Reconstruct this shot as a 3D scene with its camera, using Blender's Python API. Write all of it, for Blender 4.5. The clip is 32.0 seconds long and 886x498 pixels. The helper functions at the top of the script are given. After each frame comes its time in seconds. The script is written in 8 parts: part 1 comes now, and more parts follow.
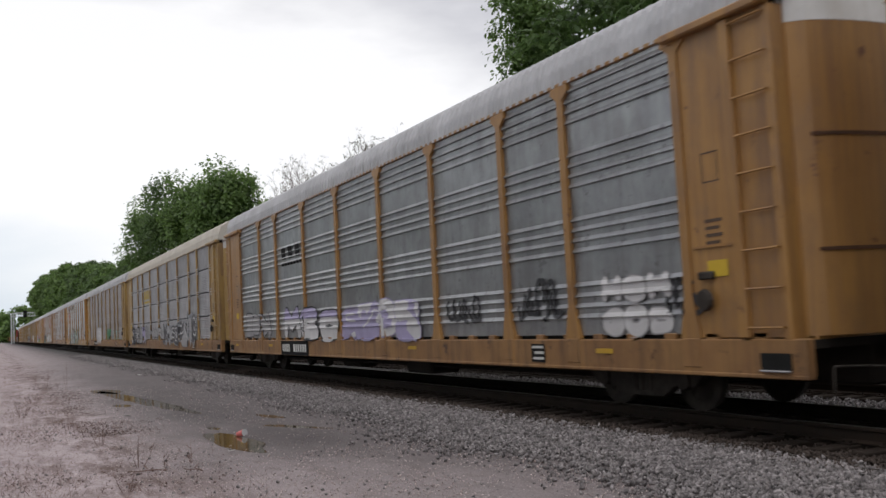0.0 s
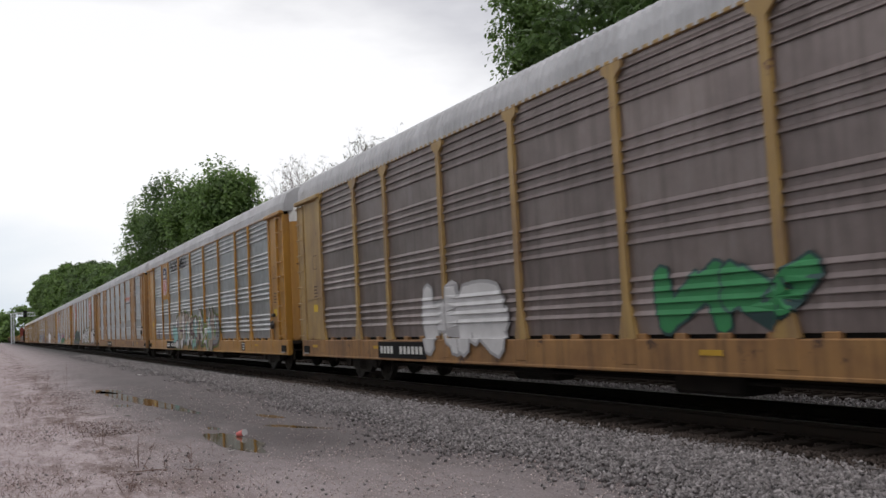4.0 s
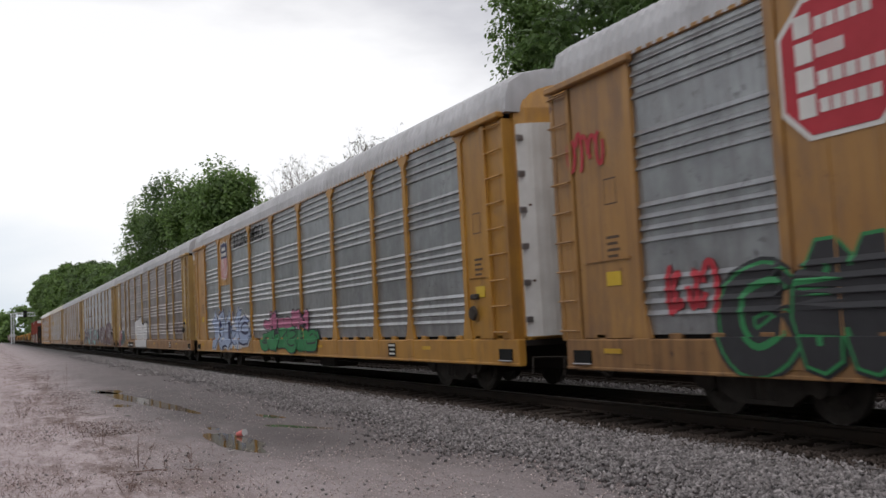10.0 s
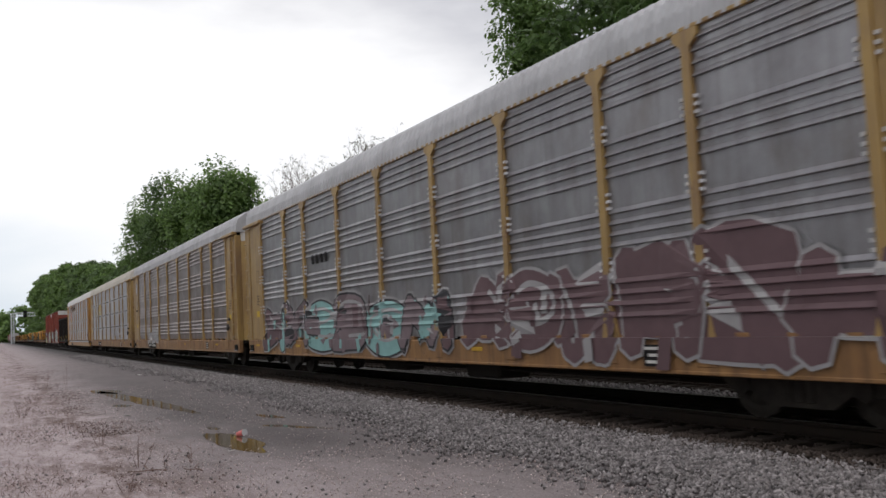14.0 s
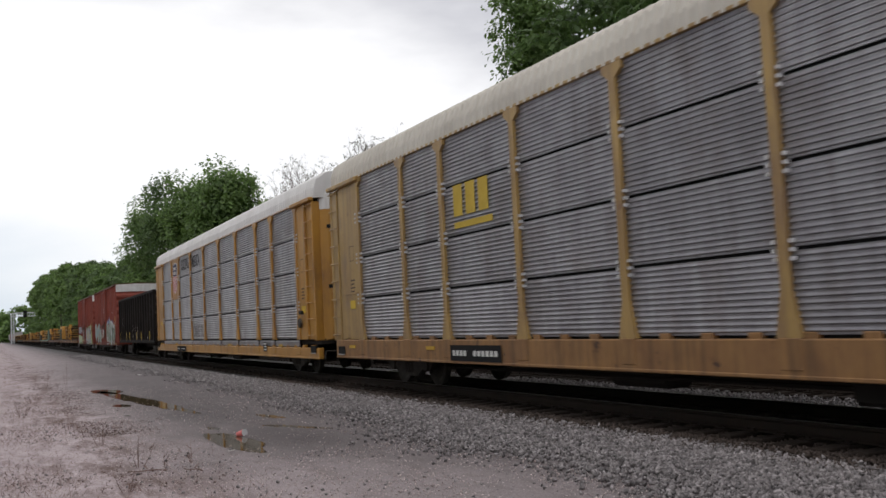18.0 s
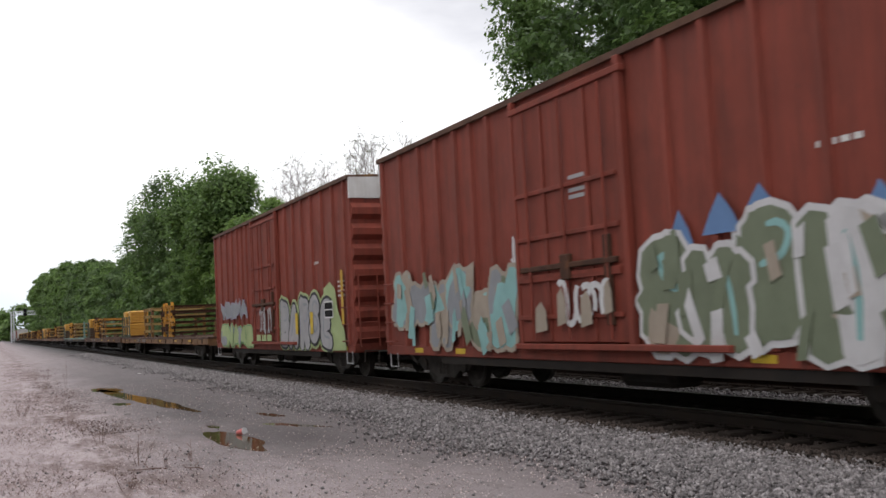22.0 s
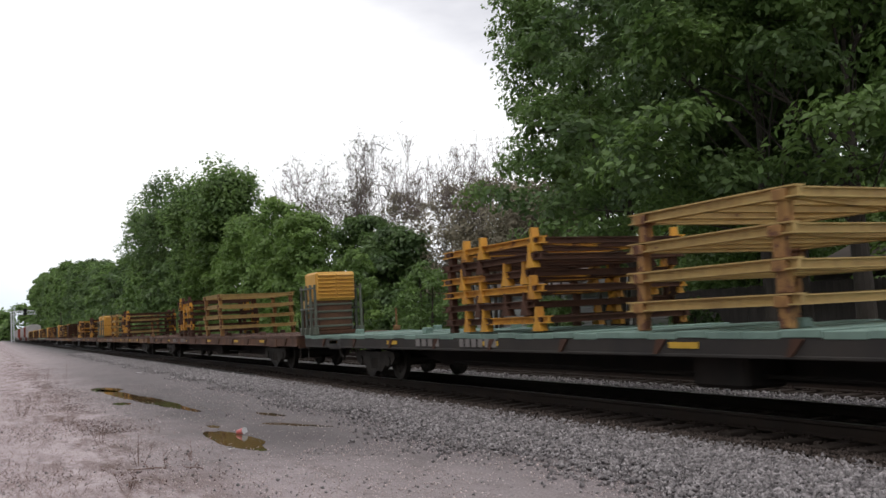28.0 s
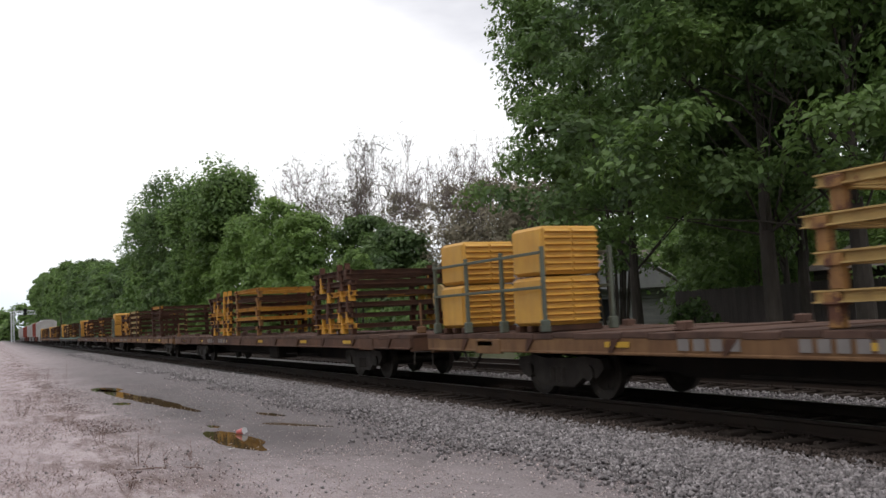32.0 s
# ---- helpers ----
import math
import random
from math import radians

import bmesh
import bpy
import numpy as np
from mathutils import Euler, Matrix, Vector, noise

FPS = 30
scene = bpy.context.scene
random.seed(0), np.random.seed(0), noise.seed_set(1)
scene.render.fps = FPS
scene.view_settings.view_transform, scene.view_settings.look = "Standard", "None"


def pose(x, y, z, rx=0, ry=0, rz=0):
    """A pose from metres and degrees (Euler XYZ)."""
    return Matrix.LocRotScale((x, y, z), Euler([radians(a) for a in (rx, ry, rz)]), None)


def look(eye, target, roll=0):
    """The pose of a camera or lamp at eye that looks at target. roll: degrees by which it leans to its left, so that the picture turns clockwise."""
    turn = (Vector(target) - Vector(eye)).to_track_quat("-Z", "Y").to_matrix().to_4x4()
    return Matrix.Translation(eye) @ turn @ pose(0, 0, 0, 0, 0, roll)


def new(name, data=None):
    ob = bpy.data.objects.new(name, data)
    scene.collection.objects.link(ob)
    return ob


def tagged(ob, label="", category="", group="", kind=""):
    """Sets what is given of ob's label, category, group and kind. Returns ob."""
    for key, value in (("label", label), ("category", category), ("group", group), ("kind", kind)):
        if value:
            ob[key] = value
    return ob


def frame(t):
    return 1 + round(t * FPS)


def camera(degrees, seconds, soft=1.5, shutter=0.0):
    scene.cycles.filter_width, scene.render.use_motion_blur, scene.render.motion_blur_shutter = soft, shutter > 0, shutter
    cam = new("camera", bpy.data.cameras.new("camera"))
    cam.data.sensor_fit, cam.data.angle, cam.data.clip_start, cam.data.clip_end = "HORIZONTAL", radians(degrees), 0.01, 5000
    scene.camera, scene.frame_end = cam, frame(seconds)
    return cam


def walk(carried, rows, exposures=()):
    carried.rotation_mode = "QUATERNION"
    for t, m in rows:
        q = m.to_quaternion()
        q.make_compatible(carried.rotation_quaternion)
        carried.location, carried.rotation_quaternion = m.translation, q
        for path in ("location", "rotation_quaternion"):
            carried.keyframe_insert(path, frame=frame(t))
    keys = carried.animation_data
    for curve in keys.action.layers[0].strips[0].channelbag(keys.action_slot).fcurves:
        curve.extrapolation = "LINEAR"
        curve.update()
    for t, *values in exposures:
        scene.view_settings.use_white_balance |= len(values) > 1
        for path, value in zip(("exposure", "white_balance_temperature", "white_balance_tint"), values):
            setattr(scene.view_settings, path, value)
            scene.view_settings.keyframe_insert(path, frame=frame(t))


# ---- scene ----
from collections import defaultdict
from itertools import product

# A camera on a stand beside a railway line. Y runs along the track, X across it, z = 0 is the dirt track.
EYE = Vector((0.0, 0.0, 1.75))
RAIL = 0.305          # top of the rails
TRACK_X = 9.47        # centre of the near track
TRACK2_X = 13.85      # centre of the far track
SPEED = 16.55         # metres a second, towards the camera
SECONDS = 32.0


def aim(tilt):
    yaw, pitch = radians(26.132), radians(4.269 + tilt)
    way = Vector((math.sin(yaw) * math.cos(pitch), math.cos(yaw) * math.cos(pitch), math.sin(pitch)))
    return look(EYE, EYE + way * 10, -2.903)


cam = camera(51.31, SECONDS, soft=1.5, shutter=0.13)
walk(cam, [(0, aim(0)), (21.0, aim(0)), (21.5, aim(-0.07)), (22.5, aim(-0.095)), (25, aim(-0.115)), (32, aim(-0.115))],
     [(0, 0.0), (19.8, 0.02), (20.6, 0.12), (21.6, 0.33), (23, 0.32), (24, 0.24), (32, 0.32)])

# ---- sky and sun ----
world = bpy.data.worlds.new("sky")
scene.world = world
world.use_nodes = True
wn, wl = world.node_tree.nodes, world.node_tree.links
wn.clear()
sky = wn.new("ShaderNodeTexSky")
sky.sky_type, sky.sun_disc = "NISHITA", False
sky.sun_elevation, sky.sun_rotation = radians(52), radians(200)
co = wn.new("ShaderNodeTexCoord")
mp = wn.new("ShaderNodeMapping")
mp.inputs["Scale"].default_value = (1.0, 1.0, 3.0)
mp.inputs["Location"].default_value = (0.35, 0.1, 0.2)
mp.inputs["Rotation"].default_value = (0, 0, -0.55)
cl = wn.new("ShaderNodeTexNoise")
cl.inputs["Scale"].default_value, cl.inputs["Detail"].default_value, cl.inputs["Roughness"].default_value = 2.2, 6, 0.5
axes = wn.new("ShaderNodeVectorMath")
axes.operation = "DOT_PRODUCT"
axes.inputs[1].default_value = (0.27, 0.0, 0.95)
lift = wn.new("ShaderNodeMath")          # cloud density grows overhead, in uneven billows
lift.operation = "MULTIPLY_ADD"
lift.inputs[1].default_value = 1.0
ramp = wn.new("ShaderNodeValToRGB")
ramp.color_ramp.elements[0].position, ramp.color_ramp.elements[0].color = 0.18, (0.79, 0.86, 0.95, 1)
ramp.color_ramp.elements[1].position, ramp.color_ramp.elements[1].color = 1.0, (1.15, 1.14, 1.16, 1)
thick = ramp.color_ramp.elements.new(0.34)
thick.color = (1.13, 1.12, 1.13, 1)
still = ramp.color_ramp.elements.new(0.50)
still.color = (1.12, 1.11, 1.12, 1)
under = ramp.color_ramp.elements.new(0.62)
under.color = (0.60, 0.595, 0.64, 1)
belly = ramp.color_ramp.elements.new(0.76)
belly.color = (0.58, 0.575, 0.62, 1)
scale = wn.new("ShaderNodeMix")
scale.data_type = "RGBA"
scale.inputs[0].default_value = 0.9
dim = wn.new("ShaderNodeMix")
dim.data_type, dim.blend_type = "RGBA", "MULTIPLY"
dim.inputs[0].default_value = 1.0
dim.inputs[7].default_value = (0.10, 0.10, 0.10, 1)
bg = wn.new("ShaderNodeBackground")
bg.inputs["Strength"].default_value = 0.97
wo = wn.new("ShaderNodeOutputWorld")
wl.new(co.outputs["Generated"], mp.inputs["Vector"])
wl.new(mp.outputs["Vector"], cl.inputs["Vector"])
wl.new(co.outputs["Generated"], axes.inputs[0])
wl.new(axes.outputs["Value"], lift.inputs[0])
billow = wn.new("ShaderNodeMath")
billow.operation = "MULTIPLY"
billow.inputs[1].default_value = 0.5
wl.new(cl.outputs["Fac"], billow.inputs[0])
wl.new(billow.outputs[0], lift.inputs[2])
shiftc = wn.new("ShaderNodeMath")
shiftc.operation = "ADD"
shiftc.inputs[1].default_value = -0.075
wl.new(lift.outputs[0], shiftc.inputs[0])
wl.new(shiftc.outputs[0], ramp.inputs["Fac"])
wl.new(sky.outputs["Color"], dim.inputs[6])
wl.new(dim.outputs[2], scale.inputs[6])
wl.new(ramp.outputs["Color"], scale.inputs[7])
wl.new(scale.outputs[2], bg.inputs["Color"])
wl.new(bg.outputs["Background"], wo.inputs["Surface"])

sun_data = bpy.data.lights.new("sun", "SUN")
sun_data.energy, sun_data.angle, sun_data.color = 0.8, radians(40), (1.0, 0.96, 0.9)
sun = new("sun", sun_data)
sun.matrix_world = look((-26, -20, 62), (0, 0, 0))

# ---- materials ----
def surface(name, c1, c2, size=1.0, rough=0.7, metal=0.0, bump=0.15, grain=0.012, streak=None, amount=0.5, vary=0.08,
            spots=None, spot_at=0.62, spot_size=0.35, stretch=(1, 1, 1), shine=0.5, leaf=0.0, grime=None, grime_much=0.6):
    """A worn surface: two mixed tones, patches of spots, downward streaks, fine grain and relief. Sizes are in metres."""
    m = bpy.data.materials.new(name)
    m.use_nodes = True
    n, l = m.node_tree.nodes, m.node_tree.links
    b = n["Principled BSDF"]
    tc, info, geo = n.new("ShaderNodeTexCoord"), n.new("ShaderNodeObjectInfo"), n.new("ShaderNodeNewGeometry")
    shift = n.new("ShaderNodeVectorMath")
    shift.operation = "MULTIPLY_ADD"
    shift.inputs[1].default_value = (37.0, 19.0, 23.0)
    l.new(info.outputs["Random"], shift.inputs[0])
    l.new(tc.outputs["Object"], shift.inputs[2])

    def noise_at(metres, detail, roughness, stretched=(1, 1, 1)):
        k = n.new("ShaderNodeMapping")
        k.inputs["Scale"].default_value = [s / metres for s in stretched]
        t = n.new("ShaderNodeTexNoise")
        t.inputs["Scale"].default_value, t.inputs["Detail"].default_value, t.inputs["Roughness"].default_value = 1, detail, roughness
        l.new(shift.outputs[0], k.inputs["Vector"])
        l.new(k.outputs["Vector"], t.inputs["Vector"])
        return t.outputs["Fac"]

    def ramped(value, a, z):
        r = n.new("ShaderNodeMapRange")
        r.inputs["From Min"].default_value, r.inputs["From Max"].default_value = a, z
        l.new(value, r.inputs["Value"])
        return r.outputs["Result"]

    def mixed(fac, a, z):
        x = n.new("ShaderNodeMix")
        x.data_type = "RGBA"
        for sock, v in ((x.inputs[0], fac), (x.inputs[6], a), (x.inputs[7], z)):
            if isinstance(v, tuple):
                sock.default_value = (*v, 1)
            elif isinstance(v, float):
                sock.default_value = v
            else:
                l.new(v, sock)
        return x.outputs[2]

    def times(value, k):
        x = n.new("ShaderNodeMath")
        x.operation = "MULTIPLY"
        l.new(value, x.inputs[0])
        x.inputs[1].default_value = k
        return x.outputs[0]

    col = mixed(ramped(noise_at(size, 6, 0.6, stretch), 0.32, 0.68), tuple(c1), tuple(c2))
    if spots:
        col = mixed(ramped(noise_at(spot_size, 8, 0.7), spot_at, spot_at + 0.06), col, tuple(spots))
    if grime:
        col = mixed(times(ramped(noise_at(0.75, 7, 0.68, (1, 1, 0.45)), 0.50, 0.66), grime_much), col, tuple(grime))
    if streak:
        col = mixed(times(ramped(noise_at(0.16, 5, 0.65, (1, 1, 0.06)), 0.45, 0.75), amount), col, tuple(streak))
    hsv = n.new("ShaderNodeHueSaturation")
    val = n.new("ShaderNodeMath")
    val.operation = "MULTIPLY_ADD"
    val.inputs[1].default_value, val.inputs[2].default_value = vary * 2, 1 - vary
    fine = noise_at(grain, 3, 0.6)
    both = n.new("ShaderNodeMath")
    both.operation = "MULTIPLY_ADD"
    l.new(geo.outputs["Random Per Island"] if leaf else info.outputs["Random"], both.inputs[0])
    both.inputs[1].default_value = 0.6
    l.new(times(fine, 0.8), both.inputs[2])
    l.new(both.outputs[0], val.inputs[0])
    l.new(val.outputs[0], hsv.inputs["Value"])
    l.new(col, hsv.inputs["Color"])
    l.new(hsv.outputs["Color"], b.inputs["Base Color"])
    b.inputs["Metallic"].default_value = metal
    b.inputs["Specular IOR Level"].default_value = shine
    rr = n.new("ShaderNodeMath")
    rr.operation = "MULTIPLY_ADD"
    l.new(noise_at(size * 0.5, 4, 0.6), rr.inputs[0])
    rr.inputs[1].default_value, rr.inputs[2].default_value = 0.25, rough - 0.12
    l.new(rr.outputs[0], b.inputs["Roughness"])
    bp = n.new("ShaderNodeBump")
    bp.inputs["Strength"].default_value, bp.inputs["Distance"].default_value = bump, grain * 0.6
    l.new(fine, bp.inputs["Height"])
    l.new(bp.outputs["Normal"], b.inputs["Normal"])
    if leaf:
        t = n.new("ShaderNodeBsdfTranslucent")
        l.new(hsv.outputs["Color"], t.inputs["Color"])
        a = n.new("ShaderNodeMixShader")
        a.inputs[0].default_value = leaf
        l.new(b.outputs[0], a.inputs[1])
        l.new(t.outputs[0], a.inputs[2])
        l.new(a.outputs[0], n["Material Output"].inputs["Surface"])
    return m


def paint(name, c, rough=0.6):
    return surface(name, c, [v * 0.82 for v in c], 0.5, rough, 0, 0.05, 0.02, vary=0.05)


M = dict(
    galvanised=surface("galvanised_steel", (0.385, 0.393, 0.405), (0.275, 0.28, 0.292), 0.5, 0.36, 0.75, 0.12, streak=(0.2, 0.19, 0.185), amount=0.5, vary=0.12, grime=(0.22, 0.215, 0.215), grime_much=0.6, spots=(0.21, 0.21, 0.213), spot_at=0.58, spot_size=0.22),
    grey_steel=surface("grey_weathered_steel", (0.36, 0.352, 0.368), (0.25, 0.24, 0.255), 0.8, 0.40, 0.75, 0.1, streak=(0.17, 0.155, 0.15), amount=0.5, vary=0.12, grime=(0.2, 0.17, 0.155), grime_much=0.5),
    brown_steel=surface("brown_grimy_steel", (0.30, 0.25, 0.24), (0.20, 0.165, 0.158), 1.1, 0.42, 0.8, 0.1, streak=(0.11, 0.09, 0.08), amount=0.5, vary=0.1, shine=0.3),
    yellow=surface("faded_yellow_paint", (0.37, 0.20, 0.064), (0.30, 0.152, 0.044), 1.3, 0.45, 0, 0.08, streak=(0.17, 0.09, 0.05), amount=0.8, spots=(0.13, 0.055, 0.03), spot_at=0.62, grime=(0.20, 0.115, 0.062), grime_much=0.8),
    tan=surface("tan_yellow_paint", (0.40, 0.265, 0.092), (0.31, 0.198, 0.07), 1.3, 0.45, 0, 0.08, streak=(0.17, 0.10, 0.06), amount=0.8, spots=(0.14, 0.065, 0.04), spot_at=0.62, grime=(0.21, 0.13, 0.075), grime_much=0.8),
    golden=surface("golden_yellow_paint", (0.42, 0.215, 0.036), (0.34, 0.165, 0.028), 1.3, 0.42, 0, 0.08, streak=(0.17, 0.085, 0.03), amount=0.45, spots=(0.14, 0.06, 0.03), spot_at=0.66, grime=(0.22, 0.11, 0.038), grime_much=0.7),
    sill=surface("grimy_brown_yellow_sill", (0.32, 0.17, 0.06), (0.20, 0.10, 0.042), 0.9, 0.55, 0, 0.12, streak=(0.05, 0.03, 0.02), amount=0.7, spots=(0.07, 0.035, 0.022), spot_at=0.6),
    roof_grey=surface("grey_roof_steel", (0.50, 0.50, 0.52), (0.38, 0.38, 0.395), 1.0, 0.5, 0.2, 0.08, streak=(0.2, 0.19, 0.19), amount=0.3),
    roof_cream=surface("cream_roof_paint", (0.55, 0.52, 0.46), (0.46, 0.43, 0.38), 1.0, 0.55, 0, 0.06, streak=(0.3, 0.27, 0.22), amount=0.3),
    roof_white=surface("white_roof_paint", (0.68, 0.67, 0.66), (0.58, 0.57, 0.56), 1.0, 0.5, 0, 0.06, streak=(0.4, 0.38, 0.35), amount=0.25),
    white=surface("chalky_white_paint", (0.62, 0.61, 0.6), (0.5, 0.49, 0.48), 0.6, 0.6, 0, 0.06, streak=(0.3, 0.25, 0.2), amount=0.4),
    dark=surface("black_underframe", (0.02, 0.018, 0.017), (0.035, 0.028, 0.024), 0.5, 0.8, 0, 0.2, shine=0.15),
    # near-black colour that stands in for the shade inside openings
    opening_shade=surface("painted_opening_shade", (0.012, 0.012, 0.012), (0.02, 0.02, 0.02), 0.5, 0.9, 0, 0.0, shine=0.15),
    wheel=surface("worn_wheel_steel", (0.068, 0.058, 0.051), (0.036, 0.031, 0.028), 0.3, 0.6, 0.3, 0.2, shine=0.15),
    rail=surface("dark_brown_rail_steel", (0.018, 0.013, 0.011), (0.03, 0.02, 0.015), 0.5, 0.8, 0, 0.2, shine=0.2),
    bright=surface("polished_rail_steel", (0.16, 0.15, 0.145), (0.10, 0.095, 0.09), 0.8, 0.35, 0.8, 0.05),
    rust=surface("rusty_steel", (0.085, 0.038, 0.022), (0.05, 0.026, 0.018), 0.4, 0.85, 0, 0.4, spots=(0.12, 0.05, 0.025), shine=0.3),
    boxcar=surface("oxide_red_paint", (0.24, 0.051, 0.033), (0.185, 0.042, 0.028), 1.2, 0.68, 0, 0.08, streak=(0.085, 0.03, 0.022), amount=0.55, spots=(0.10, 0.035, 0.025), spot_at=0.66, grime=(0.13, 0.036, 0.026), grime_much=0.6, shine=0.3),
    gondola=surface("black_gondola_paint", (0.009, 0.008, 0.008), (0.018, 0.015, 0.014), 0.9, 0.75, 0, 0.15, streak=(0.045, 0.036, 0.032), amount=0.5, shine=0.08, spots=(0.075, 0.062, 0.056), spot_at=0.68, spot_size=0.6, grime=(0.028, 0.022, 0.02), grime_much=0.6),
    flat_brown=surface("rusty_brown_flatcar_paint", (0.125, 0.06, 0.033), (0.06, 0.03, 0.021), 0.8, 0.7, 0, 0.2, streak=(0.06, 0.03, 0.02), amount=0.6, spots=(0.20, 0.105, 0.04), spot_at=0.63, shine=0.3),
    flat_tan=surface("tan_flatcar_paint", (0.22, 0.12, 0.052), (0.13, 0.066, 0.034), 0.8, 0.7, 0, 0.2, streak=(0.08, 0.04, 0.02), amount=0.6, spots=(0.09, 0.045, 0.03), spot_at=0.6, shine=0.3),
    flat_black=surface("black_flatcar_paint", (0.028, 0.026, 0.026), (0.05, 0.043, 0.038), 0.8, 0.7, 0, 0.2, spots=(0.12, 0.07, 0.04), spot_at=0.66, shine=0.15),
    deck=surface("worn_deck_boards", (0.11, 0.062, 0.045), (0.055, 0.032, 0.025), 0.6, 0.85, 0, 0.3, shine=0.3),
    mint=surface("mint_green_deck_paint", (0.16, 0.24, 0.20), (0.11, 0.17, 0.145), 0.6, 0.7, 0, 0.2, spots=(0.12, 0.08, 0.06), spot_at=0.66),
    frame_yellow=surface("chipped_yellow_steel", (0.56, 0.29, 0.035), (0.42, 0.19, 0.03), 0.5, 0.6, 0, 0.2, streak=(0.16, 0.065, 0.03), amount=0.5, spots=(0.085, 0.032, 0.02), spot_at=0.585, spot_size=0.5, shine=0.3),
    frame_pale=surface("pale_yellow_steel", (0.44, 0.31, 0.12), (0.36, 0.24, 0.09), 0.5, 0.6, 0, 0.2, streak=(0.16, 0.09, 0.05), amount=0.5, spots=(0.13, 0.05, 0.03), spot_at=0.62, spot_size=0.5, shine=0.3),
    frame_mottled=surface("rust_mottled_yellow_steel", (0.34, 0.19, 0.06), (0.22, 0.11, 0.045), 0.3, 0.7, 0, 0.2, streak=(0.11, 0.05, 0.03), amount=0.6, spots=(0.10, 0.042, 0.026), spot_at=0.52, spot_size=0.25, shine=0.3),
    crate=surface("bright_yellow_panels", (0.58, 0.32, 0.055), (0.48, 0.25, 0.045), 0.6, 0.5, 0, 0.1, streak=(0.3, 0.16, 0.05), amount=0.35),
    rack_green=surface("grey_green_rack_paint", (0.095, 0.108, 0.08), (0.065, 0.072, 0.055), 0.5, 0.65, 0, 0.15, spots=(0.1, 0.06, 0.04), spot_at=0.64),
    hopper=surface("pale_grey_hopper_paint", (0.38, 0.37, 0.355), (0.29, 0.28, 0.27), 1.0, 0.6, 0, 0.06, streak=(0.2, 0.17, 0.15), amount=0.4),
    tie=surface("creosoted_tie_wood", (0.022, 0.017, 0.014), (0.042, 0.032, 0.027), 0.35, 0.9, 0, 0.6, 0.03, shine=0.15),
    stone=surface("limestone_ballast", (0.055, 0.049, 0.05), (0.25, 0.230, 0.233), 0.09, 0.85, 0, 0.4, 0.02, vary=0.95, leaf=0.001),
    oil_and_shade=surface("oil_stained_ballast", (0.035, 0.026, 0.022), (0.07, 0.053, 0.046), 0.25, 0.8, 0, 0.4, 0.02, vary=0.6, leaf=0.001, shine=0.3),
    pebble=surface("pale_pinkish_pebbles", (0.26, 0.21, 0.205), (0.50, 0.43, 0.42), 0.1, 0.95, 0, 0.3, 0.01, vary=0.7, leaf=0.001),
    stencil=paint("faded_brown_black_stencil_paint", (0.085, 0.05, 0.03)),
    reflective=paint("yellow_reflective_tape", (0.55, 0.33, 0.03)),
    bark=surface("grey_brown_bark", (0.034, 0.027, 0.022), (0.06, 0.049, 0.041), 0.25, 0.95, 0, 0.8, 0.04, stretch=(1, 1, 0.3)),
    twig=surface("pale_bare_twigs", (0.16, 0.13, 0.12), (0.11, 0.088, 0.08), 0.4, 0.95, 0, 0.4),
    leaf_dark=surface("dark_green_leaves", (0.054, 0.095, 0.032), (0.10, 0.157, 0.047), 1.6, 0.5, 0, 0.1, vary=0.6, leaf=0.45),
    leaf_mid=surface("green_leaves", (0.072, 0.126, 0.036), (0.133, 0.208, 0.054), 1.6, 0.5, 0, 0.1, vary=0.55, leaf=0.45),
    leaf_light=surface("bright_green_leaves", (0.09, 0.155, 0.037), (0.155, 0.24, 0.057), 2.0, 0.55, 0, 0.1, vary=0.35, leaf=0.45),
    leaf_grey=surface("sparse_greyish_leaves", (0.085, 0.095, 0.055), (0.12, 0.11, 0.075), 2.0, 0.7, 0, 0.1, vary=0.35, leaf=0.4),
    leaf_olive=surface("olive_brown_leaves", (0.15, 0.135, 0.095), (0.21, 0.185, 0.13), 1.6, 0.8, 0, 0.1, vary=0.5, leaf=0.3),
    leaf_brown=surface("brownish_budding_leaves", (0.085, 0.070, 0.045), (0.12, 0.095, 0.065), 2.0, 0.8, 0, 0.1, vary=0.35, leaf=0.3),
    litter=surface("dark_brown_dead_leaves", (0.055, 0.032, 0.026), (0.11, 0.066, 0.055), 0.4, 0.95, 0, 0.2, vary=0.4, leaf=0.1),
    weed=surface("dry_brown_weeds", (0.12, 0.072, 0.06), (0.20, 0.13, 0.11), 0.4, 0.95, 0, 0.2, vary=0.3, leaf=0.2),
    fence=surface("grey_brown_fence_boards", (0.05, 0.041, 0.038), (0.078, 0.064, 0.059), 0.5, 0.9, 0, 0.4, 0.02, stretch=(1, 1, 0.2)),
    shingle=surface("brown_roof_shingles", (0.13, 0.105, 0.095), (0.18, 0.15, 0.14), 0.5, 0.9, 0, 0.4, 0.02),
    siding=surface("pale_house_siding", (0.36, 0.365, 0.37), (0.29, 0.295, 0.30), 0.8, 0.7, 0, 0.1),
    window=surface("dark_window_glass", (0.02, 0.022, 0.025), (0.03, 0.03, 0.035), 1, 0.15, 0, 0),
    black=surface("black_lettering_paint", (0.014, 0.014, 0.016), (0.022, 0.02, 0.02), 0.4, 0.8, 0, 0.05, 0.02, vary=0.1, shine=0.1),
    letter=paint("white_lettering_paint", (0.66, 0.65, 0.63)),
    red=paint("red_emblem_paint", (0.42, 0.024, 0.04)),
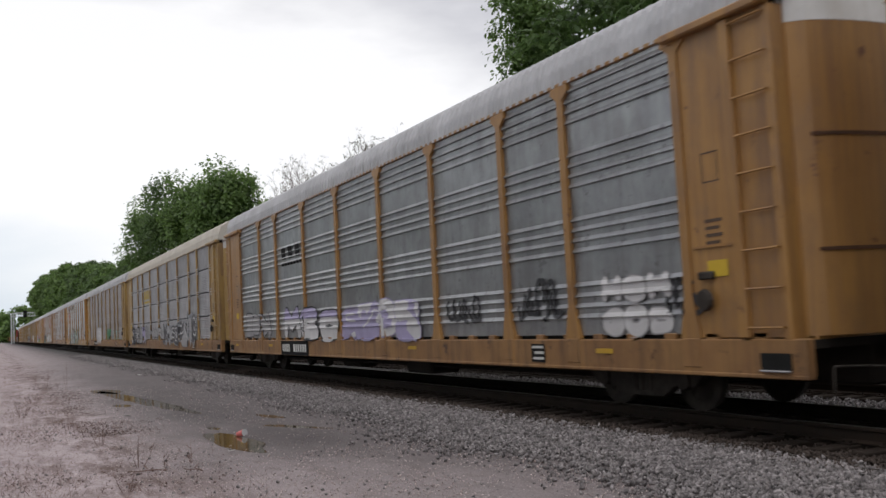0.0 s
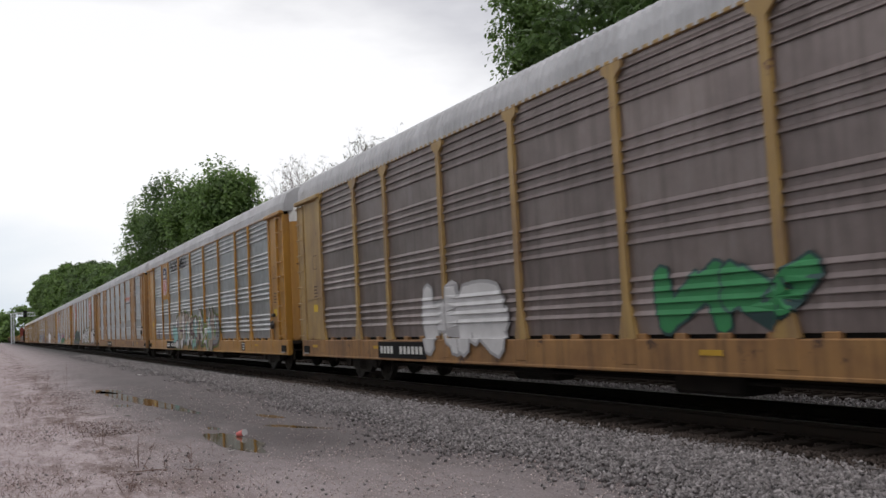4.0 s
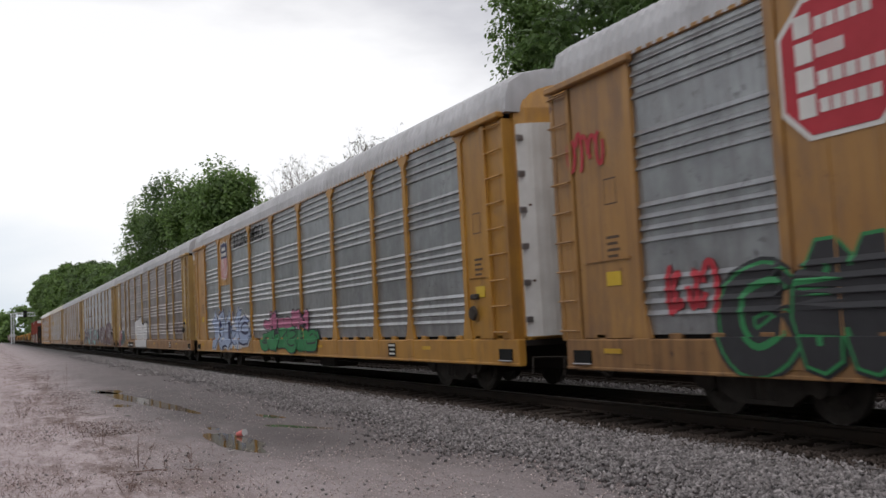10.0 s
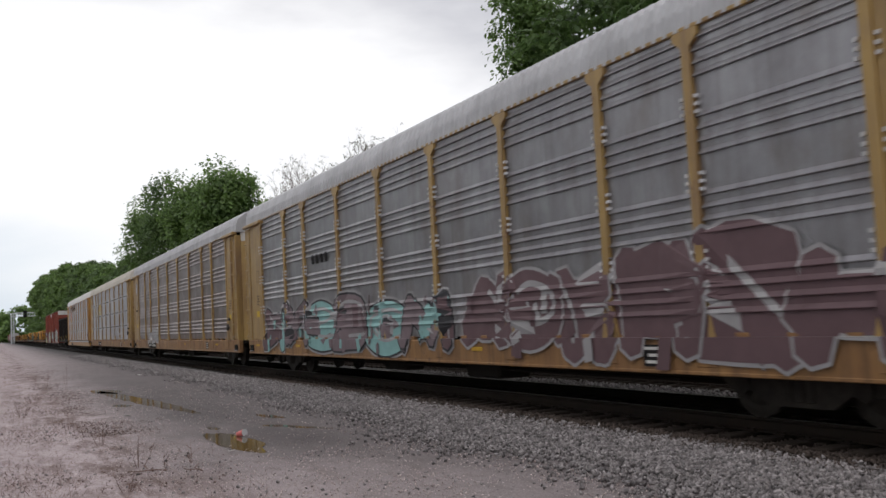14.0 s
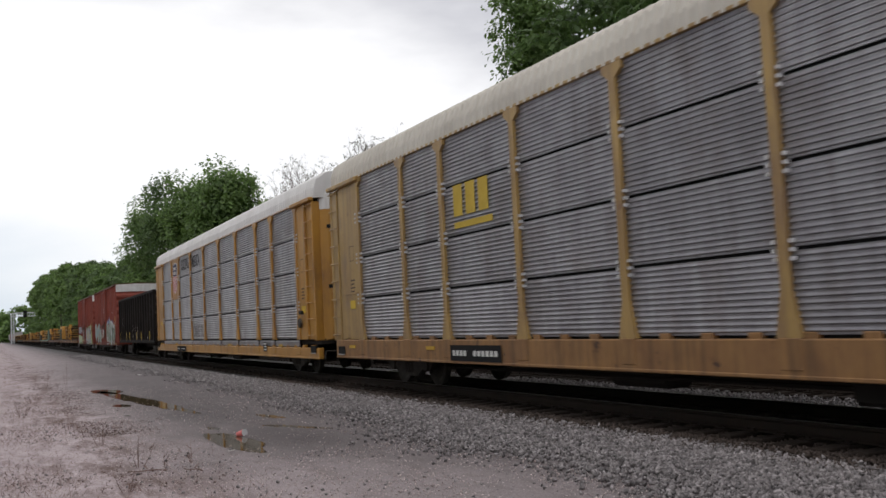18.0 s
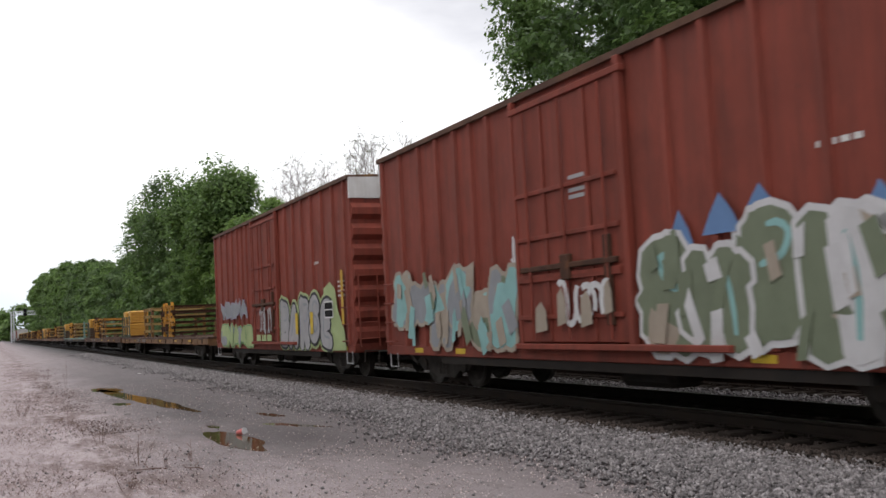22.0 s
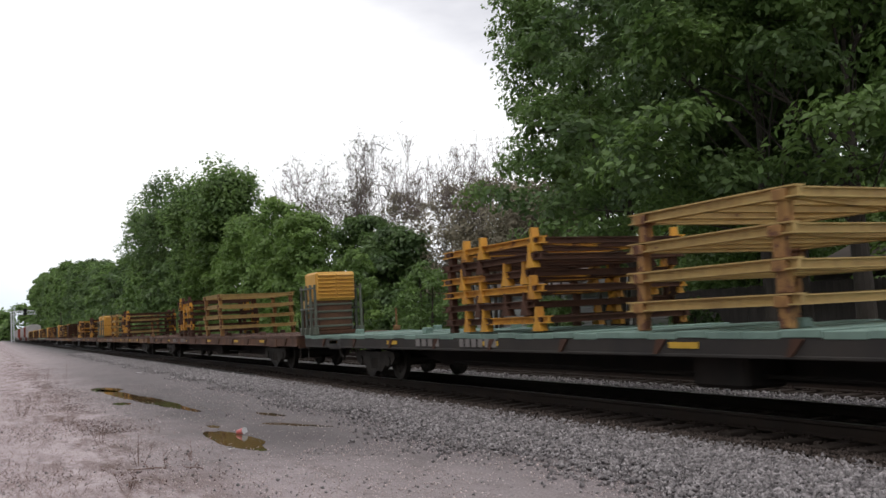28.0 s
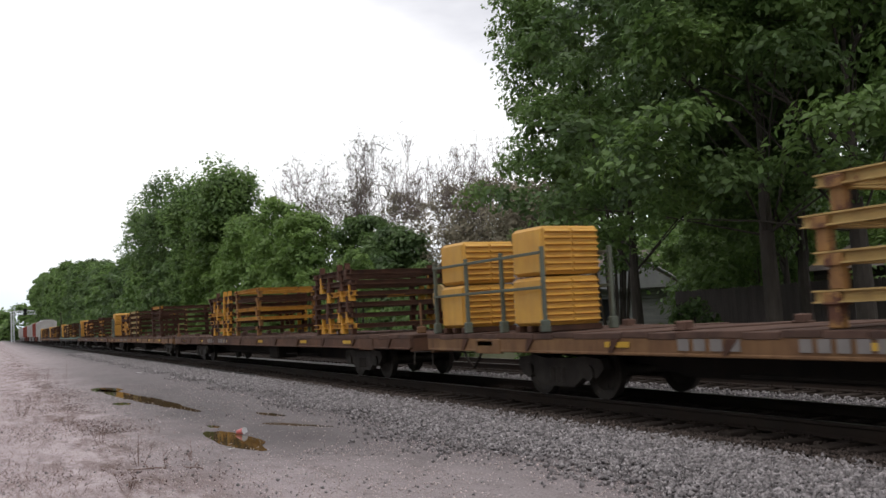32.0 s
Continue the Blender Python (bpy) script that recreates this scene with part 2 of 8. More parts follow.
    navy=paint("navy_emblem_paint", (0.022, 0.025, 0.085)),
    sign_yellow=paint("yellow_decal", (0.62, 0.42, 0.03)),
    csx=paint("yellow_lettering_paint", (0.52, 0.36, 0.03)),
    orange=paint("orange_lettering_paint", (0.55, 0.12, 0.05)),
    lavender=paint("lavender_spray_paint", (0.38, 0.34, 0.52)),
    spray_white=paint("white_spray_paint", (0.60, 0.59, 0.60)),
    spray_grey=paint("silver_spray_paint", (0.36, 0.35, 0.36)),
    spray_black=paint("black_spray_paint", (0.025, 0.025, 0.03)),
    spray_green=paint("green_spray_paint", (0.03, 0.22, 0.075)),
    spray_olive=paint("olive_spray_paint", (0.14, 0.19, 0.035)),
    spray_lime=paint("pale_lime_spray_paint", (0.36, 0.44, 0.2)),
    spray_pink=paint("pink_spray_paint", (0.42, 0.12, 0.22)),
    spray_maroon=paint("maroon_spray_paint", (0.13, 0.075, 0.085)),
    spray_teal=paint("teal_spray_paint", (0.25, 0.46, 0.45)),
    spray_blue=paint("pale_blue_spray_paint", (0.33, 0.40, 0.56)),
    faint=paint("faint_grey_lettering", (0.20, 0.185, 0.19)),
    spray_char=paint("charcoal_spray_paint", (0.07, 0.065, 0.07)),
    spray_leaf=paint("leaf_green_spray_paint", (0.17, 0.29, 0.03)),
    spray_pewter=paint("pewter_grey_spray_paint", (0.27, 0.28, 0.30)),
    spray_sage=paint("sage_green_spray_paint", (0.17, 0.20, 0.13)),
    spray_mauve=paint("dull_mauve_spray_paint", (0.20, 0.15, 0.165)),
    spray_magenta=paint("magenta_spray_paint", (0.22, 0.035, 0.085)),
    spray_sky=paint("blue_spray_paint", (0.12, 0.22, 0.42)),
    spray_beige=paint("beige_spray_paint", (0.36, 0.30, 0.24)),
    spray_dark=paint("dark_teal_spray_paint", (0.03, 0.075, 0.075)),
    can=paint("faded_red_plastic", (0.66, 0.17, 0.16), 0.45),
    dull_mark=paint("dull_grey_marking_paint", (0.20, 0.18, 0.17)),
    signal=paint("grey_signal_steel", (0.5, 0.52, 0.54)),
)

# ---- building tools ----
class Shape:
    """Gathers vertices and faces for one mesh."""

    def __init__(self):
        self.v, self.f = [], []

    def add(self, verts, faces, m=None):
        k = len(self.v)
        self.v += [tuple(m @ Vector(p)) for p in verts] if m is not None else [tuple(p) for p in verts]
        self.f += [tuple(i + k for i in face) for face in faces]
        return self

    def box(self, x0, x1, y0, y1, z0, z1, cut=0.0, m=None):
        """A box; cut bevels its edges."""
        if not cut:
            p = list(product((x0, x1), (y0, y1), (z0, z1)))
            return self.add(p, [(0, 1, 3, 2), (4, 6, 7, 5), (0, 4, 5, 1), (2, 3, 7, 6), (0, 2, 6, 4), (1, 5, 7, 3)], m)
        c = min(cut, (x1 - x0) * 0.45, (y1 - y0) * 0.45, (z1 - z0) * 0.45)
        p, at = [], {}
        for sx, sy, sz in product((0, 1), repeat=3):
            corner = [(x0, x1)[sx], (y0, y1)[sy], (z0, z1)[sz]]
            inner = [corner[0] + (c if sx == 0 else -c), corner[1] + (c if sy == 0 else -c), corner[2] + (c if sz == 0 else -c)]
            for axis in range(3):
                q = list(inner)
                q[axis] = corner[axis]
                at[sx, sy, sz, axis] = len(p)
                p.append(q)
        faces = []
        ring = [(0, 0), (1, 0), (1, 1), (0, 1)]
        for axis in range(3):
            for side in (0, 1):
                loop = []
                for a, b in ring:
                    k = [a, b]
                    k.insert(axis, side)
                    loop.append(at[(*k, axis)])
                faces.append(tuple(loop if side else loop[::-1]))
        for axis in range(3):
            o = [i for i in range(3) if i != axis]
            for a, b in ring:
                k0, k1 = [0, 0, 0], [0, 0, 0]
                k0[o[0]] = k1[o[0]] = a
                k0[o[1]] = k1[o[1]] = b
                k1[axis] = 1
                faces.append((at[(*k0, o[0])], at[(*k1, o[0])], at[(*k1, o[1])], at[(*k0, o[1])]))
        for sx, sy, sz in product((0, 1), repeat=3):
            faces.append(tuple(at[sx, sy, sz, i] for i in range(3)))
        return self.add(p, faces, m)

    def prism(self, outline, axis, a, b, m=None):
        """An outline of two coordinates pulled along an axis from a to b; the two are the other axes in order."""
        p = []
        for w in (a, b):
            for q in outline:
                q = list(q)
                q.insert(axis, w)
                p.append(q)
        k = len(outline)
        faces = [tuple(range(k))[::-1], tuple(range(k, 2 * k))]
        faces += [(i, (i + 1) % k, k + (i + 1) % k, k + i) for i in range(k)]
        return self.add(p, faces, m)

    def tube(self, path, radii, sides=6):
        path = [Vector(p) for p in path]
        if not isinstance(radii, (list, tuple)):
            radii = [radii] * len(path)
        p, faces = [], []
        for i, q in enumerate(path):
            d = (path[min(i + 1, len(path) - 1)] - path[max(i - 1, 0)]).normalized()
            a = d.orthogonal().normalized() if abs(d.z) > 0.9 or abs(d.z) < 0.2 else d.cross(Vector((0, 0, 1))).normalized()
            b = d.cross(a)
            p += [q + (a * math.cos(t) + b * math.sin(t)) * radii[i] for t in (2 * math.pi * k / sides for k in range(sides))]
        for i in range(len(path) - 1):
            for k in range(sides):
                faces.append((i * sides + k, i * sides + (k + 1) % sides, (i + 1) * sides + (k + 1) % sides, (i + 1) * sides + k))
        faces += [tuple(range(sides))[::-1], tuple(range(len(p) - sides, len(p)))]
        return self.add(p, faces)

    def lathe(self, rings, axis, centre, sides=20):
        """Rings of (radius, place along the axis) turned round it."""
        p, faces = [], []
        for rad, w in rings:
            for k in range(sides):
                t = 2 * math.pi * k / sides
                q = [centre[0] + rad * math.cos(t), centre[1] + rad * math.sin(t)]
                q.insert(axis, w)
                p.append(q)
        for i in range(len(rings) - 1):
            for k in range(sides):
                faces.append((i * sides + k, i * sides + (k + 1) % sides, (i + 1) * sides + (k + 1) % sides, (i + 1) * sides + k))
        faces += [tuple(range(sides))[::-1], tuple(range(len(p) - sides, len(p)))]
        return self.add(p, faces)

    def mesh(self, name, material):
        me = bpy.data.meshes.new(name)
        me.from_pydata(self.v, [], self.f)
        bm = bmesh.new()
        bm.from_mesh(me)
        bmesh.ops.recalc_face_normals(bm, faces=bm.faces[:])
        bm.to_mesh(me)
        bm.free()
        me.materials.append(material)
        return me


def part(name, shape, material, parent, label="", at=None):
    """Links a shape (or a ready mesh) as one part under its thing."""
    me = shape.mesh(name, material) if isinstance(shape, Shape) else shape
    ob = new(name, me)
    ob.parent = parent
    if at is not None:
        ob.matrix_basis = at
    if label:
        ob["label"] = label
    return ob


def solid(name, shape, material, label, category, kind="", group="", at=None):
    ob = new(name, shape.mesh(name, material) if isinstance(shape, Shape) else shape)
    if at is not None:
        ob.matrix_basis = at
    return tagged(ob, label, category, group, kind)


def holder(name, m, label, category, group="", kind=""):
    ob = new(name)
    ob.empty_display_size = 0.2
    ob.matrix_basis = m
    return tagged(ob, label, category, group, kind)


SHARED = {}


def shared(key, make):
    """A mesh that is made once under its key."""
    if key not in SHARED:
        SHARED[key] = make()
    return SHARED[key]


def array_mesh(name, verts, faces, material, smooth=False):
    """A mesh straight from number arrays; all faces have the same number of corners."""
    me = bpy.data.meshes.new(name)
    n, k = faces.shape
    me.vertices.add(len(verts))
    me.vertices.foreach_set("co", np.ascontiguousarray(verts, dtype=np.float32).ravel())
    me.loops.add(n * k)
    me.loops.foreach_set("vertex_index", np.ascontiguousarray(faces, dtype=np.int32).ravel())
    me.polygons.add(n)
    me.polygons.foreach_set("loop_start", np.arange(0, n * k, k, dtype=np.int32))
    me.update(calc_edges=True)
    me.validate()
    me.materials.append(material)
    return me


# ---- lettering and sprayed letters, laid on a car's side ----
def letter_mesh(text, bold=0.0):
    """Flat outline letters with the built-in font, one unit high, as (verts, faces)."""
    def make():
        cu = bpy.data.curves.new("letters", "FONT")
        cu.body, cu.size, cu.offset, cu.resolution_u, cu.fill_mode = text, 1.0, bold, 3, "FRONT"
        ob = bpy.data.objects.new("letters", cu)
        scene.collection.objects.link(ob)
        dg = bpy.context.evaluated_depsgraph_get()
        me = bpy.data.meshes.new_from_object(ob.evaluated_get(dg))
        out = ([tuple(v.co) for v in me.vertices], [tuple(p.vertices) for p in me.polygons])
        bpy.data.objects.remove(ob)
        bpy.data.curves.remove(cu)
        bpy.data.meshes.remove(me)
        return out
    return shared(("letters", text, bold), make)


def draped(name, verts, faces, cuts, depth, lift, material, parent, label="", above=None):
    """A flat figure in (y, z) cut along heights and laid on a side whose surface stands at x = depth(y, z), seen from -x."""
    bm = bmesh.new()
    # strokes that cross one another lie a hair apart
    stroke = list(range(len(verts)))

    def first(i):
        while stroke[i] != i:
            i = stroke[i]
        return i
    for f in faces:
        for i in f[1:]:
            stroke[first(i)] = first(f[0])
    order = {}
    for i in range(len(verts)):
        order.setdefault(first(i), len(order))
    begun = {}
    for i in range(len(verts)):
        begun.setdefault(first(i), i)
    vs = [bm.verts.new((-0.0003 * (order[first(i)] % 4) - 0.00012 * ((i - begun[first(i)]) // 2 % 24), y, z)) for i, (y, z) in enumerate(verts)]
    for f in faces:
        try:
            bm.faces.new([vs[i] for i in f])
        except ValueError:
            pass
    if not bm.verts:
        return None
    lo, hi = min(v.co.z for v in bm.verts), max(v.co.z for v in bm.verts)
    for c in cuts:
        if lo < c < hi:
            bmesh.ops.bisect_plane(bm, geom=bm.verts[:] + bm.edges[:] + bm.faces[:], plane_co=(0, 0, c), plane_no=(0, 0, 1))
    if above is not None:
        bmesh.ops.bisect_plane(bm, geom=bm.verts[:] + bm.edges[:] + bm.faces[:], plane_co=(0, 0, above), plane_no=(0, 0, 1), clear_inner=True)
        if not bm.faces:
            bm.free()
            return None
    for v in bm.verts:
        v.co.x += depth(v.co.y, v.co.z) - lift
    bmesh.ops.recalc_face_normals(bm, faces=bm.faces[:])
    me = bpy.data.meshes.new(name)
    bm.to_mesh(me)
    bm.free()
    me.materials.append(material)
    return part(name, me, material, parent, label)


def written(text, y0, y1, z0, z1, bold=0.0):
    """Lettering that fills a patch of a side. Seen from -x, text runs towards smaller y: y0 is its left end."""
    v, f = letter_mesh(text, bold)
    xs, zs = [p[0] for p in v], [p[1] for p in v]
    ax, bx, az, bz = min(xs), max(xs), min(zs), max(zs)
    return [(y0 + (p[0] - ax) / (bx - ax) * (y1 - y0), z0 + (p[1] - az) / (bz - az) * (z1 - z0)) for p in v], f

# ---- the train: parts shared by its cars ----
# In a car's own space: y along the car (its leading end at -y), z = 0 at the rail top, the seen side at -x.
MOVERS = []      # (thing, its centre along the track at the start)
WHEELS = []      # (wheelset, its place on its truck, centre along the track at the start)


def side_frame_shape(side):
    s = Shape()
    outline = [(-1.28, 0.52), (-1.22, 0.66), (-0.75, 0.70), (-0.42, 0.66), (0.42, 0.66), (0.75, 0.70), (1.22, 0.66), (1.28, 0.52),
               (1.10, 0.36), (0.72, 0.36), (0.45, 0.20), (-0.45, 0.20), (-0.72, 0.36), (-1.10, 0.36)]
    s.prism(outline, 0, side * 1.02 - 0.07, side * 1.02 + 0.07)
    for y in (-0.9, 0.9):
        s.lathe([(0.0, side * 1.09 - 0.03), (0.13, side * 1.09 - 0.03), (0.13, side * 1.09 + 0.06), (0.05, side * 1.09 + 0.07)], 0, (y, 0.44), 10)
    for y in (-0.16, 0, 0.16):
        s.lathe([(0.05, 0.26), (0.075, 0.27), (0.075, 0.5), (0.05, 0.51)], 2, (side * 1.05, y), 8)
    return s


def wheelset_shape():
    s = Shape()
    for side in (-1, 1):
        x = side * 0.755
        s.lathe([(0.10, x - 0.07), (0.30, x - 0.05), (0.37, x - 0.07), (0.445, x - side * 0.0 - 0.07), (0.42, x + 0.07), (0.34, x + 0.06), (0.30, x + 0.03), (0.12, x + 0.05)], 0, (0, 0), 28)
        for k in range(5):
            t = k * 2 * math.pi / 5
            s.box(x - 0.065, x + 0.065, -0.025, 0.025, 0.14, 0.27, m=pose(0, 0, 0, math.degrees(t)))
    s.tube([(-1.0, 0, 0), (1.0, 0, 0)], 0.085, 10)
    return s


def truck(car, y, start):
    fr = part("truck", shared("bolster", lambda: Shape().box(-1.0, 1.0, -0.22, 0.22, 0.34, 0.62, 0.03).box(-0.85, 0.85, -0.5, -0.42, 0.3, 0.4).mesh("bolster", M["dark"])), None, car, at=pose(0, y, 0))
    for side in (-1, 1):
        part("side_frame", shared(("side_frame", side), lambda: side_frame_shape(side).mesh("side_frame", M["wheel"])), None, fr, "cast steel truck side frame")
    for dy in (-0.9, 0.9):
        w = part("wheelset", shared("wheelset", lambda: wheelset_shape().mesh("wheelset", M["wheel"])), None, fr, at=pose(0, dy, 0.445))
        WHEELS.append((w, dy, start + y + dy))


def coupler(car, end, reach):
    """A drawbar with its knuckle and the uncoupling lever at one end."""
    y0, y1 = end * (reach - 0.9), end * reach
    lo, hi = min(y0, y1), max(y0, y1)
    s = Shape().box(-0.09, 0.09, lo, hi, 0.75, 0.93, 0.03)
    s.box(-0.22, 0.12, end * reach - 0.16, end * reach + 0.02, 0.68, 1.0, 0.05)
    part("coupler", s, M["wheel"], car)
    yl = end * (reach - 0.45)
    part("uncoupling_lever", Shape().tube([(-1.45, yl, 0.72), (-1.0, yl, 0.70), (-0.5, yl + end * 0.05, 0.66), (-0.1, yl + end * 0.2, 0.75)], 0.013)
         .tube([(-1.45, yl, 0.72), (-1.47, yl, 0.45)], 0.013), M["wheel"], car)
    part("air_hose", Shape().tube([(-0.3, yl, 0.7), (-0.3, yl + end * 0.25, 0.45), (-0.28, yl + end * 0.45, 0.33)], 0.03, 6), M["dark"], car)


def ladder(car, y0, y1, z0, z1, step, x, material, at):
    """Rungs that stand off a side between two heights, bent back to it at both ends."""
    n = y1 - y0
    for k in range(int((z1 - z0) / step) + 1):
        part("rung", shared(("rung", round(n, 3), material.name), lambda: Shape().tube([(0.06, 0, 0), (-0.02, 0.03, 0), (-0.02, n - 0.03, 0), (0.06, n, 0)], 0.016, 5).mesh("rung", material)), None, car, at=at @ pose(x, y0, z0 + k * step))


# ---- autoracks ----
POSTS = [-11.75, -9.1, -7.15, -4.3, -1.45, 1.45, 4.3, 7.15, 9.1, 11.75]
FLOOR_Z, EAVE_Z, SHEET = 1.03, 4.93, 0.975


def profile(style):
    """Heights and ridge depths of a side sheet from bottom to top."""
    pts = []
    if style == "wide":
        for k in (3, 2, 1, 0):
            for j in (3, 2, 1, 0):
                z = 1.352 + 0.992 * k + 0.158 * j
                pts += [(z + 0.050, 0.0), (z - 0.008, 0.036), (z - 0.018, 0.036), (z - 0.024, 0.0)]
        pts = [(EAVE_Z, 0.0), *pts, (FLOOR_Z + 0.05, 0.0)]
        pts = [p for p in pts if p[0] >= FLOOR_Z + 0.05]
    else:
        top = SHEET - 0.012
        pts = [(top, 0.0)]
        for k in range(12):
            z = top - 0.045 - 0.0755 * k
            pts += [(z + 0.024, 0.0), (z - 0.006, 0.019), (z - 0.014, 0.019), (z - 0.026, 0.0)]
        pts += [(0.032, 0.0)]
    return [p for p in pts][::-1]


def sheet_mesh(style, width, material, lo=None, hi=None):
    def make():
        pr = profile(style)
        if lo is not None:
            pr = [(lo, 0.0)] + [p for p in pr if lo + 0.02 < p[0] < (hi or 99) - 0.02] + [(hi or pr[-1][0], 0.0)]
        outline = [(-1.5 - d, z) for z, d in pr] + [(-1.47, pr[-1][0]), (-1.47, pr[0][0])]
        return Shape().prism(outline, 1, 0, width).mesh("panel", material)
    return shared(("sheet", style, round(width, 3), material.name, lo, hi), make)


def ridge(style, z):
    if style == "fine":
        if not FLOOR_Z < z < EAVE_Z:
            return 0.0
        z = (z - FLOOR_Z) % SHEET
    pr = shared(("profile", style), lambda: profile(style))
    for (a, d), (b, e) in zip(pr, pr[1:]):
        if a <= z <= b and b > a:
            return d + (e - d) * (z - a) / (b - a)
    return 0.0


def rack_depth(style):
    def depth(y, z):
        if z < 1.045:
            return -1.577
        if abs(y) > 11.65:
            return -1.54
        if min(abs(y - p) for p in POSTS) < 0.122:
            return -1.570
        return -1.5 - max(ridge(style, z), 0.008)
    return depth


def rack_cuts(style):
    pr = profile(style)
    if style == "wide":
        zs = [z for z, d in pr]
    else:
        zs = [FLOOR_Z + k * SHEET + z for k in range(4) for z, d in pr]
    return sorted(set([round(z, 4) for z in zs] + [1.044, 1.046]))


def roof_mesh(material):
    def make():
        half = [(-1.53, 4.93), (-1.52, 5.18), (-1.43, 5.44), (-1.15, 5.62), (-0.6, 5.74), (0, 5.79)]
        ring = half + [(-x, z) for x, z in half[-2::-1]]
        p, f = [], []
        ys, y, k = [], -13.5, 0
        while y < 13.5:
            ys += [(y, 0), (y + 0.11, 0), (y + 0.13, 1), (y + 0.20, 1)]
            y += 0.22
        ys.append((13.5, 0))
        n = len(ring)
        for y, up in ys:
            p += [(x * (1 + 0.016 * up), y, z + 0.032 * up * (z > 5)) for x, z in ring]
        for i in range(len(ys) - 1):
            f += [(i * n + j, i * n + j + 1, (i + 1) * n + j + 1, (i + 1) * n + j) for j in range(n - 1)]
            f.append((i * n + n - 1, i * n, (i + 1) * n, (i + 1) * n + n - 1))
        f += [tuple(range(n))[::-1], tuple(range(len(p) - n, len(p)))]
        return Shape().add(p, f).mesh("roof", material)
    return shared(("roof", material.name), make)


def post_mesh(material, tops, side):
    def make():
        w = 0.075
        out = [(-0.19, 1.03), (-w, 1.55), (-w, 4.70 if tops else 4.92)]
        if tops:
            out += [(-0.23, 4.82), (-0.23, 4.92), (0.23, 4.92), (0.23, 4.82), (w, 4.70)]
        else:
            out += [(w, 4.92)]
        out += [(w, 1.55), (0.19, 1.03)]
        return Shape().prism(out, 0, side * 1.565, side * 1.485).mesh("post", material)
    return shared(("post", material.name, tops, side), make)


def bolts_mesh():
    s = Shape()
    for z in [FLOOR_Z + SHEET * k for k in (1, 2, 3)]:
        for dy in (-0.13, 0.13):
            for dz in (-0.1, 0.0, 0.1):
                s.box(-1.57, -1.5, dy - 0.022, dy + 0.022, z + dz - 0.022, z + dz + 0.022)
    return s.mesh("bolts", M["spray_white"])


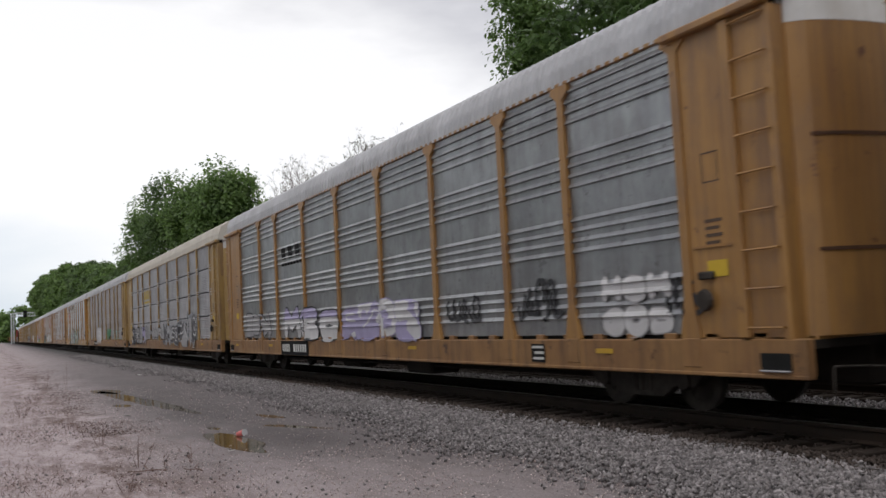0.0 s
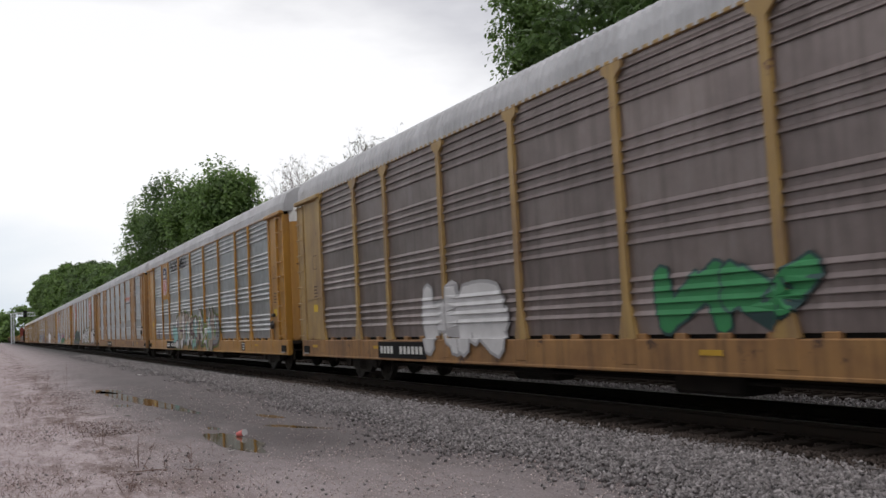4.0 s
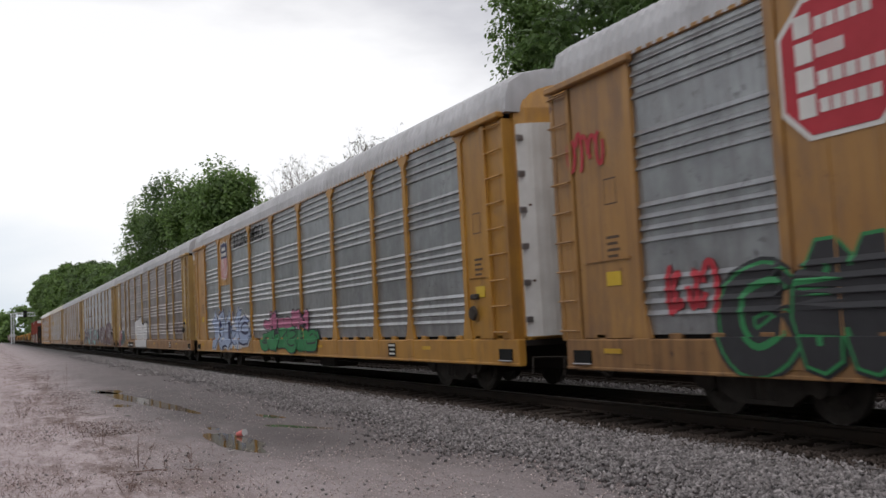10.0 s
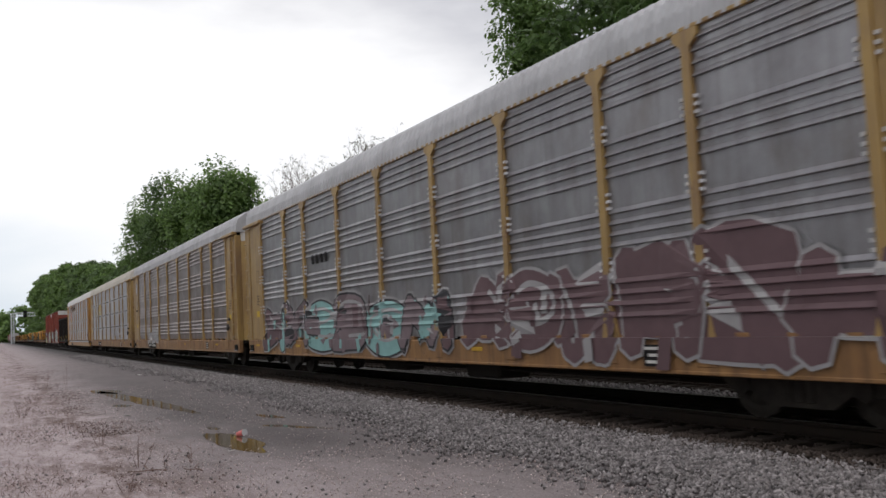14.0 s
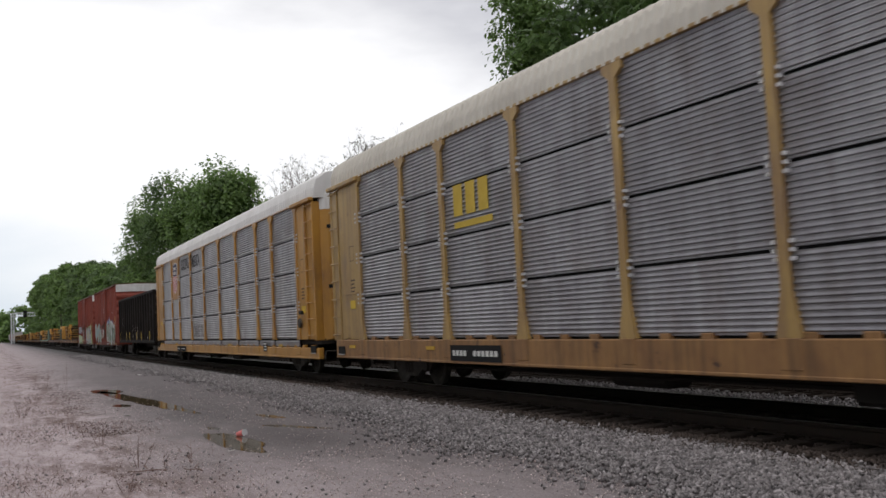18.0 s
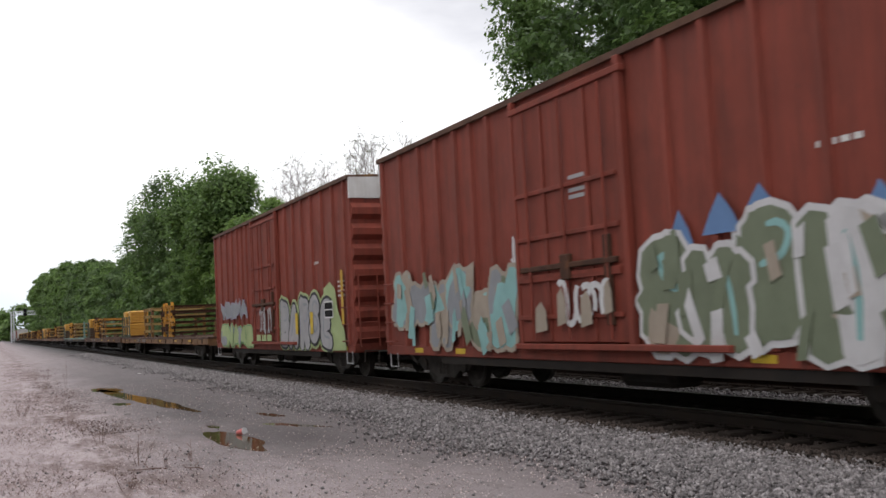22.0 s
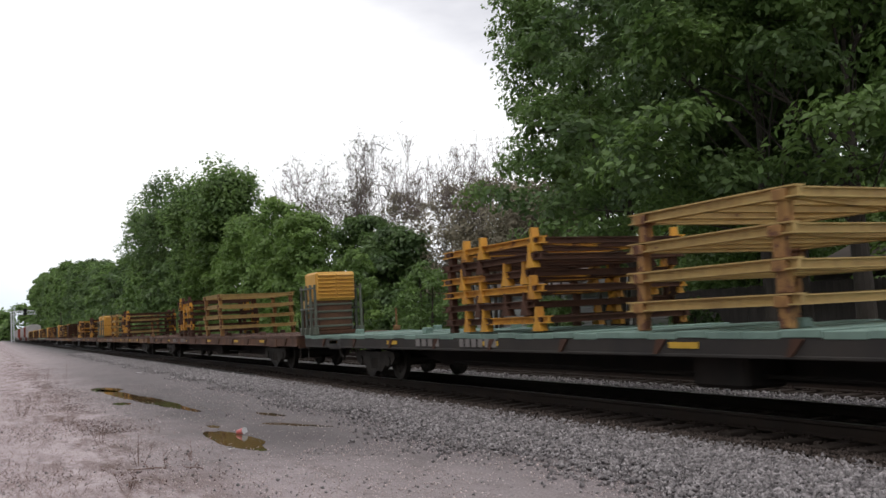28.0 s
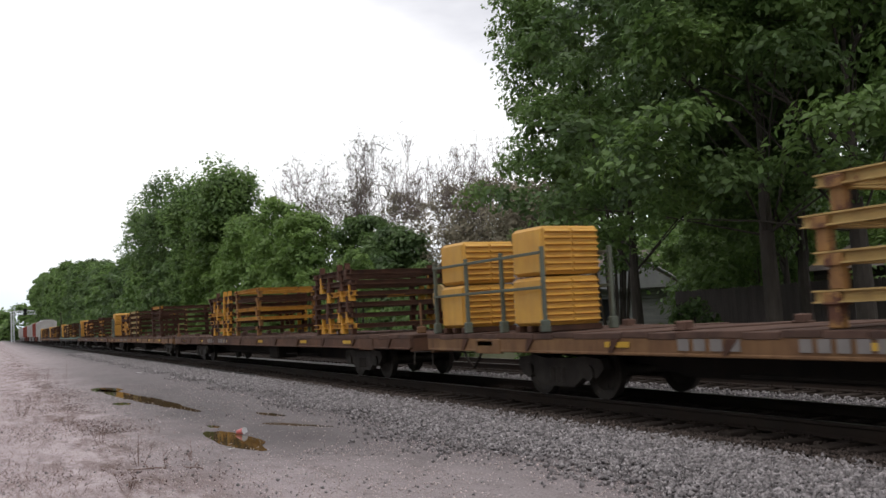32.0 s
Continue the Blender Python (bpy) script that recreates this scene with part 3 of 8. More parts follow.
def autorack(start, label, sheet="galvanised", style="wide", coat="yellow", roof="roof_grey", tops=True, bolts=False,
             plain=(), white_cap=True, low_skirt=False, door="coat", slots=False, sill=None, leaves=()):
    """A covered car carrier; plain lists (bay, lowest height) of bays closed by flat painted plates."""
    car = holder("autorack", pose(TRACK_X, start, RAIL), label, "autorack", "autoracks of the train")
    MOVERS.append((car, start))
    ym, sm = M[coat], M[sheet]
    sl = M[sill or "sill"]
    plain = dict(plain)
    part("underframe", shared("rack_under", lambda: Shape().box(-0.35, 0.35, -13.4, 13.4, 0.42, 0.95, 0.03).box(-1.45, 1.45, -13.5, 13.5, 0.9, 1.0)
         .box(-1.2, -0.5, -3.2, -1.9, 0.28, 0.8, 0.05).box(-1.1, -0.6, 1.2, 2.6, 0.3, 0.75, 0.08).tube([(-1.1, -8, 0.45), (-1.1, 8, 0.45)], 0.025)
         .mesh("underframe", M["dark"])), None, car)
    # solid box painted near-black in place of the shaded hollow inside
    part("lining", shared("rack_inner_shade", lambda: Shape().box(-1.45, 1.45, -13.3, 13.3, 1.0, 4.95).mesh("lining", M["opening_shade"])), None, car, "solid near-black box standing in for the shaded inside of the car")
    for side in (-1, 1):
        turn = pose(0, 0, 0, 0, 0, 0 if side < 0 else 180)
        part("side_sill", shared(("sill", sl.name, low_skirt), lambda: sill_shape(low_skirt).mesh("side_sill", sl)), None, car, at=turn)
        part("top_rail", shared(("rail", coat), lambda: Shape().box(-1.545, -1.47, -13.35, 13.35, 4.925, 4.985, 0.012).mesh("top_rail", ym)), None, car, at=turn)
        for i, (a, b) in enumerate(zip(POSTS, POSTS[1:])):
            a, b = a + 0.08, b - 0.08
            lo = plain.get(i if side < 0 else 8 - i)
            at = turn @ pose(0, a, 0)
            if lo is not None:
                part("plate", shared(("plate", i in (1, 7), coat, lo), lambda: plate_shape(b - a, lo).mesh("plate", ym)), None, car, "flat painted side plate", at=at)
                if lo < FLOOR_Z + 0.1:
                    continue
            if style == "wide":
                part("panel", sheet_mesh("wide", b - a, sm, None if lo is None else FLOOR_Z, lo), None, car, at=at)
            else:
                for k in range(4):
                    if lo is not None and FLOOR_Z + (k + 1) * SHEET > lo + 0.1:
                        continue
                    part("panel", sheet_mesh("fine", b - a, sm), None, car, at=turn @ pose(0, a, FLOOR_Z + k * SHEET))
            if low_skirt:
                part("skirt", shared(("skirt", round(b - a, 3)), lambda: Shape().box(-1.53, -1.49, 0, b - a, 0.82, 1.0, 0.02).mesh("skirt", sm)), None, car, at=at)
        for p in POSTS:
            po = part("post", post_mesh(ym, tops, -1), None, car, at=turn @ pose(0, p, 0))
            if bolts and side < 0:
                tagged(part("bolts", shared("bolts", bolts_mesh), None, po, "row of pale bolt heads"), kind="stuff")
        for end in (-1, 1):
            c = side * end
            ep = part("end_panel", shared(("end_panel", coat, c), lambda: end_panel_shape(c).mesh("end_panel", ym)), None, car, at=turn @ pose(0, 0, 0))
            for word, mesh in shared(("end_trim", coat, c), lambda: [(w, q.mesh(w, ym)) for w, q in end_trim(c)]):
                if side < 0 or word == "cap_beam":
                    part(word, mesh, None, ep)
            if side < 0:
                ladder(car, *((-13.34, -12.76) if end < 0 else (13.2, 13.7)), 1.15, 4.75, 0.45, -1.58, ym, Matrix())
            if side < 0:
                part("decal", Shape().box(-1.548, -1.544, end * 12.3 - 0.17, end * 12.3 + 0.17, 1.78, 1.98), M["sign_yellow"], car, "small yellow warning decal")
                ye = end * 12.27
                for r in range(4):
                    bars(car, ye + 0.15, ye - 0.15 + 0.05 * (r % 2), 2.45 - r * 0.09, 2.49 - r * 0.09, 1, "stencil", flat_at(-1.535), "small black stencilled line", "stencil", 0.005, 1.0)
                for z in (3.30, 2.94):
                    bars(car, ye + 0.15, ye - 0.15, z, z + 0.018, 1, "stencil", flat_at(-1.535), "black frame of a stencil", "stencil", 0.005, 1.0)
                for dy in (-0.14, 0.13):
                    bars(car, ye + dy, ye + dy + 0.015, 2.95, 3.3, 1, "stencil", flat_at(-1.535), "black frame of a stencil", "stencil", 0.005, 1.0)
                # a dark plate on the sill; its colour is the shade of the step hole
                part("pocket", Shape().box(-1.59, -1.5, end * 13.15 - 0.22, end * 13.15 + 0.22, 0.66, 0.86), M["opening_shade"], car, "near-black plate painted as the shade of a step opening")
                part("foot_bar", Shape().tube([(-1.6, end * 13.15 - 0.22, 0.66), (-1.6, end * 13.15 + 0.22, 0.66)], 0.014, 5), M["spray_grey"], car)
    part("roof", roof_mesh(M[roof]), None, car)
    dm = ym if door == "coat" else M[door]
    for end in (-1, 1):
        turn = pose(0, 0, 0, 0, 0, 0 if end < 0 else 180)
        d = part("end_door", shared(("end_door", dm.name), lambda: end_door_shape().mesh("end_door", dm)), None, car, at=turn)
        part("door_cap", shared(("cap", roof if white_cap else coat), lambda: door_cap_shape().mesh("door_cap", M["white"] if white_cap else ym)), None, car, at=turn)
        if slots:
            for z in (2.47, 4.12):
                # raised near-black strips paint the shade of the door slots
                part("slot", shared("slot", lambda: slot_shape().mesh("slot", M["opening_shade"])), None, d, "near-black plate painted as the shade of a door slot", at=pose(0, 0, z))
        else:
            for z in (2.0, 3.3):
                part("hinge_bar", shared(("hinge_bar", dm.name), lambda: slot_shape(0.02, 1.1, -0.1).mesh("hinge_bar", M["flat_brown"])), None, d, at=pose(0, 0, z))
        coupler(car, end, 14.28)
        truck(car, end * 10.1, start)
    for a, b, top, word in leaves:
        lf = part("door_leaf", leaf_shape(a, b, 1.06, top), M[word], car, "pale painted leaf of the end door")
        for k in range(6):
            part("latch", shared("latch", lambda: Shape().box(-0.09, 0.05, -0.05, 0.0, -0.05, 0.05, 0.01).mesh("latch", M["grey_steel"])), None, lf, at=pose(a + 0.04, -bulge(a + 0.04) - 0.005, 1.35 + k * (top - 1.6) / 5))
            part("rivet", shared("rivet", lambda: Shape().box(-0.025, 0.025, -0.03, 0.0, -0.03, 0.03).mesh("rivet", M["stencil"])), None, lf, at=pose(b - 0.06, -bulge(b - 0.06) - 0.005, 1.2 + k * (top - 1.5) / 5))
    # hand brake on the leading corner
    part("hand_brake", Shape().box(-1.62, -1.53, -12.25, -12.0, 1.75, 1.85, 0.02).lathe([(0.0, -1.66), (0.12, -1.65), (0.14, -1.6), (0.0, -1.55)], 0, (-12.1, 1.5), 12), M["wheel"], car)
    for y in [-9.9, -3.1, 7.9, 12.4]:
        part("reflector", shared("reflector", lambda: Shape().box(-1.58, -1.572, -0.2, 0.2, 0.82, 0.89).mesh("reflector", M["reflective"])), None, car, "yellow reflective strip", at=pose(0, y, 0))
    part("data_plate", Shape().box(-1.58, -1.574, -8.3, -7.9, 0.66, 0.95), M["black"], car, "small black data panel")
    part("data_lines", Shape().box(-1.584, -1.58, -8.27, -7.93, 0.88, 0.92).box(-1.584, -1.58, -8.27, -8.0, 0.79, 0.83).box(-1.584, -1.58, -8.27, -7.95, 0.70, 0.74), M["letter"], car)
    return car


def sill_shape(low):
    z0 = 0.50 if low else 0.57
    z1 = 0.80 if low else 1.02
    s = Shape().box(-1.565, -1.42, -13.58, 13.58, z0 + 0.03, z1, 0.015)
    s.box(-1.575, -1.44, -13.58, 13.58, z0, z0 + 0.05, 0.01)
    for p in POSTS:
        s.box(-1.575, -1.5, p - 0.16, p + 0.16, z0 + 0.1, z1 + 0.01, 0.01)
    for y in [-12.9 + 0.8 * k for k in range(33)]:
        s.box(-1.535, -1.44, y - 0.11, y + 0.11, z1 - 0.02, z1 + 0.075, 0.01)
    return s


def plate_shape(w, lo):
    s = Shape().box(-1.53, -1.47, 0, w, lo, 4.92, 0.01)
    for y in (w * 0.33, w * 0.68):
        s.box(-1.54, -1.52, y - 0.012, y + 0.012, lo + 0.02, 4.9)
    return s


def end_panel_shape(c):
    """Plain end sheet; the trailing end keeps a slot between the sheet and its ladder strip."""
    return Shape().box(-1.535, -1.47, -13.32, -11.78, 1.03, 4.92, 0.01) if c > 0 else Shape().box(-1.535, -1.47, 11.78, 13.13, 1.03, 4.92, 0.01)


def end_trim(c):
    """The pieces fixed on an end sheet: a stile, a corner strip, a cap beam and a seam strip."""
    if c > 0:
        return (("stile", Shape().box(-1.60, -1.5, -12.78, -12.62, 1.03, 4.83, 0.015)), ("corner_strip", Shape().box(-1.56, -1.31, -13.40, -13.27, 1.0, 4.83, 0.015)),
                ("cap_beam", Shape().box(-1.66, -1.5, -13.4, -11.6, 4.84, 4.95, 0.02)), ("seam_strip", Shape().box(-1.56, -1.5, -12.6, -11.9, 2.14, 2.17)))
    return (("stile", Shape().box(-1.56, -1.46, 13.18, 13.26, 1.0, 4.83, 0.015)), ("corner_strip", Shape().box(-1.545, -1.44, 13.27, 13.59, 1.0, 4.82, 0.012)),
            ("corner_post", Shape().box(-1.56, -1.44, 13.6, 13.7, 1.0, 4.83, 0.015)), ("cap_beam", Shape().box(-1.64, -1.5, 11.6, 13.72, 4.84, 4.95, 0.02)),
            ("seam_strip", Shape().box(-1.56, -1.5, 11.9, 12.95, 2.14, 2.17)))


def bulge(x, k=0.42):
    return 13.36 + k * math.sqrt(max(0.0, 1 - (x / 1.36) ** 2))


def end_door_shape():
    xs = [-1.34 + 2.68 * i / 16 for i in range(17)]
    out = [(x, -bulge(x)) for x in xs] + [(1.34, -13.2), (-1.34, -13.2)]
    s = Shape().prism(out, 2, 1.04, 4.62)
    s.box(-0.02, 0.02, -13.82, -13.7, 1.05, 4.6)
    s.box(-1.3, 1.3, -13.5, -13.3, 0.98, 1.06, 0.02)
    return s


def leaf_shape(a, b, lo, hi):
    """A plate that follows the bowed end door between two places across it."""
    xs = [a + (b - a) * i / 6 for i in range(7)]
    return Shape().prism([(x, -bulge(x) - 0.022) for x in xs] + [(x, -bulge(x) + 0.02) for x in xs[::-1]], 2, lo, hi)


def door_cap_shape():
    xs = [-1.34 + 2.68 * i / 16 for i in range(17)]
    p, f = [], []
    for x in xs:
        top = 5.70 - 0.34 * abs(x / 1.34) ** 2.2
        p += [(x, -bulge(x) - 0.006, 4.6), (x, -bulge(x, 0.34) - 0.006, 5.0), (x, -13.42, top), (x, -13.3, top - 0.02), (x, -13.3, 4.6)]
    for i in range(16):
        for j in range(5):
            f.append((i * 5 + j, i * 5 + (j + 1) % 5, i * 5 + 5 + (j + 1) % 5, i * 5 + 5 + j))
    f += [(0, 1, 2, 3, 4), (80, 81, 82, 83, 84)]
    return Shape().add(p, f)


def slot_shape(h=0.05, half=0.4, mid=-0.8):
    xs = [mid - half + 2 * half * i / 24 for i in range(25)]
    out = [(x, -bulge(x) - 0.012) for x in xs] + [(x, -bulge(x) + 0.02) for x in xs[::-1]]
    return Shape().prism(out, 2, -h, h)


# ---- marks on the cars' sides ----
def patch(car, name, figure, material, depth, cuts, lift, label, above=None):
    return draped(name, figure[0], figure[1], cuts, depth, lift, M[material], car, label, above)


# skeletons of sprayed letters in a unit box: one list of strokes a letter
GLYPHS = {
    "A": [[(0, 0), (0.25, 0.55), (0.5, 1)], [(0.5, 1), (0.75, 0.55), (1, 0)], [(0.2, 0.33), (0.8, 0.33)]],
    "B": [[(0.1, 0), (0.12, 1)], [(0.12, 0.98), (0.85, 0.9), (0.75, 0.6), (0.15, 0.52)], [(0.15, 0.52), (0.95, 0.42), (0.85, 0.06), (0.1, 0.02)]],
    "C": [[(0.95, 0.78), (0.6, 1), (0.1, 0.75), (0.08, 0.28), (0.5, 0), (0.98, 0.2)]],
    "D": [[(0.1, 0), (0.12, 1)], [(0.12, 0.98), (0.8, 0.9), (0.95, 0.5), (0.8, 0.1), (0.1, 0.02)]],
    "E": [[(0.9, 1), (0.15, 0.9), (0.1, 0.5), (0.15, 0.1), (0.95, 0)], [(0.12, 0.5), (0.75, 0.52)]],
    "G": [[(0.95, 0.85), (0.5, 1), (0.08, 0.7), (0.08, 0.25), (0.5, 0), (0.92, 0.12), (0.95, 0.45)], [(0.55, 0.45), (0.98, 0.45)]],
    "H": [[(0.08, 0), (0.1, 1)], [(0.92, 0), (0.9, 1)], [(0.1, 0.5), (0.9, 0.55)]],
    "K": [[(0.1, 0), (0.12, 1)], [(0.95, 1), (0.55, 0.6), (0.15, 0.45)], [(0.35, 0.5), (0.7, 0.25), (1, 0)]],
    "L": [[(0.15, 1), (0.12, 0.5), (0.15, 0.05)], [(0.12, 0.05), (0.95, 0.02)]],
    "M": [[(0.02, 0), (0.12, 1)], [(0.12, 1), (0.5, 0.35)], [(0.5, 0.35), (0.88, 1)], [(0.88, 1), (0.98, 0)]],
    "N": [[(0.08, 0), (0.1, 1)], [(0.1, 1), (0.9, 0)], [(0.9, 0), (0.92, 1)]],
    "O": [[(0.5, 1), (0.08, 0.8), (0.08, 0.2), (0.5, 0), (0.92, 0.2), (0.92, 0.8), (0.5, 1)]],
    "P": [[(0.12, 0), (0.12, 1)], [(0.12, 0.98), (0.8, 0.95), (0.92, 0.65), (0.15, 0.45)]],
    "R": [[(0.1, 0), (0.12, 1)], [(0.12, 0.98), (0.9, 0.92), (0.8, 0.58), (0.15, 0.5)], [(0.4, 0.5), (0.7, 0.3), (1, 0)]],
    "S": [[(0.92, 0.88), (0.5, 1), (0.08, 0.8), (0.35, 0.55), (0.75, 0.45), (0.92, 0.2), (0.5, 0), (0.05, 0.12)]],
    "T": [[(0.0, 0.95), (0.5, 1), (1, 0.92)], [(0.5, 0.95), (0.48, 0.5), (0.52, 0)]],
    "U": [[(0.08, 1), (0.08, 0.3), (0.5, 0), (0.92, 0.3), (0.92, 1)]],
    "V": [[(0.02, 1), (0.45, 0)], [(0.98, 1), (0.5, 0)]],
    "W": [[(0.0, 1), (0.22, 0)], [(0.22, 0), (0.5, 0.65)], [(0.5, 0.65), (0.78, 0)], [(0.78, 0), (1, 1)]],
    "Z": [[(0.05, 0.95), (0.95, 1)], [(0.95, 1), (0.5, 0.5), (0.05, 0)], [(0.05, 0.02), (0.98, 0.05)]],
}


def smooth(pts, n=4):
    """A line drawn smoothly through its points."""
    if len(pts) < 3:
        return [tuple(a + (b - a) * i / 3 for a, b in zip(*pts)) for i in range(4)]
    out = []
    ext = [pts[0], *pts, pts[-1]]
    for p0, p1, p2, p3 in zip(ext, ext[1:], ext[2:], ext[3:]):
        for i in range(n):
            t = i / n
            out.append(tuple(0.5 * (2 * b + (c - a) * t + (2 * a - 5 * b + 4 * c - d) * t * t + (3 * b - a - 3 * c + d) * t ** 3) for a, b, c, d in zip(p0, p1, p2, p3)))
    return out + [pts[-1]]


def ribbon(pts, half, spiky=0.0, tip=None):
    """A thick painted stroke with round ends, or pointed ones, as (verts, faces)."""
    v, f = [], []
    n = len(pts)
    dirs = []
    for i in range(n):
        (ay, az), (by, bz) = pts[max(i - 1, 0)], pts[min(i + 1, n - 1)]
        d = math.hypot(by - ay, bz - az) or 1.0
        dirs.append(((by - ay) / d, (bz - az) / d))
    rows = []
    caps = ((1.0, 0.0), (0.7, 0.72)) if not spiky else (((half + 1.3 * spiky * (tip or half)) / half, 0.0), (0.1, 1.06))
    for e, w in caps:
        rows.append((pts[0], dirs[0], -e * half, w))
    for i in range(1, n - 1):
        rows.append((pts[i], dirs[i], 0.0, 1.0))
    for e, w in caps[::-1]:
        rows.append((pts[-1], dirs[-1], e * half, w))
    for (y, z), (dy, dz), e, w in rows:
        w = max(w, 0.02) * half
        v += [(y + dy * e - dz * w, z + dz * e + dy * w), (y + dy * e + dz * w, z + dz * e - dy * w)]
    f = [(2 * i, 2 * i + 1, 2 * i + 3, 2 * i + 2) for i in range(len(rows) - 1)]
    return v, f


def spray(car, text, y0, y1, z0, z1, fill, outline, depth, cuts, label, halo=None, second=None, seed=1, loose=0.12, fat=0.15, edge=0.045, spiky=0.0, cap=None, gleam=None, facets=0):
    """Sprayed letters that fill a patch: a halo, then letter by letter an outline, strokes in one or several colours,
    another colour over their heads (cap: colour, height) and thin gleams. The mark ~ stands for a form with no meaning."""
    rng = random.Random(seed)
    n = len(text)
    step, tall = (y1 - y0) / n, z1 - z0
    sign = math.copysign(1, step)
    inks = [fill, fill] + list(second or [])
    cloud = ([], [])

    def gather(store, figure):
        k = len(store[0])
        store[0].extend((y, min(max(z, z0 - 0.03), z1 + 0.12 * tall)) for y, z in figure[0])
        store[1].extend(tuple(j + k for j in q) for q in figure[1])
    for i, ch in enumerate(text):
        glyph = GLYPHS[ch.upper()] if ch != "~" else GLYPHS[rng.choice("ABCEGHKMNRSVWZ")]
        flip = ch == "~" and rng.random() < 0.6
        half = fat * tall * rng.uniform(0.88, 1.12)
        wide = max(abs(step) * (1.06 if ch != "~" else 1.22) - 2 * half, abs(step) * 0.45)
        mid = y0 + step * (i + 0.5)
        lo, hi = z0 + half + rng.uniform(0, loose) * tall, z1 - half - rng.uniform(0, loose * 1.5) * tall
        lean, bow = rng.uniform(-0.18, 0.18), rng.uniform(-0.06, 0.06) * tall
        strokes = []
        for st in glyph:
            line = []
            for gx, gz in smooth(st):
                gx = 1 - gx if flip else gx
                z = lo + gz * (hi - lo)
                line.append((mid + sign * (gx - 0.5) * wide + lean * (z - (lo + hi) / 2) + bow * math.sin(3.1 * gz), z + bow * math.sin(3.1 * gx)))
            strokes.append(line)
        if ch == "~":
            for _ in range(2):
                u, w = rng.random(), rng.random()
                strokes.insert(0, [(mid + step * (u - 0.5), lo + (hi - lo) * rng.random()), (mid + step * (0.5 * (u + w) - 0.5), lo + (hi - lo) * rng.random()), (mid + step * (w - 0.5), lo + (hi - lo) * rng.random())])
        under, tint = ([], []), {}
        for line in strokes:
            gather(under, ribbon(line, half + edge * tall, spiky, half))
            gather(tint.setdefault(rng.choice(inks), ([], [])), ribbon(line, half, spiky))
            if halo:
                gather(cloud, ribbon(line, half + edge * tall * 2.0, spiky, half))
        up = 0.008 + 0.014 * (i % 2)
        patch(car, "graffiti_outline", under, outline, depth, cuts, up, label)
        for ink, figure in tint.items():
            patch(car, "graffiti_letter", figure, ink, depth, cuts, up + 0.0045, label)
            if cap:
                patch(car, "graffiti_cap", figure, cap[0], depth, cuts, up + 0.0085, label, cap[1])
        if gleam:
            line = max(strokes, key=len)
            patch(car, "graffiti_gleam", ribbon([(y + sign * half * 0.35, z + half * 0.3) for y, z in line[1:-1]] if len(line) > 4 else line, half * 0.16), gleam, depth, cuts, up + 0.0095, label)
    for k in range(facets):
        cy, cz, t = y0 + (y1 - y0) * rng.uniform(0.02, 0.98), z0 + tall * rng.uniform(0.12, 0.8), rng.uniform(-0.4, 0.4)
        a, b = tall * rng.uniform(0.03, 0.09), tall * rng.uniform(0.07, 0.2)
        quad = [(cy + u * a + w * b * t, max(z0, cz + w * b - u * a * t)) for u, w in ((-1, -0.8), (0.7, -1), (1, rng.uniform(0.3, 1)), (-0.6, 1))]
        patch(car, "graffiti_facet", (quad, [(0, 1, 2, 3)]), rng.choice(inks[1:] + [outline]), depth, cuts, 0.035 + 0.0009 * (k % 9), label)
    if halo:
        patch(car, "graffiti_halo", cloud, halo, depth, cuts, 0.005, label)


def scrawl(car, y0, y1, z0, z1, material, depth, cuts, label, seed=1, strokes=9, width=0.035):
    """A loose tag of thin curling strokes that cannot be read."""
    rng = random.Random(seed)
    for s in range(strokes):
        V, Fc = [], []
        cy = y0 + (y1 - y0) * (s + rng.uniform(0.2, 0.8)) / strokes
        a, r0 = rng.uniform(0, 6.3), abs(y1 - y0) / strokes * rng.uniform(0.4, 0.9)
        cz, rz = (z0 + z1) / 2, (z1 - z0) * rng.uniform(0.3, 0.5)
        turn = rng.choice((-1, 1)) * rng.uniform(2.5, 5.0)
        pts = [(cy + r0 * math.cos(a + turn * q / 9), cz + rz * math.sin(a + turn * q / 9)) for q in range(10)]
        for q, (ya, za) in enumerate(pts):
            (pa, pb), (na, nb) = pts[max(q - 1, 0)], pts[min(q + 1, 9)]
            d = math.hypot(na - pa, nb - pb) or 1
            ny, nz = -(nb - pb) / d * width, (na - pa) / d * width
            V += [(ya + ny, za + nz), (ya - ny, za - nz)]
            if q:
                Fc.append((2 * q - 2, 2 * q - 1, 2 * q + 1, 2 * q))
        patch(car, "graffiti_tag", (V, Fc), material, depth, cuts, 0.012 + 0.0007 * s, label)


def bars(car, y0, y1, z0, z1, count, material, depth, label, name="marking", lift=0.012, fill=0.7):
    """A line of writing that cannot or may not be read: plain bars."""
    for i in range(count):
        a = y0 + (y1 - y0) * i / count
        b = a + (y1 - y0) / count * fill
        patch(car, name, ([(a, z0), (b, z0), (b, z1), (a, z1)], [(0, 1, 2, 3)]), material, depth, (), lift, label)


def panel_of(car, outline, material, depth, lift, label, name="emblem"):
    return patch(car, name, (outline, [tuple(range(len(outline)))]), material, depth, (), lift, label)


def flat_at(x):
    return lambda y, z: x


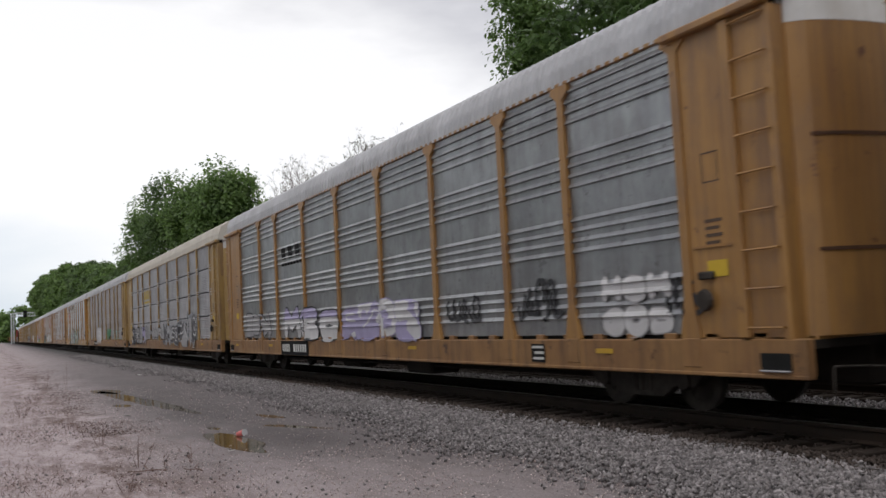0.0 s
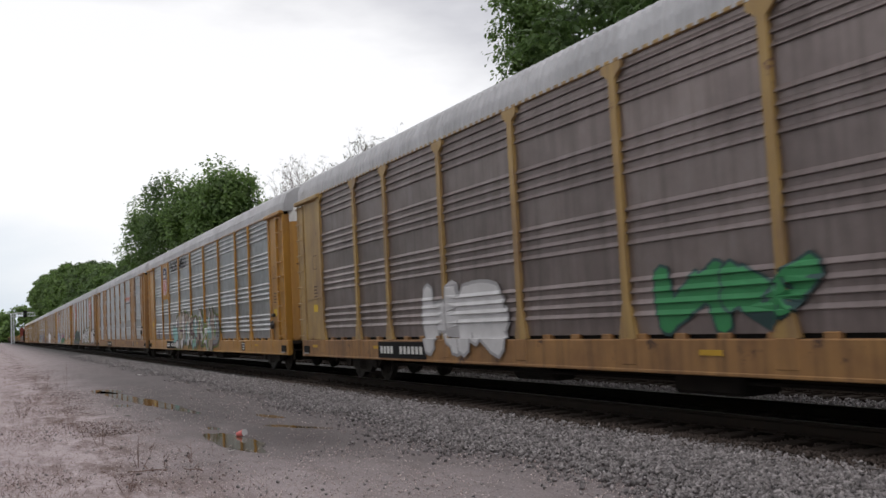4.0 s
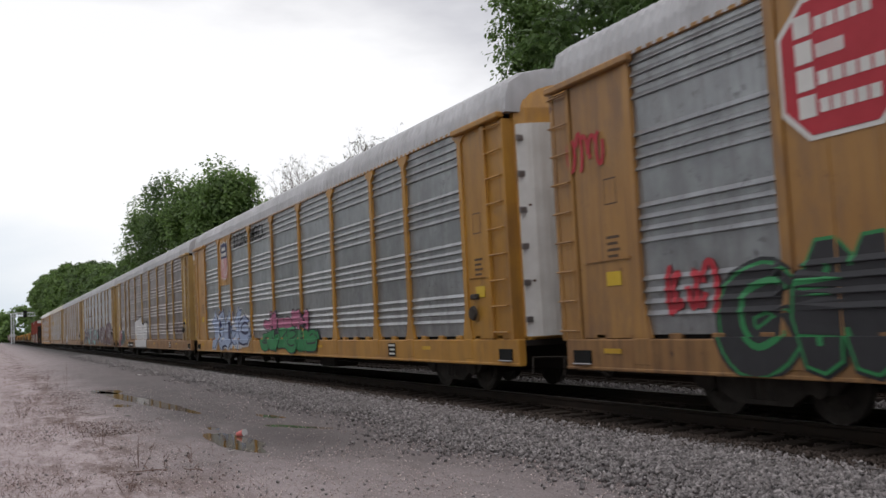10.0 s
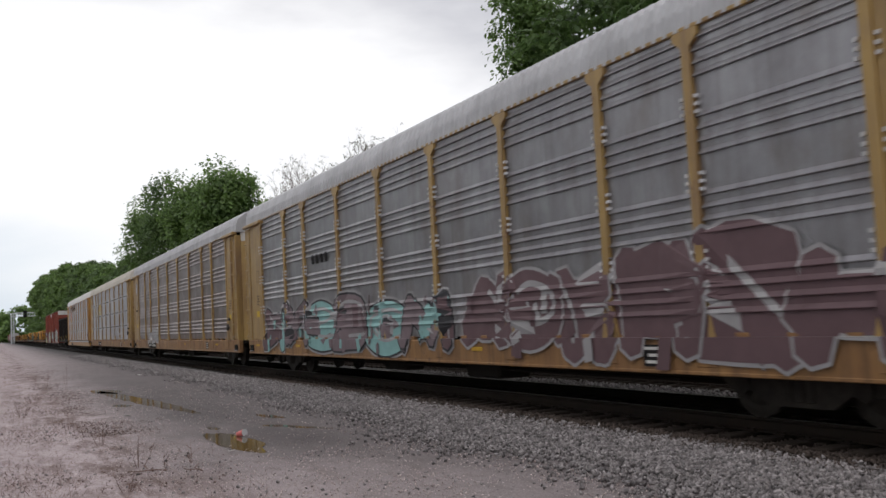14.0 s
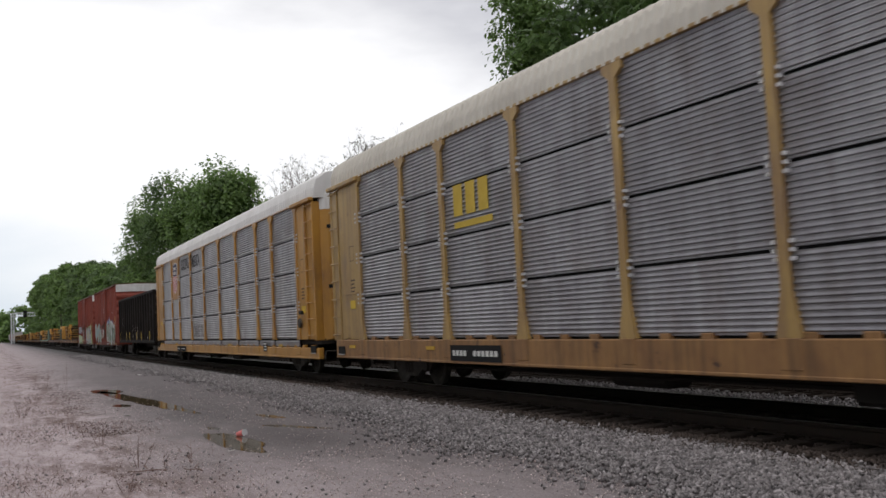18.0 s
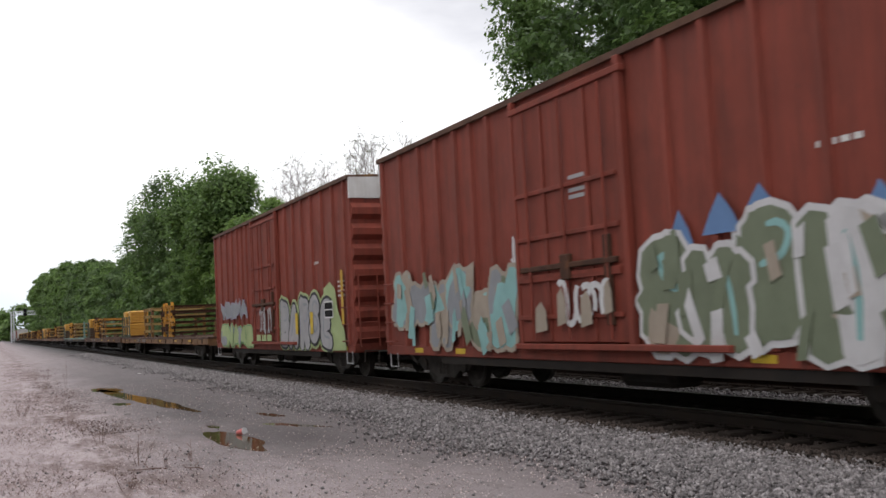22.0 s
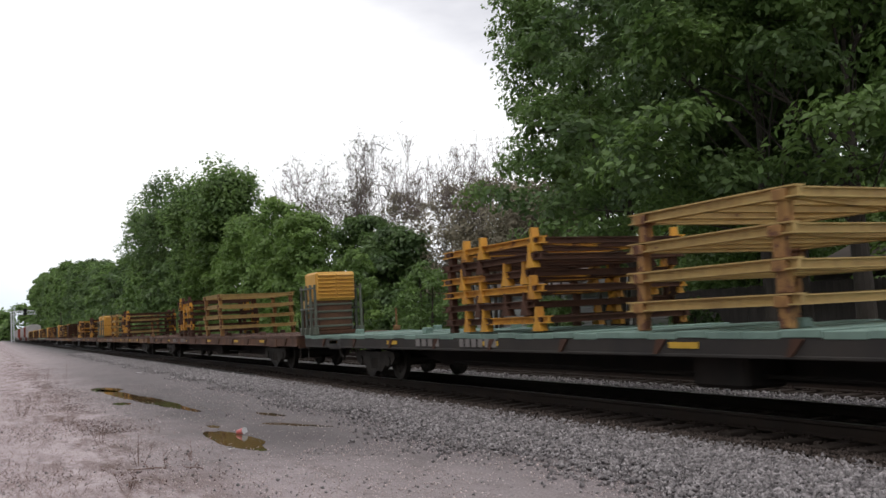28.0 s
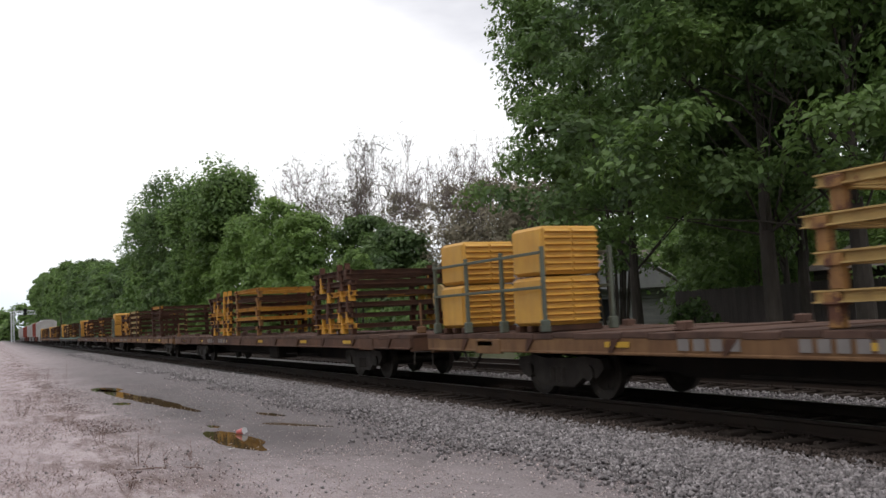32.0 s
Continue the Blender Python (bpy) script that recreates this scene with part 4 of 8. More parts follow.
def shield(car, y, z0, z1):
    """A shield emblem: white edge, navy head with plain bars, red and white stripes."""
    h, w = z1 - z0, 0.62
    form = [(-0.8, 1.0), (-0.45, 0.94), (0, 1.0), (0.45, 0.94), (0.8, 1.0), (0.98, 0.82), (0.86, 0.68), (0.95, 0.3), (0.7, 0.08), (0, 0.0), (-0.7, 0.08), (-0.95, 0.3), (-0.86, 0.68), (-0.98, 0.82)]
    put = lambda k: [(y + a * w * k, (z0 + z1) / 2 + (b - 0.5) * h * k) for a, b in form]
    panel_of(car, put(1.0), "letter", flat_at(-1.532), 0.006, "white edge of a shield emblem")
    panel_of(car, [(y + a * w * 0.93, z0 + (b * 0.94 + 0.03) * h) for a, b in form], "navy", flat_at(-1.532), 0.011, "navy shield emblem")
    V, Fc = [], []
    for i in range(11):
        a = -0.84 + 1.68 * i / 11
        b = a + 1.68 / 11
        base = 0.035 + 0.07 * abs((a + b) / 2) ** 3 * 1.4
        k = len(V)
        V += [(y + a * w * 0.99, z0 + base * h), (y + b * w * 0.99, z0 + base * h), (y + b * w * 0.99, z0 + 0.56 * h), (y + a * w * 0.99, z0 + 0.56 * h)]
        Fc.append((k, k + 1, k + 2, k + 3))
    for i in range(11):
        patch(car, "emblem", (V[4 * i:4 * i + 4], [(0, 1, 2, 3)]), ("red", "letter")[i % 2], flat_at(-1.532), (), 0.016, "stripe of a shield emblem")
    for zz, hw in ((0.80, 0.5), (0.66, 0.62)):
        bars(car, y + hw * w, y - hw * w, z0 + (zz - 0.045) * h, z0 + (zz + 0.045) * h, 6, "letter", flat_at(-1.532), "white bars on a shield emblem", "emblem", 0.018, 0.75)


def octagon(car, y, z, w, h):
    form = [(-1, 0.55), (-0.55, 1), (0.55, 1), (1, 0.55), (1, -0.55), (0.55, -1), (-0.55, -1), (-1, -0.55)]
    panel_of(car, [(y + a * w, z + b * h) for a, b in form], "letter", flat_at(-1.532), 0.008, "white edge of an eight-sided emblem")
    panel_of(car, [(y + a * w * 0.91, z + b * h * 0.93) for a, b in form], "red", flat_at(-1.532), 0.013, "red eight-sided emblem")
    for i, (zz, b) in enumerate(((0.6, -0.55), (0.22, -0.1), (-0.16, -0.7), (-0.54, -0.6))):
        panel_of(car, [(y + w * 0.68, z + (zz - 0.14) * h), (y + w * 0.4, z + (zz - 0.14) * h), (y + w * 0.4, z + (zz + 0.17) * h), (y + w * 0.68, z + (zz + 0.17) * h)], "letter", flat_at(-1.532), 0.018, "white block on the emblem")
        bars(car, y + w * 0.34, y + w * b, z + (zz - 0.11) * h, z + (zz + 0.08) * h, 5, "letter", flat_at(-1.532), "white bars on the emblem", "emblem", 0.018, 0.8)


def roundel(car, y, z, r):
    ring = lambda k: [(y + r * k * 0.8 * math.cos(t), z + r * k * math.sin(t)) for t in (2 * math.pi * i / 28 for i in range(28))]
    panel_of(car, ring(1.0), "navy", flat_at(-1.536), 0.006, "dark ring of a round emblem")
    panel_of(car, ring(0.9), "spray_grey", flat_at(-1.536), 0.010, "grey band of a round emblem")
    panel_of(car, ring(0.68), "spray_sky", flat_at(-1.536), 0.014, "blue disc of a round emblem")
    a, b = r * 0.14, r * 0.62
    panel_of(car, [(y - a, z - b), (y + a, z - b), (y + a, z + b), (y - a, z + b)], "letter", flat_at(-1.536), 0.018, "white cross of a round emblem")
    panel_of(car, [(y - b * 0.8, z - a), (y + b * 0.8, z - a), (y + b * 0.8, z + a), (y - b * 0.8, z + a)], "letter", flat_at(-1.536), 0.022, "white cross of a round emblem")


def number_plate(car, y0, y1, depth, z0=0.62, z1=0.98, black=True, count=9):
    if black:
        panel_of(car, [(y0, z0), (y1, z0), (y1, z1), (y0, z1)], "black", depth, 0.004, "black panel of the car's marking", "marking_panel")
    bars(car, y0 + (y1 - y0) * 0.06, y0 + (y1 - y0) * 0.36, z0 + 0.1, z1 - 0.1, 4, "letter", depth, "white bars of the car's marking")
    bars(car, y0 + (y1 - y0) * 0.48, y0 + (y1 - y0) * 0.96, z0 + 0.1, z1 - 0.1, 6, "letter", depth, "white bars of the car's marking")

# ---- the cars in order ----
GAP0, RACK = 35.2, 28.6


def rack_at(k):
    return GAP0 + RACK * k - RACK / 2


WIDE, FINE = rack_depth("wide"), rack_depth("fine")
WCUT, FCUT = rack_cuts("wide"), rack_cuts("fine")

# a car that has just gone by
c = autorack(rack_at(-1), "grey corrugated autorack with faded yellow posts and ends", coat="tan")

# car with lavender and white letters
c = autorack(rack_at(0), "weathered autorack, galvanised sides, yellow posts, lavender graffiti")
bars(c, 6.5, 4.4, 3.45, 3.80, 3, "black", WIDE, "faded black emblem bars", "emblem", 0.01, 0.6)
bars(c, 6.5, 4.4, 3.25, 3.33, 7, "black", WIDE, "faded black emblem bars", "emblem", 0.01, 0.8)
spray(c, "MEO", 6.5, 1.5, 1.0, 2.05, "spray_white", "spray_black", WIDE, WCUT, "white block letters with lavender tops", None, None, 3, fat=0.2, edge=0.04, cap=("lavender", 1.62))
spray(c, "~~~~", 1.2, -3.4, 0.95, 1.95, "lavender", "lavender", WIDE, WCUT, "soft lavender sprayed letters", None, ["spray_white"], 5, fat=0.21, edge=0.03, gleam="spray_white")
spray(c, "~~~", 11.2, 8.1, 1.06, 1.95, "spray_grey", "spray_black", WIDE, WCUT, "grey letters with black outline", None, None, 4, fat=0.17, edge=0.04)
spray(c, "HGH", -9.83, -11.4, 1.53, 1.97, "spray_white", "spray_grey", WIDE, WCUT, "white bubble letters", None, None, 6, fat=0.18)
spray(c, "GOD", -9.85, -11.4, 1.06, 1.52, "spray_white", "spray_grey", WIDE, WCUT, "white bubble letters", None, None, 7, fat=0.18)
scrawl(c, -7.5, -8.8, 1.3, 2.0, "spray_black", WIDE, WCUT, "black scrawled tag", 8, 7)
scrawl(c, -11.3, -12.0, 1.3, 1.8, "spray_black", WIDE, WCUT, "black scrawled tag", 9, 4)
scrawl(c, -4.8, -6.2, 1.3, 1.9, "spray_black", WIDE, WCUT, "black scrawled tag", 10, 6)
number_plate(c, 6.7, 4.03, WIDE, 0.58, 1.0)

# dark fine-ribbed car with cream roof
c = autorack(rack_at(1), "grey fine-ribbed autorack with cream roof and black graffiti", "grey_steel", "fine", "tan", "roof_cream", False, True)
bars(c, 6.6, 4.75, 3.35, 3.85, 3, "csx", FINE, "yellow emblem blocks", "emblem", 0.01, 0.75)
bars(c, 6.6, 4.75, 3.13, 3.25, 1, "csx", FINE, "yellow emblem bar", "emblem", 0.01, 1.0)
spray(c, "~~~", 4.4, 0.8, 1.04, 1.7, "spray_grey", "spray_black", FINE, FCUT, "grey letters with black outline", None, None, 11, fat=0.16, edge=0.05)
spray(c, "~~~~", 0.0, -4.4, 0.8, 1.9, "spray_char", "spray_pewter", FINE, FCUT, "black spiky letters with white edges", None, ["spray_black", "spray_grey"], 12, fat=0.15, edge=0.05, spiky=0.8, gleam="spray_white")
spray(c, "~~~~", -4.4, -8.7, 0.75, 2.25, "spray_char", "spray_pewter", FINE, FCUT, "black spiky letters with white edges", None, ["spray_black", "spray_grey"], 13, 0.2, fat=0.15, edge=0.05, spiky=0.8, gleam="spray_white")
spray(c, "~~~~", 11.8, 8.7, 0.75, 1.9, "spray_grey", "spray_black", FINE, FCUT, "grey letters with heavy black lines", None, ["spray_black"], 14, 0.2, fat=0.17, edge=0.06, spiky=0.5, gleam="spray_white", facets=8)
spray(c, "~~", 8.4, 6.0, 0.8, 1.9, "spray_grey", "spray_black", FINE, FCUT, "grey letters with heavy black lines", None, ["lavender"], 15, fat=0.17, edge=0.06, spiky=0.4)

# brown-grey car
c = autorack(rack_at(2), "brown-grey corrugated autorack with pale roof and tan ends", "brown_steel", "wide", "tan", "roof_grey", True)
spray(c, "~~", 5.3, 2.1, 0.7, 2.1, "spray_white", "spray_grey", WIDE, WCUT, "white block letters", None, None, 16, fat=0.2)
spray(c, "~~", -2.1, -4.7, 1.05, 2.0, "spray_green", "spray_dark", WIDE, WCUT, "green sprayed letters", None, None, 17, fat=0.19)
scrawl(c, -6.0, -10.5, 1.1, 1.8, "spray_teal", WIDE, WCUT, "faint teal tag", 18, 8, 0.03)
number_plate(c, 7.8, 5.2, WIDE, 0.62, 0.98)

# yellow car with a shield and a large piece in many colours
c = autorack(rack_at(3), "yellow and galvanised autorack with shield emblem and colourful graffiti", "galvanised", "wide", "golden", "roof_grey", False, False, [(7, 3.1)], sill="golden")
shield(c, 8.13, 3.28, 4.78)
patch(c, "lettering", written("BUILDING", 6.46, 4.6, 4.37, 4.85, 0.008), "black", WIDE, WCUT, 0.012, "black lettering on the side")
patch(c, "lettering", written("AMERICA", 4.15, 2.36, 4.37, 4.85, 0.008), "black", WIDE, WCUT, 0.012, "black lettering on the side")
spray(c, "~~~~~~~~~", 5.4, -4.2, 0.6, 2.25, "spray_white", "spray_maroon", WIDE, WCUT, "wild-style letters in white, beige, green and teal", "spray_olive", ["spray_beige", "spray_beige", "spray_teal", "spray_leaf", "spray_white", "spray_pewter"], 19, 0.28, fat=0.15, edge=0.045, spiky=0.7, gleam="spray_maroon", facets=34)
spray(c, "~~", 6.2, 5.0, 0.9, 1.7, "spray_teal", "spray_maroon", WIDE, WCUT, "teal pointed letters", None, None, 20, fat=0.16, spiky=0.8)
scrawl(c, 10.8, 10.0, 1.1, 1.6, "spray_maroon", WIDE, WCUT, "dark tag", 21, 4)
number_plate(c, 7.88, 5.15, WIDE, 0.62, 0.98)

# tan car with flat plates and an orange word
c = autorack(rack_at(4), "tan autorack with flat side plates and galvanised ribbed panels", "galvanised", "wide", "yellow", "roof_grey", False, True, [(1, 1.03), (7, 1.03)])
bars(c, -4.5, -6.6, 3.6, 3.85, 8, "orange", WIDE, "orange lettering bars", "marking", 0.012, 0.85)
bars(c, -4.5, -6.6, 3.42, 3.47, 1, "black", WIDE, "black line under the lettering", "marking", 0.012, 1.0)
scrawl(c, -7.5, -8.6, 1.25, 1.8, "spray_white", WIDE, WCUT, "white scrawled tag", 22, 5)
scrawl(c, -11.85, -12.5, 1.4, 2.0, "spray_white", WIDE, WCUT, "white painted sign", 23, 5, 0.05)
spray(c, "O", -11.95, -12.4, 1.02, 1.3, "spray_white", "spray_white", WIDE, WCUT, "white ring", None, None, 24)
scrawl(c, 8.95, 7.6, 1.8, 2.25, "spray_white", WIDE, WCUT, "white scrawled tag", 25, 7)
scrawl(c, 8.7, 7.9, 1.35, 1.75, "spray_white", WIDE, WCUT, "white scrawled tag", 26, 5)
number_plate(c, 6.3, 3.5, WIDE, 0.62, 0.95)

# car with two red eight-sided emblems
c = autorack(rack_at(5), "galvanised autorack with red eight-sided emblems and white graffiti", "galvanised", "wide", "yellow", "roof_grey", False, False, [(1, 1.03), (7, 1.03)], False, door="coat", leaves=((-1.3, -0.62, 4.5, "grey_steel"), (-0.56, 0.3, 4.55, "spray_beige")))
octagon(c, -8.0, 3.86, 0.84, 0.78)
octagon(c, 8.2, 3.92, 0.84, 0.78)
spray(c, "Chose", 0.6, -6.85, 0.66, 2.2, "spray_white", "spray_black", WIDE, WCUT, "white dripping letters with black edges", "spray_olive", None, 27, 0.15, fat=0.15, edge=0.045, gleam="spray_pewter")
panel_of(c, [(-6.5, 0.95), (-7.9, 1.05), (-8.5, 1.5), (-7.9, 1.95), (-7.0, 2.2), (-6.6, 2.1)], "spray_olive", WIDE, 0.006, "green sprayed patch", "graffiti_patch")
spray(c, "CHOVE", 10.3, 3.7, 0.62, 2.1, "spray_black", "spray_green", WIDE, WCUT, "black bubble letters with green edges", "spray_black", None, 28, fat=0.2, edge=0.03, gleam="spray_green")
spray(c, "LAST", -9.1, -12.1, 0.66, 2.15, "spray_white", "spray_black", WIDE, WCUT, "white block letters with black outline", None, None, 29, fat=0.2, edge=0.05)
scrawl(c, 11.2, 10.3, 1.3, 2.0, "red", WIDE, WCUT, "red scrawled heart", 30, 5, 0.05)
scrawl(c, 13.2, 12.4, 3.5, 4.1, "red", WIDE, WCUT, "red scrawled tag", 31, 5)
scrawl(c, -7.2, -8.7, 2.55, 2.9, "spray_white", WIDE, WCUT, "white scrawled tag", 32, 9)
scrawl(c, -7.2, -8.4, 2.15, 2.45, "spray_white", WIDE, WCUT, "white scrawled tag", 33, 7)
scrawl(c, -7.9, -9.0, 1.2, 1.7, "spray_white", WIDE, WCUT, "white scrawled tag", 34, 6)
number_plate(c, 6.3, 3.5, WIDE, 0.62, 0.95)

# bright galvanised car with shield, pale blue and green letters
c = autorack(rack_at(6), "bright galvanised autorack with yellow posts, blue and green graffiti", "galvanised", "wide", "golden", "roof_grey", True, False, [(7, 3.1)], False, sill="golden", leaves=((-1.32, 0.0, 4.72, "white"),))
shield(c, 8.13, 3.28, 4.78)
patch(c, "lettering", written("BUILDING", 6.51, 4.65, 4.36, 4.85, 0.008), "black", WIDE, WCUT, 0.012, "black lettering on the side")
patch(c, "lettering", written("AMERICA", 4.15, 2.4, 4.36, 4.85, 0.008), "black", WIDE, WCUT, 0.012, "black lettering on the side")
spray(c, "~~~~", 10.2, 4.6, 0.66, 2.1, "spray_blue", "navy", WIDE, WCUT, "pale blue pointed letters", "spray_white", None, 35, 0.22, fat=0.19, edge=0.045, spiky=0.9, gleam="navy")
spray(c, "~~~~~~", 2.7, -2.0, 1.2, 2.0, "spray_pink", "spray_black", WIDE, WCUT, "pink letters with black edges", None, None, 36, 0.3, fat=0.18, edge=0.05)
spray(c, "~~~~~~", 3.0, -2.9, 0.62, 1.45, "spray_green", "spray_black", WIDE, WCUT, "green letters with black edges", None, None, 37, 0.2, fat=0.2, edge=0.04, spiky=0.3, gleam="spray_black", facets=10)
number_plate(c, 7.86, 5.41, WIDE, 0.62, 0.95, False)

# brown car with a white block
c = autorack(rack_at(7), "brown grimy autorack with tan posts and a white painted block", "brown_steel", "wide", "tan", "roof_grey", True)
roundel(c, 12.25, 4.28, 0.36)
def block(grow):
    """A painted block with a scalloped top that steps down, and a ragged foot."""
    v, f = [], []
    for k in range(37):
        y = 4.25 - 4.55 * k / 36 + (grow if k == 0 else -grow if k == 36 else 0)
        top = (2.12 if y > 1.35 else 1.62) + 0.13 * abs(math.sin(k * 0.62)) + 0.01 * k
        v += [(y, 0.68 - 0.07 * abs(math.sin(k * 0.8)) - grow), (y, top + grow)]
        if k:
            f.append((2 * k - 2, 2 * k, 2 * k + 1, 2 * k - 1))
    return v, f


patch(c, "graffiti_edge", block(0.07), "spray_black", WIDE, WCUT, 0.006, "black edge of a white painted block")
patch(c, "graffiti_block", block(0.0), "spray_white", WIDE, WCUT, 0.012, "white painted block")
spray(c, "~", 12.3, 11.4, 0.62, 1.85, "spray_magenta", "spray_white", WIDE, WCUT, "magenta letter", None, None, 38, fat=0.22, edge=0.03)
spray(c, "~~", 11.3, 9.3, 0.62, 1.85, "spray_dark", "spray_white", WIDE, WCUT, "dark teal letters", None, None, 39, fat=0.22, edge=0.03)
scrawl(c, 8.9, 7.6, 1.4, 1.85, "spray_white", WIDE, WCUT, "white scrawled tag", 40, 8, 0.02)
scrawl(c, 8.9, 6.9, 1.05, 1.4, "spray_white", WIDE, WCUT, "white scrawled tag", 41, 8, 0.02)
scrawl(c, -9.6, -11.3, 1.3, 2.0, "spray_maroon", WIDE, WCUT, "faint dark tag", 42, 6)
number_plate(c, 7.78, 5.26, WIDE, 0.60, 0.9)

# grey car with maroon letters
c = autorack(rack_at(8), "grey corrugated autorack with tall maroon graffiti letters", "grey_steel", "wide", "tan", "roof_grey", True, True, white_cap=False, leaves=((-1.32, -0.1, 4.6, "white"),))
spray(c, "~~~~~~", -2.6, -12.2, 0.62, 2.4, "spray_maroon", "spray_grey", WIDE, WCUT, "tall maroon letters with silver edges", None, None, 43, 0.15, fat=0.19, edge=0.03, gleam="spray_grey", facets=14)
spray(c, "~~~~~~", 11.4, -2.0, 0.66, 2.15, "spray_maroon", "spray_black", WIDE, WCUT, "maroon letters with black edges", "spray_grey", ["spray_mauve", "spray_mauve", "spray_teal"], 44, fat=0.18, edge=0.035, gleam="spray_grey", facets=22)
bars(c, 6.5, 5.0, 3.1, 3.35, 4, "black", WIDE, "faded dark emblem", "emblem", 0.012, 0.6)

# brown-grey car with round emblem
c = autorack(rack_at(9), "brown-grey autorack with tan ends and a round blue emblem", "brown_steel", "wide", "tan", "roof_grey", True)
roundel(c, 12.35, 4.12, 0.40)
spray(c, "~~~~~", 8.15, 4.4, 0.85, 1.7, "spray_grey", "spray_white", WIDE, WCUT, "white outlined letters", None, None, 45, fat=0.15, edge=0.04)
scrawl(c, 11.2, 9.4, 1.15, 1.55, "spray_grey", WIDE, WCUT, "faint grey tag", 46, 7, 0.02)
bars(c, 12.75, 11.95, 2.75, 2.85, 9, "black", WIDE, "dark stencilled bars", "stencil", 0.012, 0.8)
number_plate(c, 7.8, 5.2, WIDE, 0.60, 0.9)

# fine-ribbed car with cream roof
c = autorack(rack_at(10), "grey fine-ribbed autorack with cream roof and tan posts", "grey_steel", "fine", "tan", "roof_cream", True, True, slots=True)
bars(c, 6.66, 5.15, 3.35, 3.95, 3, "csx", FINE, "yellow emblem blocks", "emblem", 0.012, 0.75)
bars(c, 6.66, 5.15, 3.12, 3.24, 1, "csx", FINE, "yellow emblem bar", "emblem", 0.012, 1.0)
spray(c, "~~~", -4.2, -6.3, 1.11, 1.85, "spray_grey", "spray_white", FINE, FCUT, "white outlined letters", None, None, 47, fat=0.15, edge=0.04)
scrawl(c, -6.5, -8.0, 1.15, 1.7, "spray_white", FINE, FCUT, "white scrawled tag", 48, 6, 0.025)
number_plate(c, 6.99, 5.0, FINE, 0.62, 0.92)

# last autorack, golden yellow with white roof
c = autorack(rack_at(11), "golden yellow fine-ribbed autorack with white roof and shield emblem", "grey_steel", "fine", "golden", "roof_white", True, True, [(7, 2.98)], True, True, slots=True, sill="golden")
shield(c, 8.13, 3.25, 4.77)
patch(c, "lettering", written("BUILDING", 6.47, 4.6, 4.25, 4.76, 0.008), "black", FINE, FCUT, 0.012, "black lettering on the side")
patch(c, "lettering", written("AMERICA", 4.12, 2.33, 4.22, 4.74, 0.008), "black", FINE, FCUT, 0.012, "black lettering on the side")
patch(c, "lettering", written("ONE SL", 4.06, 1.75, 1.16, 1.68, 0.02), "faint", FINE, FCUT, 0.006, "faint grey lettering")
number_plate(c, 7.68, 5.48, flat_at(-1.592), 0.52, 0.76)


# ---- black gondola ----
def gondola(start):
    car = holder("gondola_car", pose(TRACK_X, start, RAIL), "black ribbed open gondola car with faint white graffiti", "gondola car")
    MOVERS.append((car, start))
    g = M["gondola"]
    for side in (-1, 1):
        turn = pose(0, 0, 0, 0, 0, 0 if side < 0 else 180)
        part("side_wall", shared("gon_side", lambda: Shape().box(-1.46, -1.42, -7.75, 7.75, 0.95, 3.72).mesh("side_wall", g)), None, car, at=turn)
        part("top_chord", shared("gon_top", lambda: Shape().box(-1.56, -1.38, -7.8, 7.8, 3.66, 3.82, 0.02).mesh("top_chord", g)), None, car, at=turn)
        part("bottom_sill", shared("gon_sill", lambda: Shape().box(-1.54, -1.38, -7.8, 7.8, 0.86, 1.05, 0.02).mesh("bottom_sill", g)), None, car, at=turn)
        for k in range(16):
            part("rib", shared("gon_rib", lambda: Shape().prism([(-1.46, -0.09), (-1.56, -0.05), (-1.56, 0.05), (-1.46, 0.09)], 2, 1.05, 3.68).mesh("rib", g)), None, car, at=turn @ pose(0, -7.65 + k * 1.02, 0))
    for end in (-1, 1):
        turn = pose(0, 0, 0, 0, 0, 0 if end < 0 else 180)
        end_ribs(part("end_wall", shared("gon_end", lambda: Shape().box(-1.46, 1.46, -7.78, -7.72, 0.95, 3.75).mesh("end_wall", g)), None, car, at=turn), -7.78, 1.2, 3.6, 6, 1.42, g)
        ladder(car, -7.6, -7.05, 1.2, 3.5, 0.42, -1.6, g, turn)
        coupler(car, end, 8.48)
        truck(car, end * 5.6, start)
    part("floor", Shape().box(-1.42, 1.42, -7.7, 7.7, 0.95, 1.05).box(-0.3, 0.3, -7.7, 7.7, 0.5, 0.95), M["dark"], car)
    d = flat_at(-1.462)
    e = flat_at(-1.562)
    bars(car, 6.4, 5.8, 2.33, 2.55, 4, "letter", d, "white bars of the car's marking")
    bars(car, 6.45, 5.5, 2.0, 2.23, 6, "letter", d, "white bars of the car's marking")
    for y in (6.76, 3.65, 2.15, -1.07, -3.12, -6.35):
        panel_of(car, [(y - 0.07, 1.05), (y + 0.07, 1.05), (y + 0.11, 1.55), (y - 0.03, 1.55)], "sign_yellow", e, 0.008, "yellow reflective strip", "reflector")
    bars(car, -4.6, -5.4, 1.15, 1.2, 1, "letter", d, "white frame of a data panel", "stencil", 0.008, 1.0)
    for r in range(3):
        bars(car, 6.3, 5.5, 1.6 - r * 0.13, 1.66 - r * 0.13, 5, "letter", d, "small white stencil bars", "stencil", 0.008)
    for a, s in ((5.2, 51), (3.2, 52), (0.5, 53), (2.0, 54), (-0.7, 55)):
        scrawl(car, a, a - 0.85, 1.15, 1.95, "dull_mark", d, (), "faint grey tag", s, 5, 0.03)
    return car


